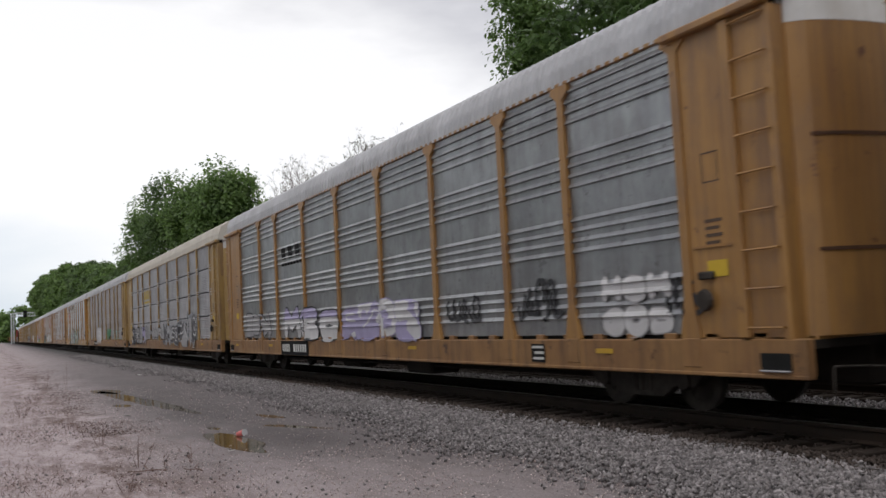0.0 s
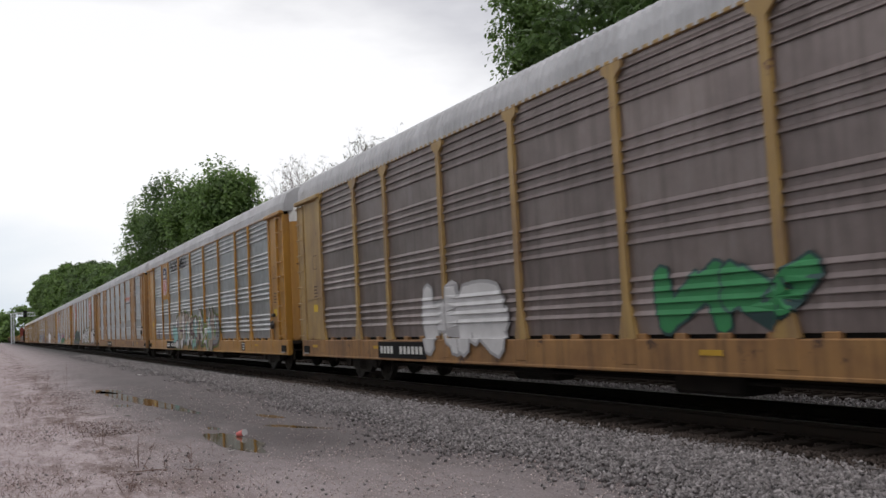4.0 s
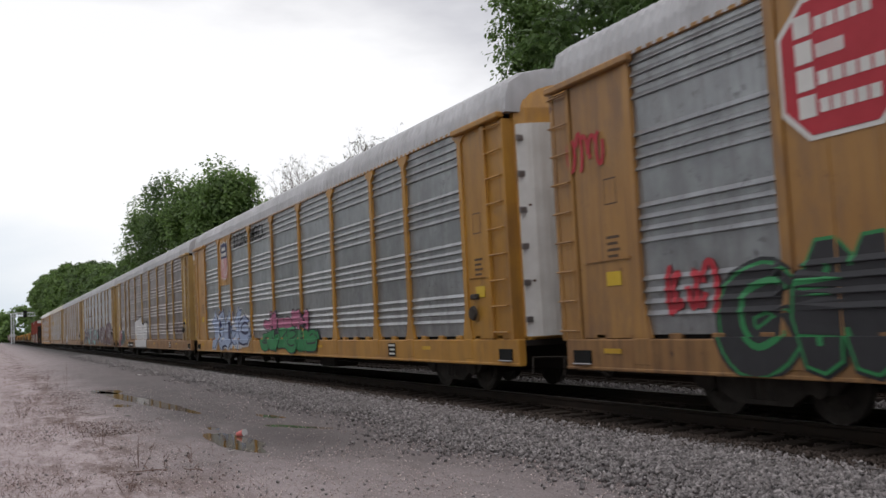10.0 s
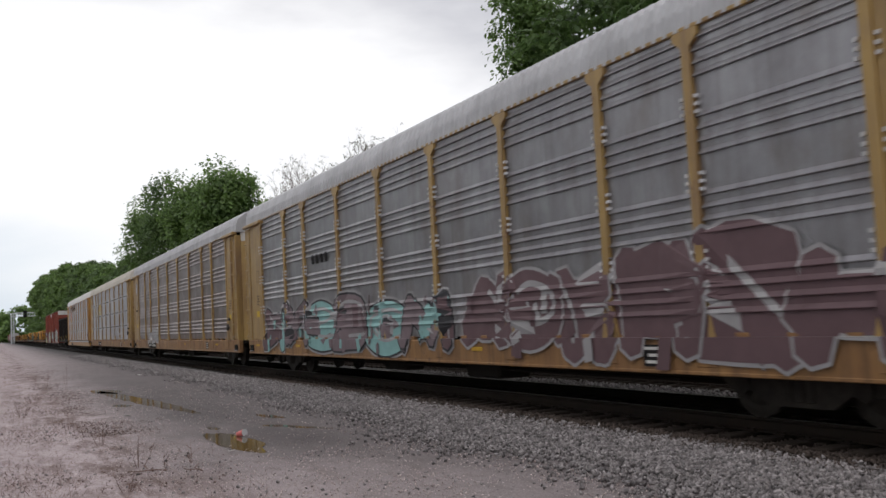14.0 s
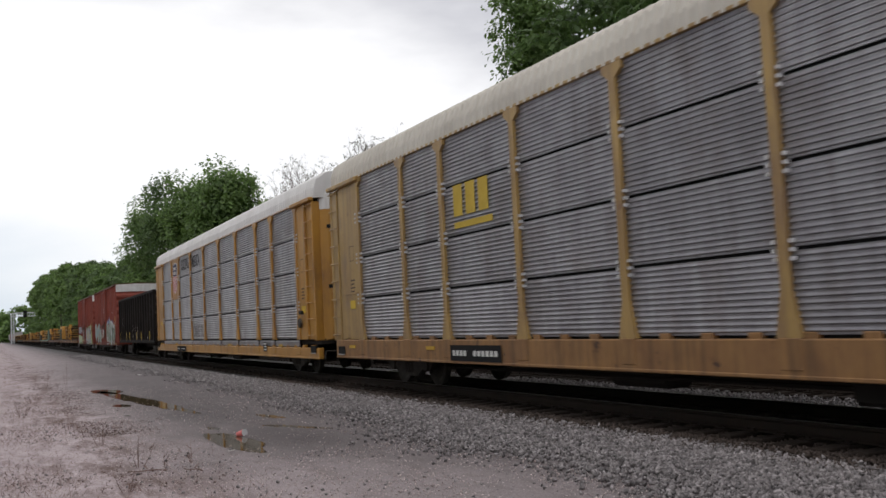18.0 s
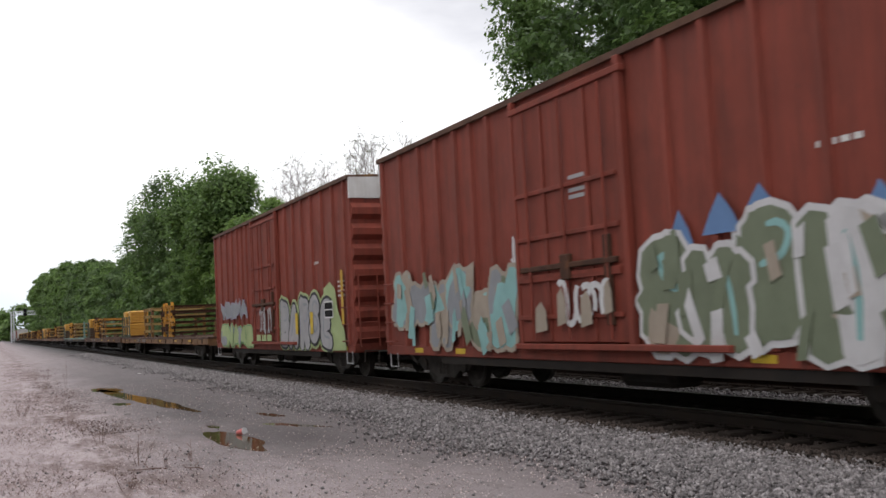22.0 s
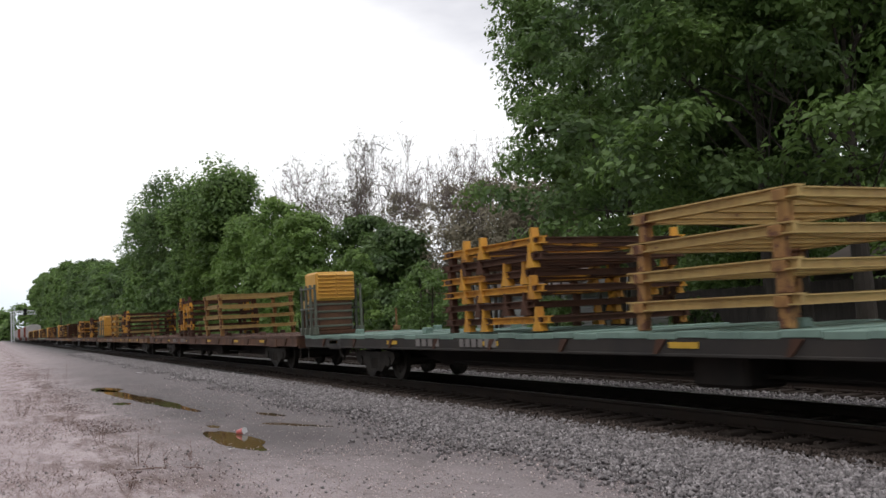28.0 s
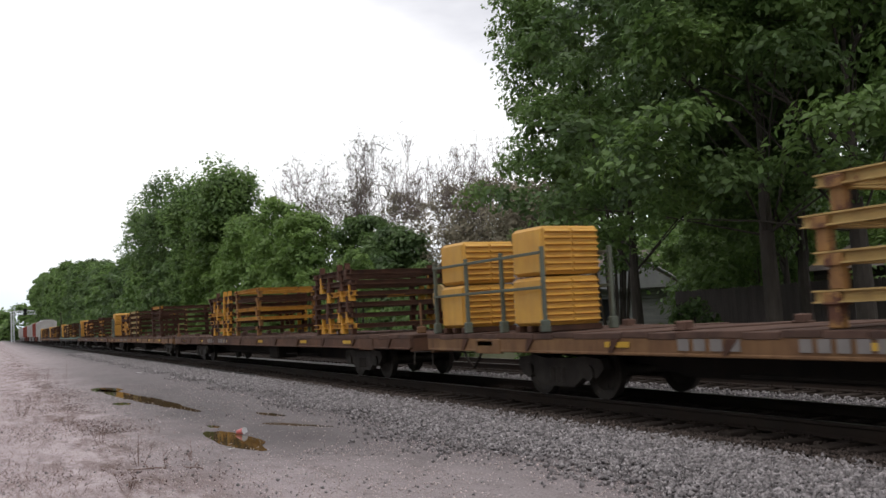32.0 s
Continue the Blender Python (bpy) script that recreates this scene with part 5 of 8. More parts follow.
def end_ribs(wall, y, z0, z1, count, half, material):
    """Horizontal ridges across an end wall that faces -y, each a part of it."""
    h = (z1 - z0) / count
    for k in range(count):
        part("end_rib", shared(("end_rib", round(h, 3), half, material.name), lambda: Shape().prism([(y, 0.06 * h), (y - 0.1, 0.3 * h), (y - 0.1, 0.62 * h), (y, 0.86 * h)], 0, -half, half).mesh("end_rib", material)), None, wall, at=pose(0, 0, z0 + k * h))


gondola(358.3)


# ---- red boxcars ----
def boxcar(start, label):
    car = holder("boxcar", pose(TRACK_X, start, RAIL), label, "boxcar", "red boxcars of the train")
    MOVERS.append((car, start))
    r = M["boxcar"]
    part("body", shared("box_body", lambda: Shape().box(-1.47, 1.47, -7.72, 7.72, 0.72, 5.02).box(-1.5, 1.5, -7.74, 7.74, 0.66, 0.86, 0.015).mesh("body", r)), None, car)
    part("roof", shared("box_roof", lambda: Shape().prism([(-1.55, 4.98), (-1.55, 5.08), (-0.8, 5.11), (0, 5.12), (0.8, 5.11), (1.55, 5.08), (1.55, 4.98)], 1, -7.78, 7.78).mesh("roof", M["flat_brown"])), None, car)
    part("underframe", shared("box_under", lambda: Shape().box(-0.3, 0.3, -7.6, 7.6, 0.4, 0.8).box(-1.2, -0.6, -1.6, -0.4, 0.3, 0.7, 0.08).box(-1.47, -1.3, -5, 5, 0.52, 0.68).mesh("underframe", M["dark"])), None, car)
    ys = [7.6, 6.6, 5.62, 4.77, 3.95, 3.3, 2.65, -2.15, -2.95, -3.8, -4.7, -5.6, -6.5, -7.4]
    for side in (-1, 1):
        turn = pose(0, 0, 0, 0, 0, 0 if side < 0 else 180)
        for y in ys:
            part("rib", shared("box_rib", lambda: Shape().prism([(-1.47, -0.075), (-1.533, -0.05), (-1.533, 0.05), (-1.47, 0.075)], 2, 0.86, 4.98).mesh("rib", r)), None, car, at=turn @ pose(0, y, 0))
        door = part("door", shared("box_door", lambda: Shape().box(-1.575, -1.5, -1.2, 1.65, 0.95, 4.75, 0.015).mesh("door", r)), None, car, "sliding plug door of oxide red steel", at=turn)
        part("door_frame", shared("box_frame", lambda: Shape().box(-1.60, -1.48, 1.62, 1.72, 0.86, 4.98, 0.01).box(-1.60, -1.48, -1.35, -1.22, 0.86, 4.98, 0.01).box(-1.64, -1.5, -3.2, 1.8, 0.84, 0.93, 0.01).box(-1.62, -1.5, -1.4, 1.7, 4.74, 4.84, 0.01).mesh("door_frame", r)), None, car, at=turn)
        for z in (3.35, 2.62, 1.95, 2.0, 1.35):
            part("door_rail", shared("box_door_rail", lambda: Shape().box(-1.62, -1.57, -1.15, 1.6, -0.035, 0.035, 0.008).mesh("door_rail", r)), None, door, at=pose(0, 0, z))
        for y in (-0.45, 0.75):
            part("door_stile", shared("box_door_stile", lambda: Shape().box(-1.612, -1.572, -0.045, 0.045, 0.97, 4.72, 0.01).mesh("door_stile", r)), None, door, at=pose(0, y, 0))
        part("door_gear", shared("box_door_gear", lambda: Shape().box(-1.66, -1.57, -1.1, 1.5, 2.08, 2.17, 0.015).box(-1.67, -1.57, 0.05, 0.3, 1.9, 2.3, 0.02).box(-1.65, -1.57, -0.95, -0.8, 1.2, 2.5, 0.015).mesh("door_gear", M["rust"])), None, door, "rusty locking gear of the door")
        for y in (-0.9, 0.15, 1.2):
            part("door_bar", shared("box_door_bar", lambda: Shape().tube([(-1.64, 0, 1.0), (-1.64, 0, 4.7)], 0.022).mesh("door_bar", r)), None, door, at=pose(0, y, 0))
        for end in (-1, 1):
            y0 = -7.65 if end < 0 else 7.1
            ladder(car, y0, y0 + 0.55, 0.95, 2.6, 0.42, -1.55, r, turn)
            part("step", shared(("box_step", end), lambda: Shape().tube([(-1.5, y0 + 0.05, 0.7), (-1.5, y0 + 0.05, 0.4), (-1.5, y0 + 0.45, 0.4), (-1.5, y0 + 0.45, 0.7)], 0.018, 5).mesh("step", M["spray_grey"])), None, car, at=turn)
    for end in (-1, 1):
        turn = pose(0, 0, 0, 0, 0, 0 if end < 0 else 180)
        end_ribs(part("end_wall", shared("box_end", lambda: Shape().box(-1.48, 1.48, -7.78, -7.72, 0.72, 4.55).mesh("end_wall", r)), None, car, at=turn), -7.78, 0.85, 4.45, 7, 1.46, r)
        part("end_cap", shared("box_cap", lambda: Shape().prism([(-1.5, 4.5), (1.5, 4.5), (1.5, 5.02), (0, 5.06), (-1.5, 5.02)], 1, -7.82, -7.74).mesh("end_cap", M["white"])), None, car, "dirty white end band", at=turn)
        part("end_ladder", shared("box_end_ladder", lambda: Shape().tube([(-1.4, -7.95, 0.8), (-1.4, -7.95, 2.6)], 0.02).tube([(-0.9, -7.95, 0.8), (-0.9, -7.95, 2.6)], 0.02).add(*merged([Shape().tube([(-1.4, -7.95, z), (-0.9, -7.95, z)], 0.016, 5) for z in (1.0, 1.4, 1.8, 2.2, 2.55)])).mesh("end_ladder", r)), None, car, at=turn)
        coupler(car, end, 8.8)
        truck(car, end * 5.7, start)
    part("brake_wheel", Shape().lathe([(0.0, -7.98), (0.22, -7.98), (0.24, -7.95), (0.2, -7.93), (0.0, -7.93)], 1, (0.9, 2.5), 16), M["wheel"], car)
    bars(car, -4.55, -5.2, 3.05, 3.12, 4, "letter", flat_at(-1.472), "small white stencil bars", "stencil", 0.006)
    for r_ in range(4):
        bars(car, -6.65, -7.2, 2.45 - 0.12 * r_, 2.50 - 0.12 * r_, 4, "letter", flat_at(-1.472), "small white stencil bars", "stencil", 0.006)
    panel_of(car, [(-5.75, 1.55), (-6.45, 1.55), (-6.45, 2.0), (-5.75, 2.0)], "letter", flat_at(-1.537), 0.026, "white frame of a data panel", "data_frame")
    panel_of(car, [(-5.79, 1.59), (-6.41, 1.59), (-6.41, 1.76), (-5.79, 1.76)], "black", flat_at(-1.537), 0.030, "black data panel", "data_panel")
    panel_of(car, [(-5.79, 1.79), (-6.41, 1.79), (-6.41, 1.96), (-5.79, 1.96)], "black", flat_at(-1.537), 0.030, "black data panel", "data_panel")
    panel_of(car, [(-7.02, 1.35), (-7.2, 1.35), (-7.2, 2.75), (-7.02, 2.75)], "reflective", flat_at(-1.532), 0.006, "dull yellow upright strip", "reflector")
    for y in (6.2, 4.3, -3.4, -6.9):
        panel_of(car, [(y, 0.72), (y - 0.4, 0.72), (y - 0.4, 0.82), (y, 0.82)], "sign_yellow", flat_at(-1.502), 0.006, "yellow reflective strip", "reflector")
    return car


def merged(shapes):
    v, f = [], []
    for s in shapes:
        k = len(v)
        v += s.v
        f += [tuple(i + k for i in q) for q in s.f]
    return v, f


BOXD = flat_at(-1.537)
DOORD = lambda y, z: -1.645 if -1.3 < y < 1.75 else -1.537
c = boxcar(375.7, "oxide red ribbed boxcar with teal and white graffiti")
spray(c, "~~~~~~", 7.0, 1.8, 0.70, 2.7, "spray_pewter", "spray_beige", BOXD, (), "teal, grey and cream letters", None, ["spray_teal", "spray_teal", "spray_sage", "spray_beige"], 61, 0.3, fat=0.135, edge=0.04, facets=26)
spray(c, "~~~~~~", -1.6, -7.0, 0.70, 2.62, "spray_sage", "spray_white", BOXD, (), "white and sage letters with blue tips", None, ["spray_beige", "spray_white", "spray_sage"], 62, 0.18, fat=0.15, edge=0.045, gleam="spray_teal", facets=26)
for y, w, h in ((-2.35, 0.26, 2.66), (-3.1, 0.34, 2.78), (-3.75, 0.36, 2.8), (-5.35, 0.3, 2.6), (-6.6, 0.3, 1.9)):
    panel_of(c, [(y + w, h - 0.5), (y + w * 0.5, h - 0.22), (y, h), (y - w * 0.6, h - 0.25), (y - w, h - 0.5)], "spray_sky", BOXD, 0.006, "blue pointed tip", "graffiti_patch")
scrawl(c, 0.4, -1.0, 1.2, 1.9, "spray_white", DOORD, (), "white tag on the door", 64, 6, 0.05)
scrawl(c, 1.9, 1.7, 2.2, 2.8, "spray_white", BOXD, (), "white tag", 65, 3, 0.03)
for k in range(4):
    bars(c, 0.05, -0.42 + 0.06 * (k % 2), 3.42 - 0.1 * k, 3.48 - 0.1 * k, 1, "spray_grey", flat_at(-1.577), "pale stencil line on the door", "stencil", 0.006, 1.0)
for y, z, w, h in ((0.9, 1.35, 0.35, 0.5), (0.3, 1.5, 0.25, 0.6), (-0.35, 1.45, 0.3, 0.55), (-0.9, 1.6, 0.2, 0.5)):
    panel_of(c, [(y + w * 0.5, z - h * 0.5), (y - w * 0.5, z - h * 0.4), (y - w * 0.45, z + h * 0.2), (y - w * 0.1, z + h * 0.5), (y + w * 0.4, z + h * 0.3)], "spray_beige", DOORD, 0.03, "cream sprayed patch on the door", "graffiti_patch")
c = boxcar(393.3, "oxide red ribbed boxcar with silver and lime graffiti")
spray(c, "BARSE", -1.45, -6.3, 0.70, 2.28, "spray_grey", "spray_black", BOXD, (), "silver block letters with black outline", "spray_lime", None, 66, 0.12, fat=0.15, edge=0.05, gleam="spray_pewter")
spray(c, "~~~~~", 6.7, 1.95, 0.70, 1.6, "spray_lime", "spray_green", BOXD, (), "lime letters with green lines", "spray_lime", ["spray_pewter"], 67, fat=0.2, edge=0.03)
spray(c, "~~~~~", 6.6, 2.7, 1.72, 2.4, "spray_pewter", "lavender", BOXD, (), "lavender and white letters", None, None, 68, fat=0.16, edge=0.03, spiky=0.6)
panel_of(c, [(-5.6, 0.7), (-7.3, 0.72), (-7.2, 1.2), (-6.75, 1.75), (-6.6, 2.3), (-6.2, 2.5), (-5.7, 2.35)], "spray_lime", BOXD, 0.006, "lime sprayed patch", "graffiti_patch")
panel_of(c, [(-3.15, 1.15), (-3.4, 1.15), (-3.4, 1.75), (-3.15, 1.75)], "sign_yellow", BOXD, 0.045, "yellow painted bar", "graffiti_bar")
panel_of(c, [(-4.55, 1.15), (-4.8, 1.15), (-4.8, 1.75), (-4.55, 1.75)], "sign_yellow", BOXD, 0.045, "yellow painted bar", "graffiti_bar")
scrawl(c, 0.6, -0.9, 1.2, 2.0, "spray_grey", DOORD, (), "grey tag on the door", 69, 7, 0.045)
bars(c, 1.0, -0.9, 0.95, 1.15, 3, "spray_lime", DOORD, "lime sprayed bars on the door", "graffiti_patch", 0.006, 0.8)


# ---- flat cars and their loads ----
def flatcar(start, label, sill, deck, near=True):
    car = holder("flatcar", pose(TRACK_X, start, RAIL), label, "flatcar", "flatcars of the train")
    MOVERS.append((car, start))
    sm, dm = M[sill], M[deck]
    if near:
        part("deck", shared("flat_floor", lambda: Shape().box(-1.5, 1.5, -14.0, 14.0, 0.95, 1.0).mesh("deck", M["dark"])), None, car)
        n = 28.1 / 48
        for k in range(48):
            part("plank", shared(("plank", deck), lambda: Shape().box(-1.57, 1.57, 0, n - 0.012, 1.0, 1.09, 0.008).mesh("plank", dm)), None, car, at=pose(0, -14.05 + k * n, 0.012 * math.sin(k * 2.3)))
    else:
        tagged(part("deck", shared(("flat_deck", deck), lambda: flat_deck().mesh("deck", dm)), None, car), kind="stuff")
    part("centre_sill", shared("flat_centre", lambda: Shape().prism([(-13.9, 0.95), (-13.9, 0.75), (-8.5, 0.55), (-7.5, 0.38), (7.5, 0.38), (8.5, 0.55), (13.9, 0.75), (13.9, 0.95)], 0, -0.4, 0.4)
         .box(-1.2, -0.5, -2.6, -1.6, 0.35, 0.8, 0.05).tube([(-0.9, -6, 0.5), (-0.9, 6, 0.5)], 0.03).mesh("centre_sill", M["dark"])), None, car)
    for side in (-1, 1):
        turn = pose(0, 0, 0, 0, 0, 0 if side < 0 else 180)
        part("side_sill", shared(("flat_sill", sill), lambda: flat_sill().mesh("side_sill", sm)), None, car, at=turn)
        for k in range(12):
            part("gusset", shared(("gusset", sill), lambda: Shape().prism([(-0.18, 1.0), (0.02, 1.0), (0.1, 0.80), (0.02, 0.80)], 0, -1.585, -1.55).mesh("gusset", M["rust"])), None, car, at=turn @ pose(0, -12.9 + k * 2.3, 0))
        for y in (-10.2, -6.6, -1.9, 3.2, 7.7, 11.6):
            part("reflector", shared("flat_reflector", lambda: Shape().box(-1.575, -1.568, -0.28, 0.28, 0.88, 0.96).mesh("reflector", M["reflective"])), None, car, "yellow reflective strip", at=turn @ pose(0, y, 0))
    for end in (-1, 1):
        turn = pose(0, 0, 0, 0, 0, 0 if end < 0 else 180)
        part("end_sill", shared(("flat_end", sill), lambda: Shape().box(-1.5, 1.5, -14.05, -13.9, 0.72, 1.08, 0.02).mesh("end_sill", sm)), None, car, at=turn)
        part("brake_stand", shared("flat_brake", lambda: Shape().tube([(-1.2, -13.9, 1.1), (-1.2, -13.9, 1.75)], 0.03).box(-1.3, -1.1, -13.95, -13.85, 1.1, 1.25, 0.02).mesh("brake_stand", sm)), None, car, at=turn)
        coupler(car, end, 14.5)
        truck(car, end * 10.0, start)
    bars(car, 6.4, 5.2, 0.85, 1.0, 4, "dull_mark", flat_at(-1.567), "pale bars of the car's marking")
    bars(car, 4.4, 2.9, 0.85, 1.0, 6, "dull_mark", flat_at(-1.567), "pale bars of the car's marking")
    for y in (-8.6, -3.4, 2.2, 6.8, 10.9):
        for side in (-1, 1):
            part("tie_block", shared(("tie_block", deck), lambda: Shape().box(-0.09, 0.09, -0.1, 0.1, 1.08, 1.22, 0.02).box(-0.04, 0.04, -0.2, 0.2, 1.08, 1.12, 0.01).mesh("tie_block", dm)), None, car, at=pose(side * 1.1, y, 0))
    return car


def flat_deck():
    s = Shape()
    for k in range(48):
        y = -14.05 + k * 28.1 / 48
        s.box(-1.57, 1.57, y, y + 28.1 / 48 - 0.012, 1.0, 1.09 + 0.012 * math.sin(k * 2.3), 0.008)
    return s


def flat_sill():
    s = Shape().box(-1.56, -1.44, -14.05, 14.05, 0.80, 1.02, 0.015)
    s.box(-1.57, -1.40, -14.0, 14.0, 0.77, 0.815, 0.01)
    for y in (-11.5, 11.5):
        s.box(-1.575, -1.5, y - 0.45, y + 0.45, 0.74, 1.0, 0.01)
    return s


def beam(s, a, b, h, w):
    """A rolled I-beam between two points at one height."""
    a, b = Vector(a), Vector(b)
    d = (b - a).normalized()
    turn = Matrix.Translation(a) @ d.to_track_quat("Y", "Z").to_matrix().to_4x4()
    n = (b - a).length
    t, e = w * 0.14, h * 0.14
    s.prism([(-w / 2, 0), (w / 2, 0), (w / 2, e), (t, e), (t, h - e), (w / 2, h - e), (w / 2, h), (-w / 2, h), (-w / 2, h - e), (-t, h - e), (-t, e), (-w / 2, e)], 1, 0, n, turn)
    return s


def steel_trestle(start, y0, y1, z, tall, coat, label, seed, pointed=False, simple=False):
    """A rectangular frame of beams on corner posts, one tier of a stack."""
    rng = random.Random(seed)
    mid, n = (y0 + y1) / 2 + rng.uniform(-0.12, 0.12), abs(y1 - y0)
    w = 1.45
    fr = holder("steel_trestle", pose(TRACK_X, start + mid, RAIL + z, 0, 0, rng.uniform(-1.2, 1.2)), label, "steel trestle", "stacked steel trestles on the flatcars")
    MOVERS.append((fr, start + mid))
    m = M[coat]
    key = (round(n, 2), round(tall, 2), coat, pointed)
    h = tall * (0.46 if pointed else 0.34)
    other = coat if not pointed else rng.choice(("rust", "frame_yellow", "rust", coat))
    for side in (-1, 1):
        for k, c in ((0, coat), (1, other)):
            if rng.random() < 0.5 and pointed:
                c = coat if c == other else other
            part("side_beam", shared(("fb", c, *key), lambda: beam(Shape(), (0, -n / 4, tall - h), (0, n / 4 - 0.004, tall - h), h, 0.15).mesh("side_beam", M[c])), None, fr, at=pose(side * w, (k - 0.5) * n / 2, 0))
    if simple:
        tagged(part("cross_beams", shared(("scb", *key), lambda: Shape().add(*merged([beam(Shape(), (-w, -n / 2 + n * (0.03 + 0.235 * k), tall - h), (w, -n / 2 + n * (0.03 + 0.235 * k), tall - h), h * 0.85, 0.14) for k in range(5)])).mesh("cross_beams", M["rust"])), None, fr), kind="stuff")
        tagged(part("posts", shared(("scp", *key), lambda: Shape().add(*merged([Shape().box(a * w - 0.09, a * w + 0.09, b * (n / 2 - 0.25) - 0.09, b * (n / 2 - 0.25) + 0.09, 0, tall * 0.97) for a in (-1, 1) for b in (-1, 1)])).mesh("posts", M["rust"])), None, fr), kind="stuff")
        return fr
    for k in range(5):
        y = -n / 2 + n * (0.03 + 0.235 * k)
        part("cross_beam", shared(("cb", *key), lambda: beam(Shape(), (-w, 0, tall - h), (w, 0, tall - h), h * 0.85, 0.14).mesh("cross_beam", M["rust"] if k % 2 or pointed else m)), None, fr, at=pose(0, y, 0))
    for side in (-1, 1):
        for end in (-1, 1):
            part("corner_post", shared(("cp", *key), lambda: Shape().box(-0.065, 0.065, -0.08, 0.08, 0.0, tall * 0.97, 0.012).box(-0.1, 0.1, -0.11, 0.11, tall * 0.6, tall * 0.94, 0.012).mesh("corner_post", M["rust" if pointed else "frame_mottled"])), None, fr, at=pose(side * (w - 0.02), end * (n / 2 - 0.25), 0))
        if pointed:
            for y in rng.sample((-0.43 * n, -0.24 * n, 0.06 * n, 0.24 * n), 3):
                lit = coat if rng.random() < 0.75 else "frame_yellow"
                part("pedestal", shared(("pd", lit, *key), lambda: Shape().prism([(-0.13, 0.02), (-0.045, tall * 0.8), (-0.02, tall * 1.6), (0.02, tall * 1.6), (0.045, tall * 0.8), (0.13, 0.02)], 0, -0.07, 0.07).mesh("pedestal", M[lit])), None, fr, at=pose(side * (w + 0.02), y, 0))
    for end in (-1, 1):
        part("brace", shared(("br", end, *key), lambda: beam(Shape(), (-w, end * n * 0.44, tall - h), (w, end * n * 0.1, tall - h), h * 0.5, 0.09).mesh("brace", m)), None, fr)
    return fr


def stack(start, y0, y1, tiers, tall, coats, pointed, seed, base=1.105, simple=False):
    names = dict(frame_yellow="chipped yellow steel trestle with rust, stacked on a flatcar", frame_pale="pale yellow steel trestle stacked on a flatcar", rust="dark rusty steel trestle stacked on a flatcar")
    rng = random.Random(seed)
    for k in range(tiers):
        coat = coats[(k + seed) % len(coats)]
        cut = rng.uniform(0, 0.1) * (y1 - y0) if pointed and k % 2 else 0
        steel_trestle(start, y0 + cut, y1, base + k * tall, tall, coat, names[coat], seed * 20 + k, pointed, simple)


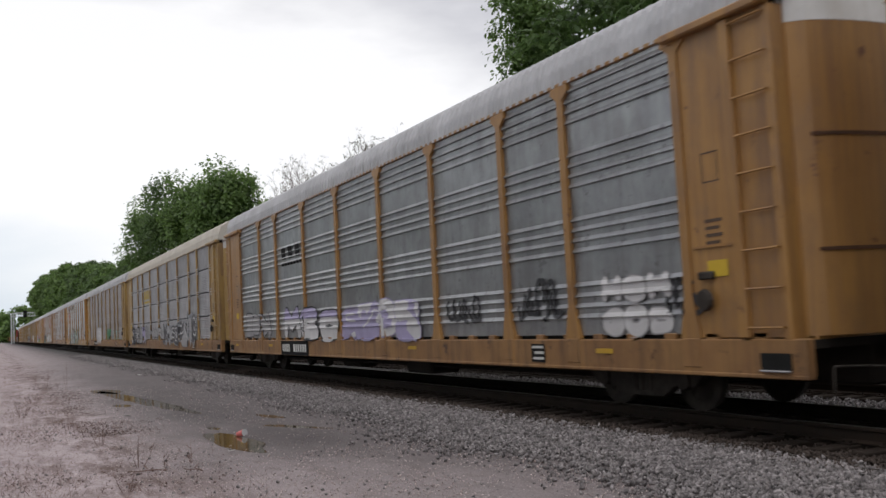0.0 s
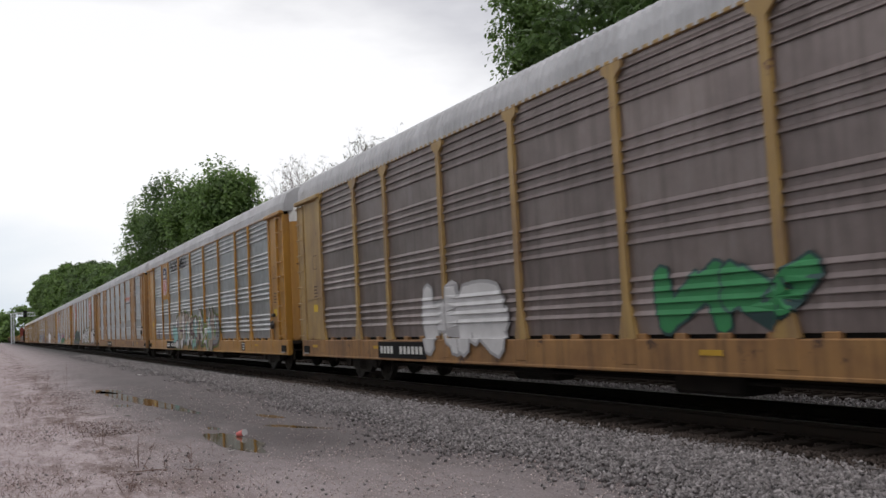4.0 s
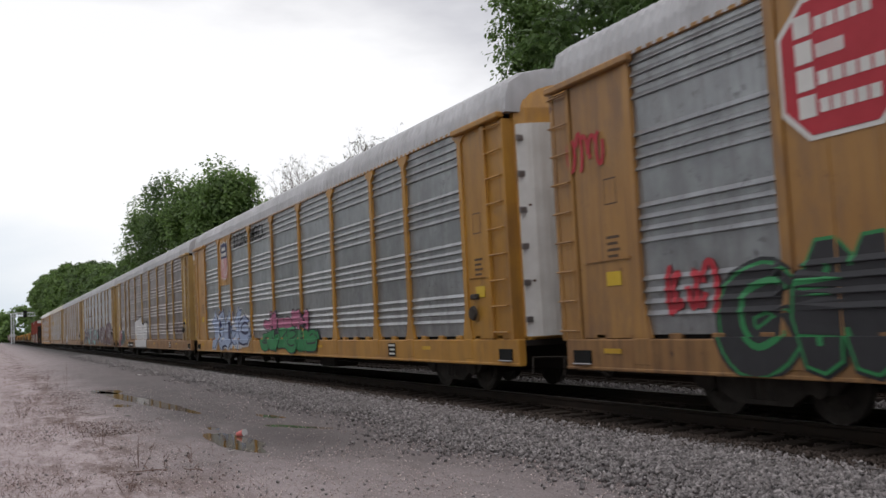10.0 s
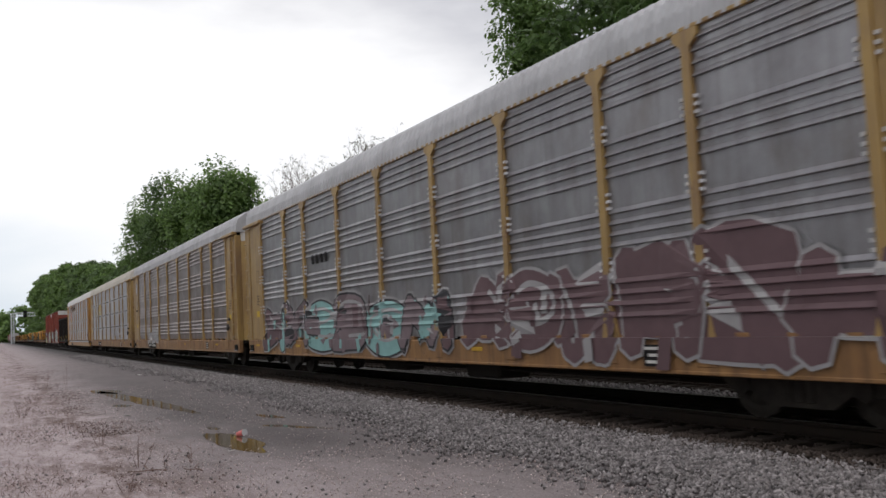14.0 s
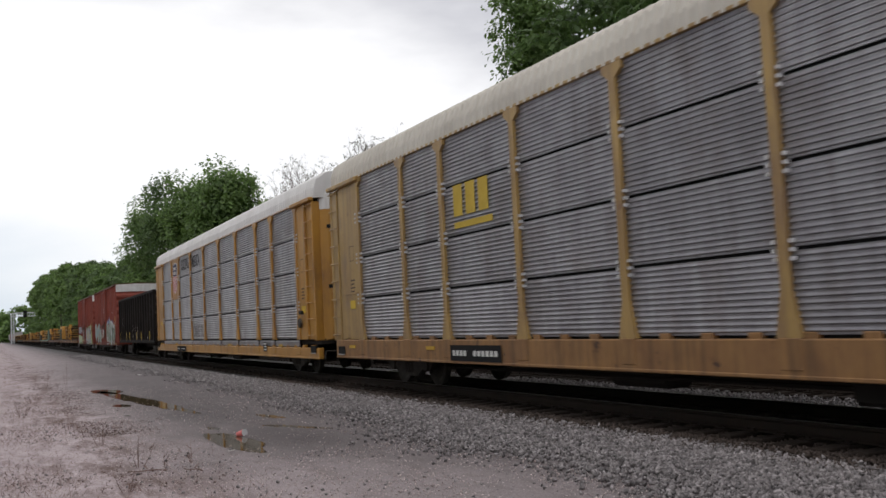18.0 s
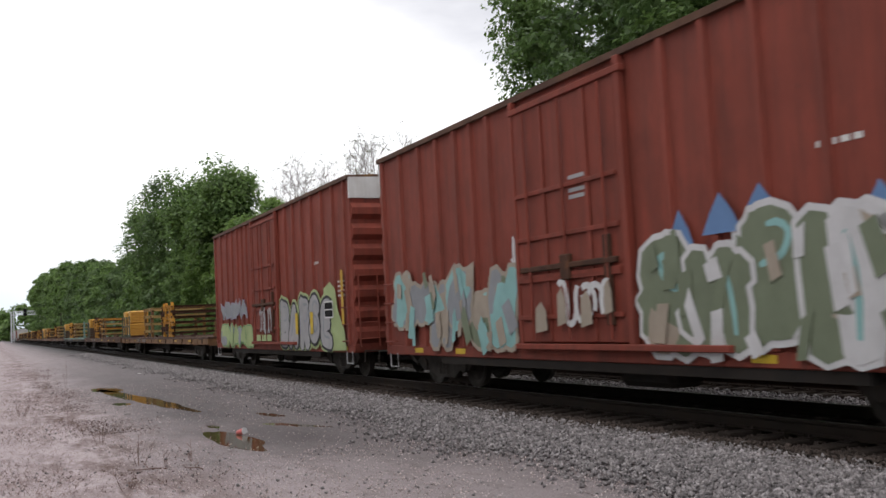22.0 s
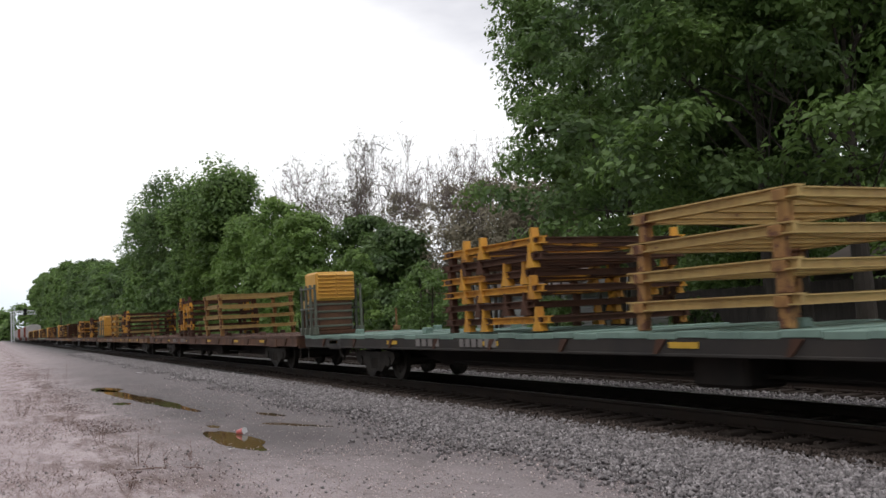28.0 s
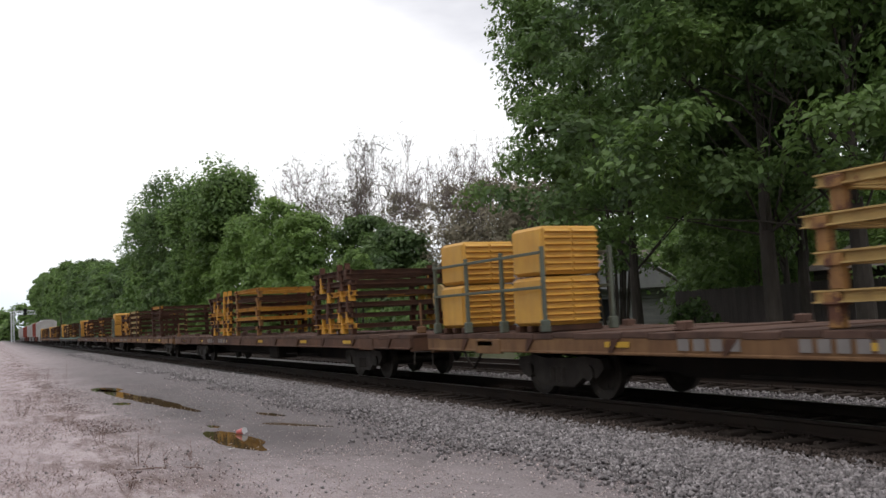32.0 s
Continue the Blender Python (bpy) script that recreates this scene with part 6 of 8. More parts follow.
def crate_stack(start, ys, tall=0.80, base=1.105, levels=(0, 1), reel=True):
    """Louvred yellow boxes, two high on timber bearers, in a green-grey stake rack by the edge of the deck."""
    lo, hi = min(ys) - 0.6, max(ys) + 0.6
    for mid in ys:
        for k in levels:
            bx = holder("louvred_box", pose(TRACK_X - 0.9 + 0.03 * k, start + mid, RAIL + base + 0.10 + k * (tall + 0.03), 0, 0, 1.5 * k), "bright yellow louvred metal box stacked on a flatcar", "metal box", "yellow boxes on the flatcars")
            MOVERS.append((bx, start + mid))
            part("body", shared(("crate", tall), lambda: Shape().box(-0.56, 0.56, -0.45, 0.45, 0, tall, 0.04).mesh("body", M["crate"])), None, bx)
            part("side_plate", shared(("crate_side", tall), lambda: Shape().box(-0.59, -0.55, -0.43, 0.43, 0.04, tall - 0.04, 0.015).mesh("side_plate", M["crate"])), None, bx)
            for r in range(7):
                for h in (-1, 1):
                    part("louvre", shared("louvre", lambda: Shape().prism([(-0.44, 0.0), (-0.52, 0.03), (-0.44, 0.085)], 0, -0.25, 0.25).mesh("louvre", M["crate"])), None, bx, at=pose(h * 0.275, 0, 0.04 + r * (tall - 0.06) / 7))
        pal = holder("timber_bearer", pose(TRACK_X - 0.9, start + mid, RAIL + base), "dark timber bearers under yellow boxes on a flatcar", "timber")
        MOVERS.append((pal, start + mid))
        for i in range(3):
            part("board", shared("pallet", lambda: Shape().box(-0.58, 0.58, -0.07, 0.07, 0, 0.1, 0.01).mesh("board", M["rust"])), None, pal, at=pose(0, -0.38 + 0.38 * i, 0))
        if 0 not in levels:
            bin_ = holder("steel_bin", pose(TRACK_X - 0.9, start + mid, RAIL + base + 0.1), "grey-brown ribbed steel bin under a yellow box", "steel bin")
            MOVERS.append((bin_, start + mid))
            part("body", shared("bin", lambda: Shape().box(-0.5, 0.5, -0.42, 0.42, 0, tall + 0.03, 0.03).mesh("body", M["flat_brown"])), None, bin_)
            for r in range(4):
                part("rib", shared("bin_rib", lambda: Shape().box(-0.52, 0.52, -0.45, 0.45, 0, 0.06, 0.01).mesh("rib", M["rack_green"])), None, bin_, at=pose(0, 0, 0.1 + 0.2 * r))
    rk = holder("stake_rack", pose(TRACK_X, start + (lo + hi) / 2, RAIL + base), "grey-green steel stake rack round yellow boxes", "stake rack")
    MOVERS.append((rk, start + (lo + hi) / 2))
    n = hi - lo
    for x in (-1.53, -0.2):
        for i in range(4):
            part("stake", shared("stake", lambda: Shape().box(-0.032, 0.032, -0.032, 0.032, 0, 1.38, 0.008).box(-0.065, 0.065, -0.065, 0.065, 0, 0.2, 0.015).mesh("stake", M["rack_green"])), None, rk, at=pose(x, -n / 2 + n * i / 3, 0))
        for z in (0.72, 1.28):
            part("rack_rail", shared(("rack_rail", round(n, 2)), lambda: Shape().box(-0.015, 0.015, -n / 2, n / 2, -0.025, 0.025, 0.006).mesh("rack_rail", M["rack_green"])), None, rk, at=pose(x - 0.05, 0, z))
    if not reel:
        return
    rl = holder("cable_reel", pose(TRACK_X - 1.1, start + hi + 0.15, RAIL + base), "small rusty cable reel with a pale hub", "reel")
    MOVERS.append((rl, start + hi + 0.15))
    part("drum", shared("reel_drum", lambda: Shape().lathe([(0.0, -0.3), (0.28, -0.3), (0.28, -0.24), (0.16, -0.23), (0.16, 0.23), (0.28, 0.24), (0.28, 0.3), (0.0, 0.3)], 0, (0, 0.7), 18).mesh("drum", M["frame_pale"])), None, rl)
    part("stand", shared("reel_stand", lambda: Shape().box(-0.36, -0.31, -0.1, 0.1, 0, 0.75, 0.01).box(0.31, 0.36, -0.1, 0.1, 0, 0.75, 0.01).box(-0.36, 0.36, -0.12, 0.12, 0, 0.06, 0.01).mesh("stand", M["rust"])), None, rl)

FLATS = [402.0, 431.2, 460.2, 489.0, 518.0, 547.2, 576.0, 605.0, 634.0, 663.0, 692.0, 721.0]
LOOKS = [("flat_tan", "deck"), ("flat_brown", "deck"), ("flat_black", "mint"), ("flat_brown", "deck"), ("flat_tan", "deck"), ("flat_brown", "deck")]
BOTH, DARK, PALE = ("frame_yellow", "rust", "frame_yellow"), ("rust", "rust", "frame_yellow"), ("frame_pale",)
LABELS = {"flat_tan": "tan flatcar with worn timber deck and rusty gussets", "flat_brown": "rusty brown flatcar with worn timber deck", "flat_black": "black flatcar with a mint green deck"}
for i, (a, b) in enumerate(zip(FLATS, FLATS[1:])):
    mid = (a + b) / 2
    sill, deck = LOOKS[i % 6]
    flatcar(mid, LABELS[sill], sill, deck, i < 6)
    if i in (0, 4):
        crate_stack(mid, (13.3, 11.0) if i == 0 else (13.0, 10.2))
        stack(mid, 1.0, 4.2, 4, 0.41, PALE, False, 11 + i)
        stack(mid, -5.8, -2.1, 6, 0.262, BOTH if i == 0 else DARK, True, 12 + i)
    elif i == 1:
        crate_stack(mid, (10.0,), levels=(1,), reel=False)
        stack(mid, 1.7, 5.6, 5, 0.31, BOTH, True, 21)
        stack(mid, -3.7, -0.4, 4, 0.39, PALE + ("frame_yellow",), False, 22)
    elif i == 2:
        crate_stack(mid, (13.7,), levels=(1,))
        stack(mid, 1.5, 5.1, 6, 0.26, BOTH, True, 24)
        stack(mid, -3.8, -0.8, 4, 0.40, PALE, False, 25)
        end_rack = holder("stake_rack", pose(TRACK_X, mid - 13.0, RAIL + 1.105), "mint green steel stake frame at the end of a flatcar", "stake rack")
        MOVERS.append((end_rack, mid - 13.0))
        for side in (-1, 1):
            part("stake", Shape().box(-0.08, 0.08, -0.08, 0.08, 0, 1.6, 0.015).box(-0.12, 0.12, -0.12, 0.12, 0, 0.25, 0.02), M["mint"], end_rack, at=pose(side * 1.4, 0, 0))
        for z in (0.8, 1.45):
            part("rack_rail", Shape().box(-1.4, 1.4, -0.03, 0.03, -0.04, 0.04, 0.01), M["mint"], end_rack, at=pose(0, 0, z))
    elif i == 3:
        stack(mid, 1.9, 5.3, 6, 0.27, DARK, True, 31)
        stack(mid, -3.9, -0.8, 4, 0.41, PALE, False, 33)
    else:
        stack(mid, 2.5, 6.2, 5, 0.30, BOTH, True, 40 + i, simple=i > 5)
        stack(mid, -1.6, 1.8, 5, 0.32, BOTH if i % 2 else PALE, False, 50 + i, simple=i > 5)
        stack(mid, -10.6, -7.4, 6, 0.27, DARK, True, 60 + i, simple=i > 5)
        if i != 5:
            crate_stack(mid, (11.0,), reel=False)


# ---- covered hoppers at the tail ----
def hopper(start, coat):
    car = holder("covered_hopper", pose(TRACK_X, start, RAIL), "%s covered hopper car with ribbed sides" % ("pale grey" if coat == "hopper" else "reddish brown"), "hopper car", "hopper cars at the tail")
    MOVERS.append((car, start))
    h = M[coat]
    part("body", shared(("hop_body", coat), lambda: Shape().prism([(-1.5, 1.5), (-1.55, 2.2), (-1.5, 4.2), (-0.8, 4.6), (0.8, 4.6), (1.5, 4.2), (1.55, 2.2), (1.5, 1.5)], 1, -7.6, 7.6).mesh("body", h)), None, car)
    for y in (-4.6, 0, 4.6):
        part("chute", shared(("hop_chute", coat), lambda: Shape().prism([(-2.0, 1.5), (2.0, 1.5), (0.5, 0.45), (-0.5, 0.45)], 0, -1.2, 1.2).mesh("chute", h)), None, car, at=pose(0, y, 0))
    for k in range(9):
        for side in (-1, 1):
            part("rib", shared(("hop_rib", side, coat), lambda: Shape().box(*sorted((side * 1.5, side * 1.6)), -0.06, 0.06, 1.4, 4.25, 0.01).mesh("rib", h)), None, car, at=pose(0, -7.2 + 1.8 * k, 0))
    part("walkway", shared("hop_walk", lambda: Shape().box(-0.4, 0.4, -7.6, 7.6, 4.68, 4.74).box(-0.3, 0.3, -7.4, 7.4, 4.58, 4.7).mesh("walkway", M["dark"])), None, car)
    part("centre_sill", shared("hop_sill", lambda: Shape().box(-0.3, 0.3, -8.3, 8.3, 0.75, 1.05).box(-1.3, 1.3, -8.4, -8.2, 0.7, 1.1).box(-1.3, 1.3, 8.2, 8.4, 0.7, 1.1).mesh("centre_sill", M["dark"])), None, car)
    for end in (-1, 1):
        truck(car, end * 6.4, start)
    return car


for k in range(9):
    hopper(721.0 + 9.0 + 18.2 * k, "boxcar" if k in (1, 4, 5) else "hopper")

# ---- ground and tracks ----
FAR = 900.0


def height(x, y):
    """The lie of the land: dirt track, ballast bed, grass beyond."""
    pts = [(-900, -0.4), (-6, 0.05), (1.0, 0.02), (4.6, 0.0), (5.3, 0.02), (7.4, 0.06), (7.9, 0.07), (8.15, 0.045), (15.4, 0.06), (16.6, -0.25), (20, -0.1), (26, 0.1), (60, 0.5), (900, 1.0)]
    for (a, p), (b, q) in zip(pts, pts[1:]):
        if x <= b:
            return p + (q - p) * (x - a) / (b - a)
    return pts[-1][1]


POOL_Z = -0.012


def pooled(x, y, z):
    """The ground's height, let down into flat-floored hollows where rain stands."""
    for (px, py), rx, ry, turn in POOLS:
        t = radians(turn)
        u = ((x - px) * math.cos(t) + (y - py) * math.sin(t)) / rx
        w = (-(x - px) * math.sin(t) + (y - py) * math.cos(t)) / ry
        k = math.sqrt(u * u + w * w) * (1 + 0.25 * noise.noise((x * 2.3, y * 1.1, 9)))
        if k < 1.9:
            f = min(1.0, max(0.0, (1.9 - k) / 0.9))
            z = z * (1 - f) + (POOL_Z - 0.03 * min(1, f * f)) * f
    return z


POOLS = [((3.38, 14.8), 0.26, 1.3, 2), ((3.45, 26.0), 0.26, 4.8, 5.0), ((2.85, 24.3), 0.2, 0.55, 0), ((3.15, 31.0), 0.34, 1.2, 4), ((4.75, 15.9), 0.16, 0.85, 25), ((4.95, 18.2), 0.13, 0.6, 10), ((3.55, 17.0), 0.08, 0.35, 0)]


def in_pool(x, y):
    hit = np.zeros(len(x), bool)
    for (px, py), rx, ry, turn in POOLS:
        t = radians(turn)
        u = ((x - px) * math.cos(t) + (y - py) * math.sin(t)) / rx
        w = (-(x - px) * math.sin(t) + (y - py) * math.cos(t)) / ry
        hit |= u * u + w * w < 1.25
    return hit


def ground_sheet():
    xs = sorted(set([-900, -300, -100, -40, -20, -10, -6, -4, -2.5] + [round(-1.5 + 0.18 * k, 3) for k in range(52)] + [round(2.5 + 0.07 * k, 3) for k in range(37)] + [8.05, 8.6, 9.5, 11, 12, 13, 14, 15, 15.4, 16, 16.6, 17.5, 19, 20, 22, 24, 26, 30, 36, 44, 60, 90, 150, 300, 900]))
    ys = sorted(set([-300, -100, -40, -15, -5, 0, 2] + [round(3.0 + 0.2 * k, 3) for k in range(150)] + [33 + 1.0 * k for k in range(30)] + [66, 70, 75, 80, 90, 100, 115, 130, 150, 180, 220, 280, 350, 500, 900, 2000, 4000]))
    v = np.zeros((len(ys), len(xs), 3))
    for j, y in enumerate(ys):
        for i, x in enumerate(xs):
            z = height(x, y)
            if -3 < x < 8.1 and 2 < y < 70:
                z += 0.035 * noise.noise((x * 0.7, y * 0.35, 0)) * (1 if x < 5 else 0.4) + 0.012 * noise.noise((x * 3, y * 3, 4))
                z = pooled(x, y, z)
            if x < 0.6 and 2 < y < 90:
                z += 0.10 * min(1.0, (0.6 - x) / 2.5)
            v[j, i] = (x, y, z)
    n, m = len(xs), len(ys)
    a = (np.arange(m - 1)[:, None] * n + np.arange(n - 1)[None, :]).ravel()
    f = np.stack([a, a + 1, a + n + 1, a + n], 1)
    return array_mesh("ground", v.reshape(-1, 3), f, ground_material())


def ground_material():
    """Pale dirt track, grey ballast bed, painted shade under the train, grass beyond the line, by the place across the
    track.
    """
    m = bpy.data.materials.new("ground")
    m.use_nodes = True
    n, l = m.node_tree.nodes, m.node_tree.links
    b = n["Principled BSDF"]
    tc = n.new("ShaderNodeTexCoord")
    sep = n.new("ShaderNodeSeparateXYZ")
    l.new(tc.outputs["Object"], sep.inputs[0])

    def noisy(scale, detail=6, rough=0.6, stretch=(1, 1, 1)):
        k = n.new("ShaderNodeMapping")
        k.inputs["Scale"].default_value = [scale * s for s in stretch]
        t = n.new("ShaderNodeTexNoise")
        t.inputs["Scale"].default_value, t.inputs["Detail"].default_value, t.inputs["Roughness"].default_value = 1, detail, rough
        l.new(tc.outputs["Object"], k.inputs[0])
        l.new(k.outputs[0], t.inputs["Vector"])
        return t.outputs["Fac"]

    def ramp(v, a, z):
        r = n.new("ShaderNodeMapRange")
        r.inputs["From Min"].default_value, r.inputs["From Max"].default_value = a, z
        l.new(v, r.inputs["Value"])
        return r.outputs["Result"]

    def mix(f, a, z):
        x = n.new("ShaderNodeMix")
        x.data_type = "RGBA"
        for s, v in ((x.inputs[0], f), (x.inputs[6], a), (x.inputs[7], z)):
            if isinstance(v, tuple):
                s.default_value = (*v, 1)
            else:
                l.new(v, s)
        return x.outputs[2]

    def plus(a, b, k):
        x = n.new("ShaderNodeMath")
        x.operation = "MULTIPLY_ADD"
        l.new(b, x.inputs[0])
        x.inputs[1].default_value = k
        l.new(a, x.inputs[2])
        return x.outputs[0]

    def times(v, k):
        x = n.new("ShaderNodeMath")
        x.operation = "MULTIPLY"
        l.new(v, x.inputs[0])
        x.inputs[1].default_value = k
        return x.outputs[0]

    wob = noisy(0.45, 7, 0.65)
    across = plus(sep.outputs["X"], wob, 2.2)
    grit = noisy(38, 4, 0.7)
    dirt = mix(ramp(noisy(0.8, 7, 0.65, (1, 0.35, 1)), 0.35, 0.65), (0.43, 0.352, 0.365), (0.29, 0.232, 0.238))
    dirt = mix(ramp(grit, 0.35, 0.7), dirt, (0.52, 0.445, 0.455))
    dirt = mix(ramp(noisy(1.6, 8, 0.7, (1, 0.4, 1)), 0.53, 0.68), dirt, (0.20, 0.145, 0.135))
    gravelly = mix(ramp(noisy(55, 3, 0.7), 0.38, 0.66), (0.135, 0.112, 0.112), (0.31, 0.272, 0.276))
    dirt = mix(times(ramp(plus(sep.outputs["X"], wob, 3.0), 2.6, 5.6), 0.8), dirt, gravelly)
    wet = n.new("ShaderNodeMath")
    wet.operation = "MULTIPLY"
    l.new(ramp(across, 2.6, 4.6), wet.inputs[0])
    l.new(ramp(across, 7.6, 5.6), wet.inputs[1])
    along = plus(sep.outputs["Y"], wob, 4.0)
    reach = n.new("ShaderNodeMath")
    reach.operation = "MULTIPLY"
    l.new(ramp(along, 11.5, 15.5), reach.inputs[0])
    l.new(ramp(along, 75.0, 30.0), reach.inputs[1])
    soaked = n.new("ShaderNodeMath")
    soaked.operation = "MULTIPLY"
    l.new(wet.outputs[0], soaked.inputs[0])
    l.new(reach.outputs[0], soaked.inputs[1])
    wet = soaked
    damp = mix(ramp(noisy(1.1, 6, 0.6, (1, 0.3, 1)), 0.3, 0.7), (0.055, 0.045, 0.046), (0.125, 0.104, 0.104))
    shred = n.new("ShaderNodeMath")
    shred.operation = "MULTIPLY"
    verge = n.new("ShaderNodeMath")
    verge.operation = "MULTIPLY"
    lane = plus(sep.outputs["X"], noisy(0.22, 3), 1.6)
    l.new(ramp(lane, 0.9, 1.9), verge.inputs[0])
    l.new(ramp(lane, 3.6, 2.3), verge.inputs[1])
    l.new(verge.outputs[0], shred.inputs[0])
    l.new(ramp(noisy(1.5, 8, 0.72, (1, 0.28, 1)), 0.45, 0.60), shred.inputs[1])
    dirt = mix(shred.outputs[0], dirt, (0.125, 0.080, 0.070))
    col = mix(wet.outputs[0], dirt, damp)
    col = mix(ramp(noisy(4.5, 7, 0.72, (1, 0.5, 1)), 0.50, 0.92), col, (0.09, 0.065, 0.06))
    col = mix(ramp(noisy(14, 5, 0.7), 0.60, 0.95), col, (0.55, 0.47, 0.47))
    vor = n.new("ShaderNodeTexVoronoi")
    vor.inputs["Scale"].default_value = 24
    l.new(tc.outputs["Object"], vor.inputs["Vector"])
    rgb = n.new("ShaderNodeSeparateColor")
    l.new(vor.outputs["Color"], rgb.inputs[0])
    bed = mix(rgb.outputs[0], (0.05, 0.045, 0.045), (0.17, 0.155, 0.156))
    bed = mix(ramp(vor.outputs["Distance"], 0.35, 0.65), bed, (0.03, 0.027, 0.027))
    col = mix(ramp(across, 5.3, 8.0), col, bed)
    # oil stain plus the shade beneath the train, painted near-black, near track only
    oil_and_shade = mix(ramp(noisy(2.0, 5), 0.3, 0.7), (0.012, 0.010, 0.009), (0.03, 0.026, 0.023))
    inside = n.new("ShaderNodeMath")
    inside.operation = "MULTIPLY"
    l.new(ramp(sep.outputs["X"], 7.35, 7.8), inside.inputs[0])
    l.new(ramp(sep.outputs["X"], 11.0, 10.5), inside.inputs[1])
    col = mix(inside.outputs[0], col, oil_and_shade)
    grass = mix(ramp(noisy(0.9, 7, 0.7), 0.35, 0.65), (0.055, 0.07, 0.026), (0.10, 0.095, 0.05))
    col = mix(ramp(across, 16.2, 17.2), col, grass)
    col = mix(ramp(across, 0.4, -1.6), col, mix(ramp(noisy(2.2, 6), 0.35, 0.65), (0.20, 0.145, 0.13), (0.38, 0.295, 0.295)))
    l.new(col, b.inputs["Base Color"])
    r = plus(ramp(grit, -1.4, 1.6), wet.outputs[0], -0.18)
    r2 = n.new("ShaderNodeMath")
    r2.operation = "ADD"
    l.new(r, r2.inputs[0])
    r2.inputs[1].default_value = 0.25
    l.new(r2.outputs[0], b.inputs["Roughness"])
    bp = n.new("ShaderNodeBump")
    bp.inputs["Strength"].default_value, bp.inputs["Distance"].default_value = 0.7, 0.02
    l.new(plus(grit, vor.outputs["Distance"], -0.6), bp.inputs["Height"])
    l.new(bp.outputs["Normal"], b.inputs["Normal"])
    return m


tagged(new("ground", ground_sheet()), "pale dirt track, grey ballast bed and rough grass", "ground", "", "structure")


def water_material():
    m = bpy.data.materials.new("puddle_water")
    m.use_nodes = True
    b = m.node_tree.nodes["Principled BSDF"]
    b.inputs["Base Color"].default_value = (0.075, 0.055, 0.025, 1)
    b.inputs["Roughness"].default_value = 0.04
    b.inputs["IOR"].default_value = 1.33
    return m


WATER = water_material()
for (px, py), rx, ry, turn in POOLS:
    pts = []
    for k in range(26):
        t = 2 * math.pi * k / 26
        wob = 1 + 0.28 * noise.noise((px + math.cos(t) * 1.7, py + math.sin(t) * 1.7, 7)) + 0.1 * math.sin(5 * t + px)
        pts.append((rx * math.cos(t) * wob * 1.25, ry * math.sin(t) * wob * 1.2))
    s = Shape().prism(pts, 2, -0.03, 0.0)
    z = POOL_Z - 0.012
    solid("puddle", s, WATER, "shallow brown rain puddle on the dirt track", "puddle", "structure", at=pose(px, py, z, 0, 0, turn))

# rails, plates and ties of two tracks
RAIL_OUT = [(-0.07, 0.0), (0.07, 0.0), (0.07, 0.012), (0.012, 0.035), (0.009, 0.13), (0.036, 0.145), (0.036, 0.172), (0.026, 0.18), (-0.026, 0.18), (-0.036, 0.172), (-0.036, 0.145), (-0.009, 0.13), (-0.012, 0.035), (-0.07, 0.012)]
for tx, word in ((TRACK_X, "near"), (TRACK2_X, "far")):
    tr = holder("railway_track", pose(tx, 0, RAIL), "steel railway track on dark timber ties in ballast", "railway track", "", "structure")
    for side in (-1, 1):
        r = part("rail", Shape().prism(RAIL_OUT, 1, -30, FAR), M["rail"], tr, "dark brown steel rail", at=pose(side * 0.753, 0, -0.185))
        part("rail_head", Shape().box(-0.027, 0.027, -30, FAR, 0.1805, 0.1845), M["bright"], r, "polished running surface")
    tie = Shape().box(-1.3, 1.3, -0.115, 0.115, -0.16, 0.0, 0.012).mesh("tie", M["tie"])
    plates = Shape()
    for side in (-1, 1):
        plates.box(side * 0.753 - 0.16, side * 0.753 + 0.16, -0.09, 0.09, 0.0, 0.018)
        for a, b in ((-0.1, -0.05), (-0.1, 0.05), (0.1, -0.05), (0.1, 0.05)):
            plates.box(side * 0.753 + a - 0.012, side * 0.753 + a + 0.012, b - 0.012, b + 0.012, 0.018, 0.045)
    plates = plates.mesh("tie_plate", M["rail"])
    rng = random.Random(5)
    near_ties = 130 if tx == TRACK_X else 60
    for k in range(near_ties):
        y = 2.0 + 0.5 * k if tx == TRACK_X else 6.0 + 0.5 * k
        t = part("tie", tie, None, tr, at=pose(rng.uniform(-0.06, 0.06), y + rng.uniform(-0.03, 0.03), -0.186 + rng.uniform(-0.012, 0.004), 0, 0, rng.uniform(-1.2, 1.2)))
        part("tie_plate", plates, None, t)
    s = Shape()
    for k in range(int((420 - y) / 0.5)):
        yy = y + 0.5 * (k + 1)
        s.box(-1.3, 1.3, yy - 0.115, yy + 0.115, -0.33, -0.19)
    tagged(part("far_ties", s, M["tie"], tr), kind="stuff")


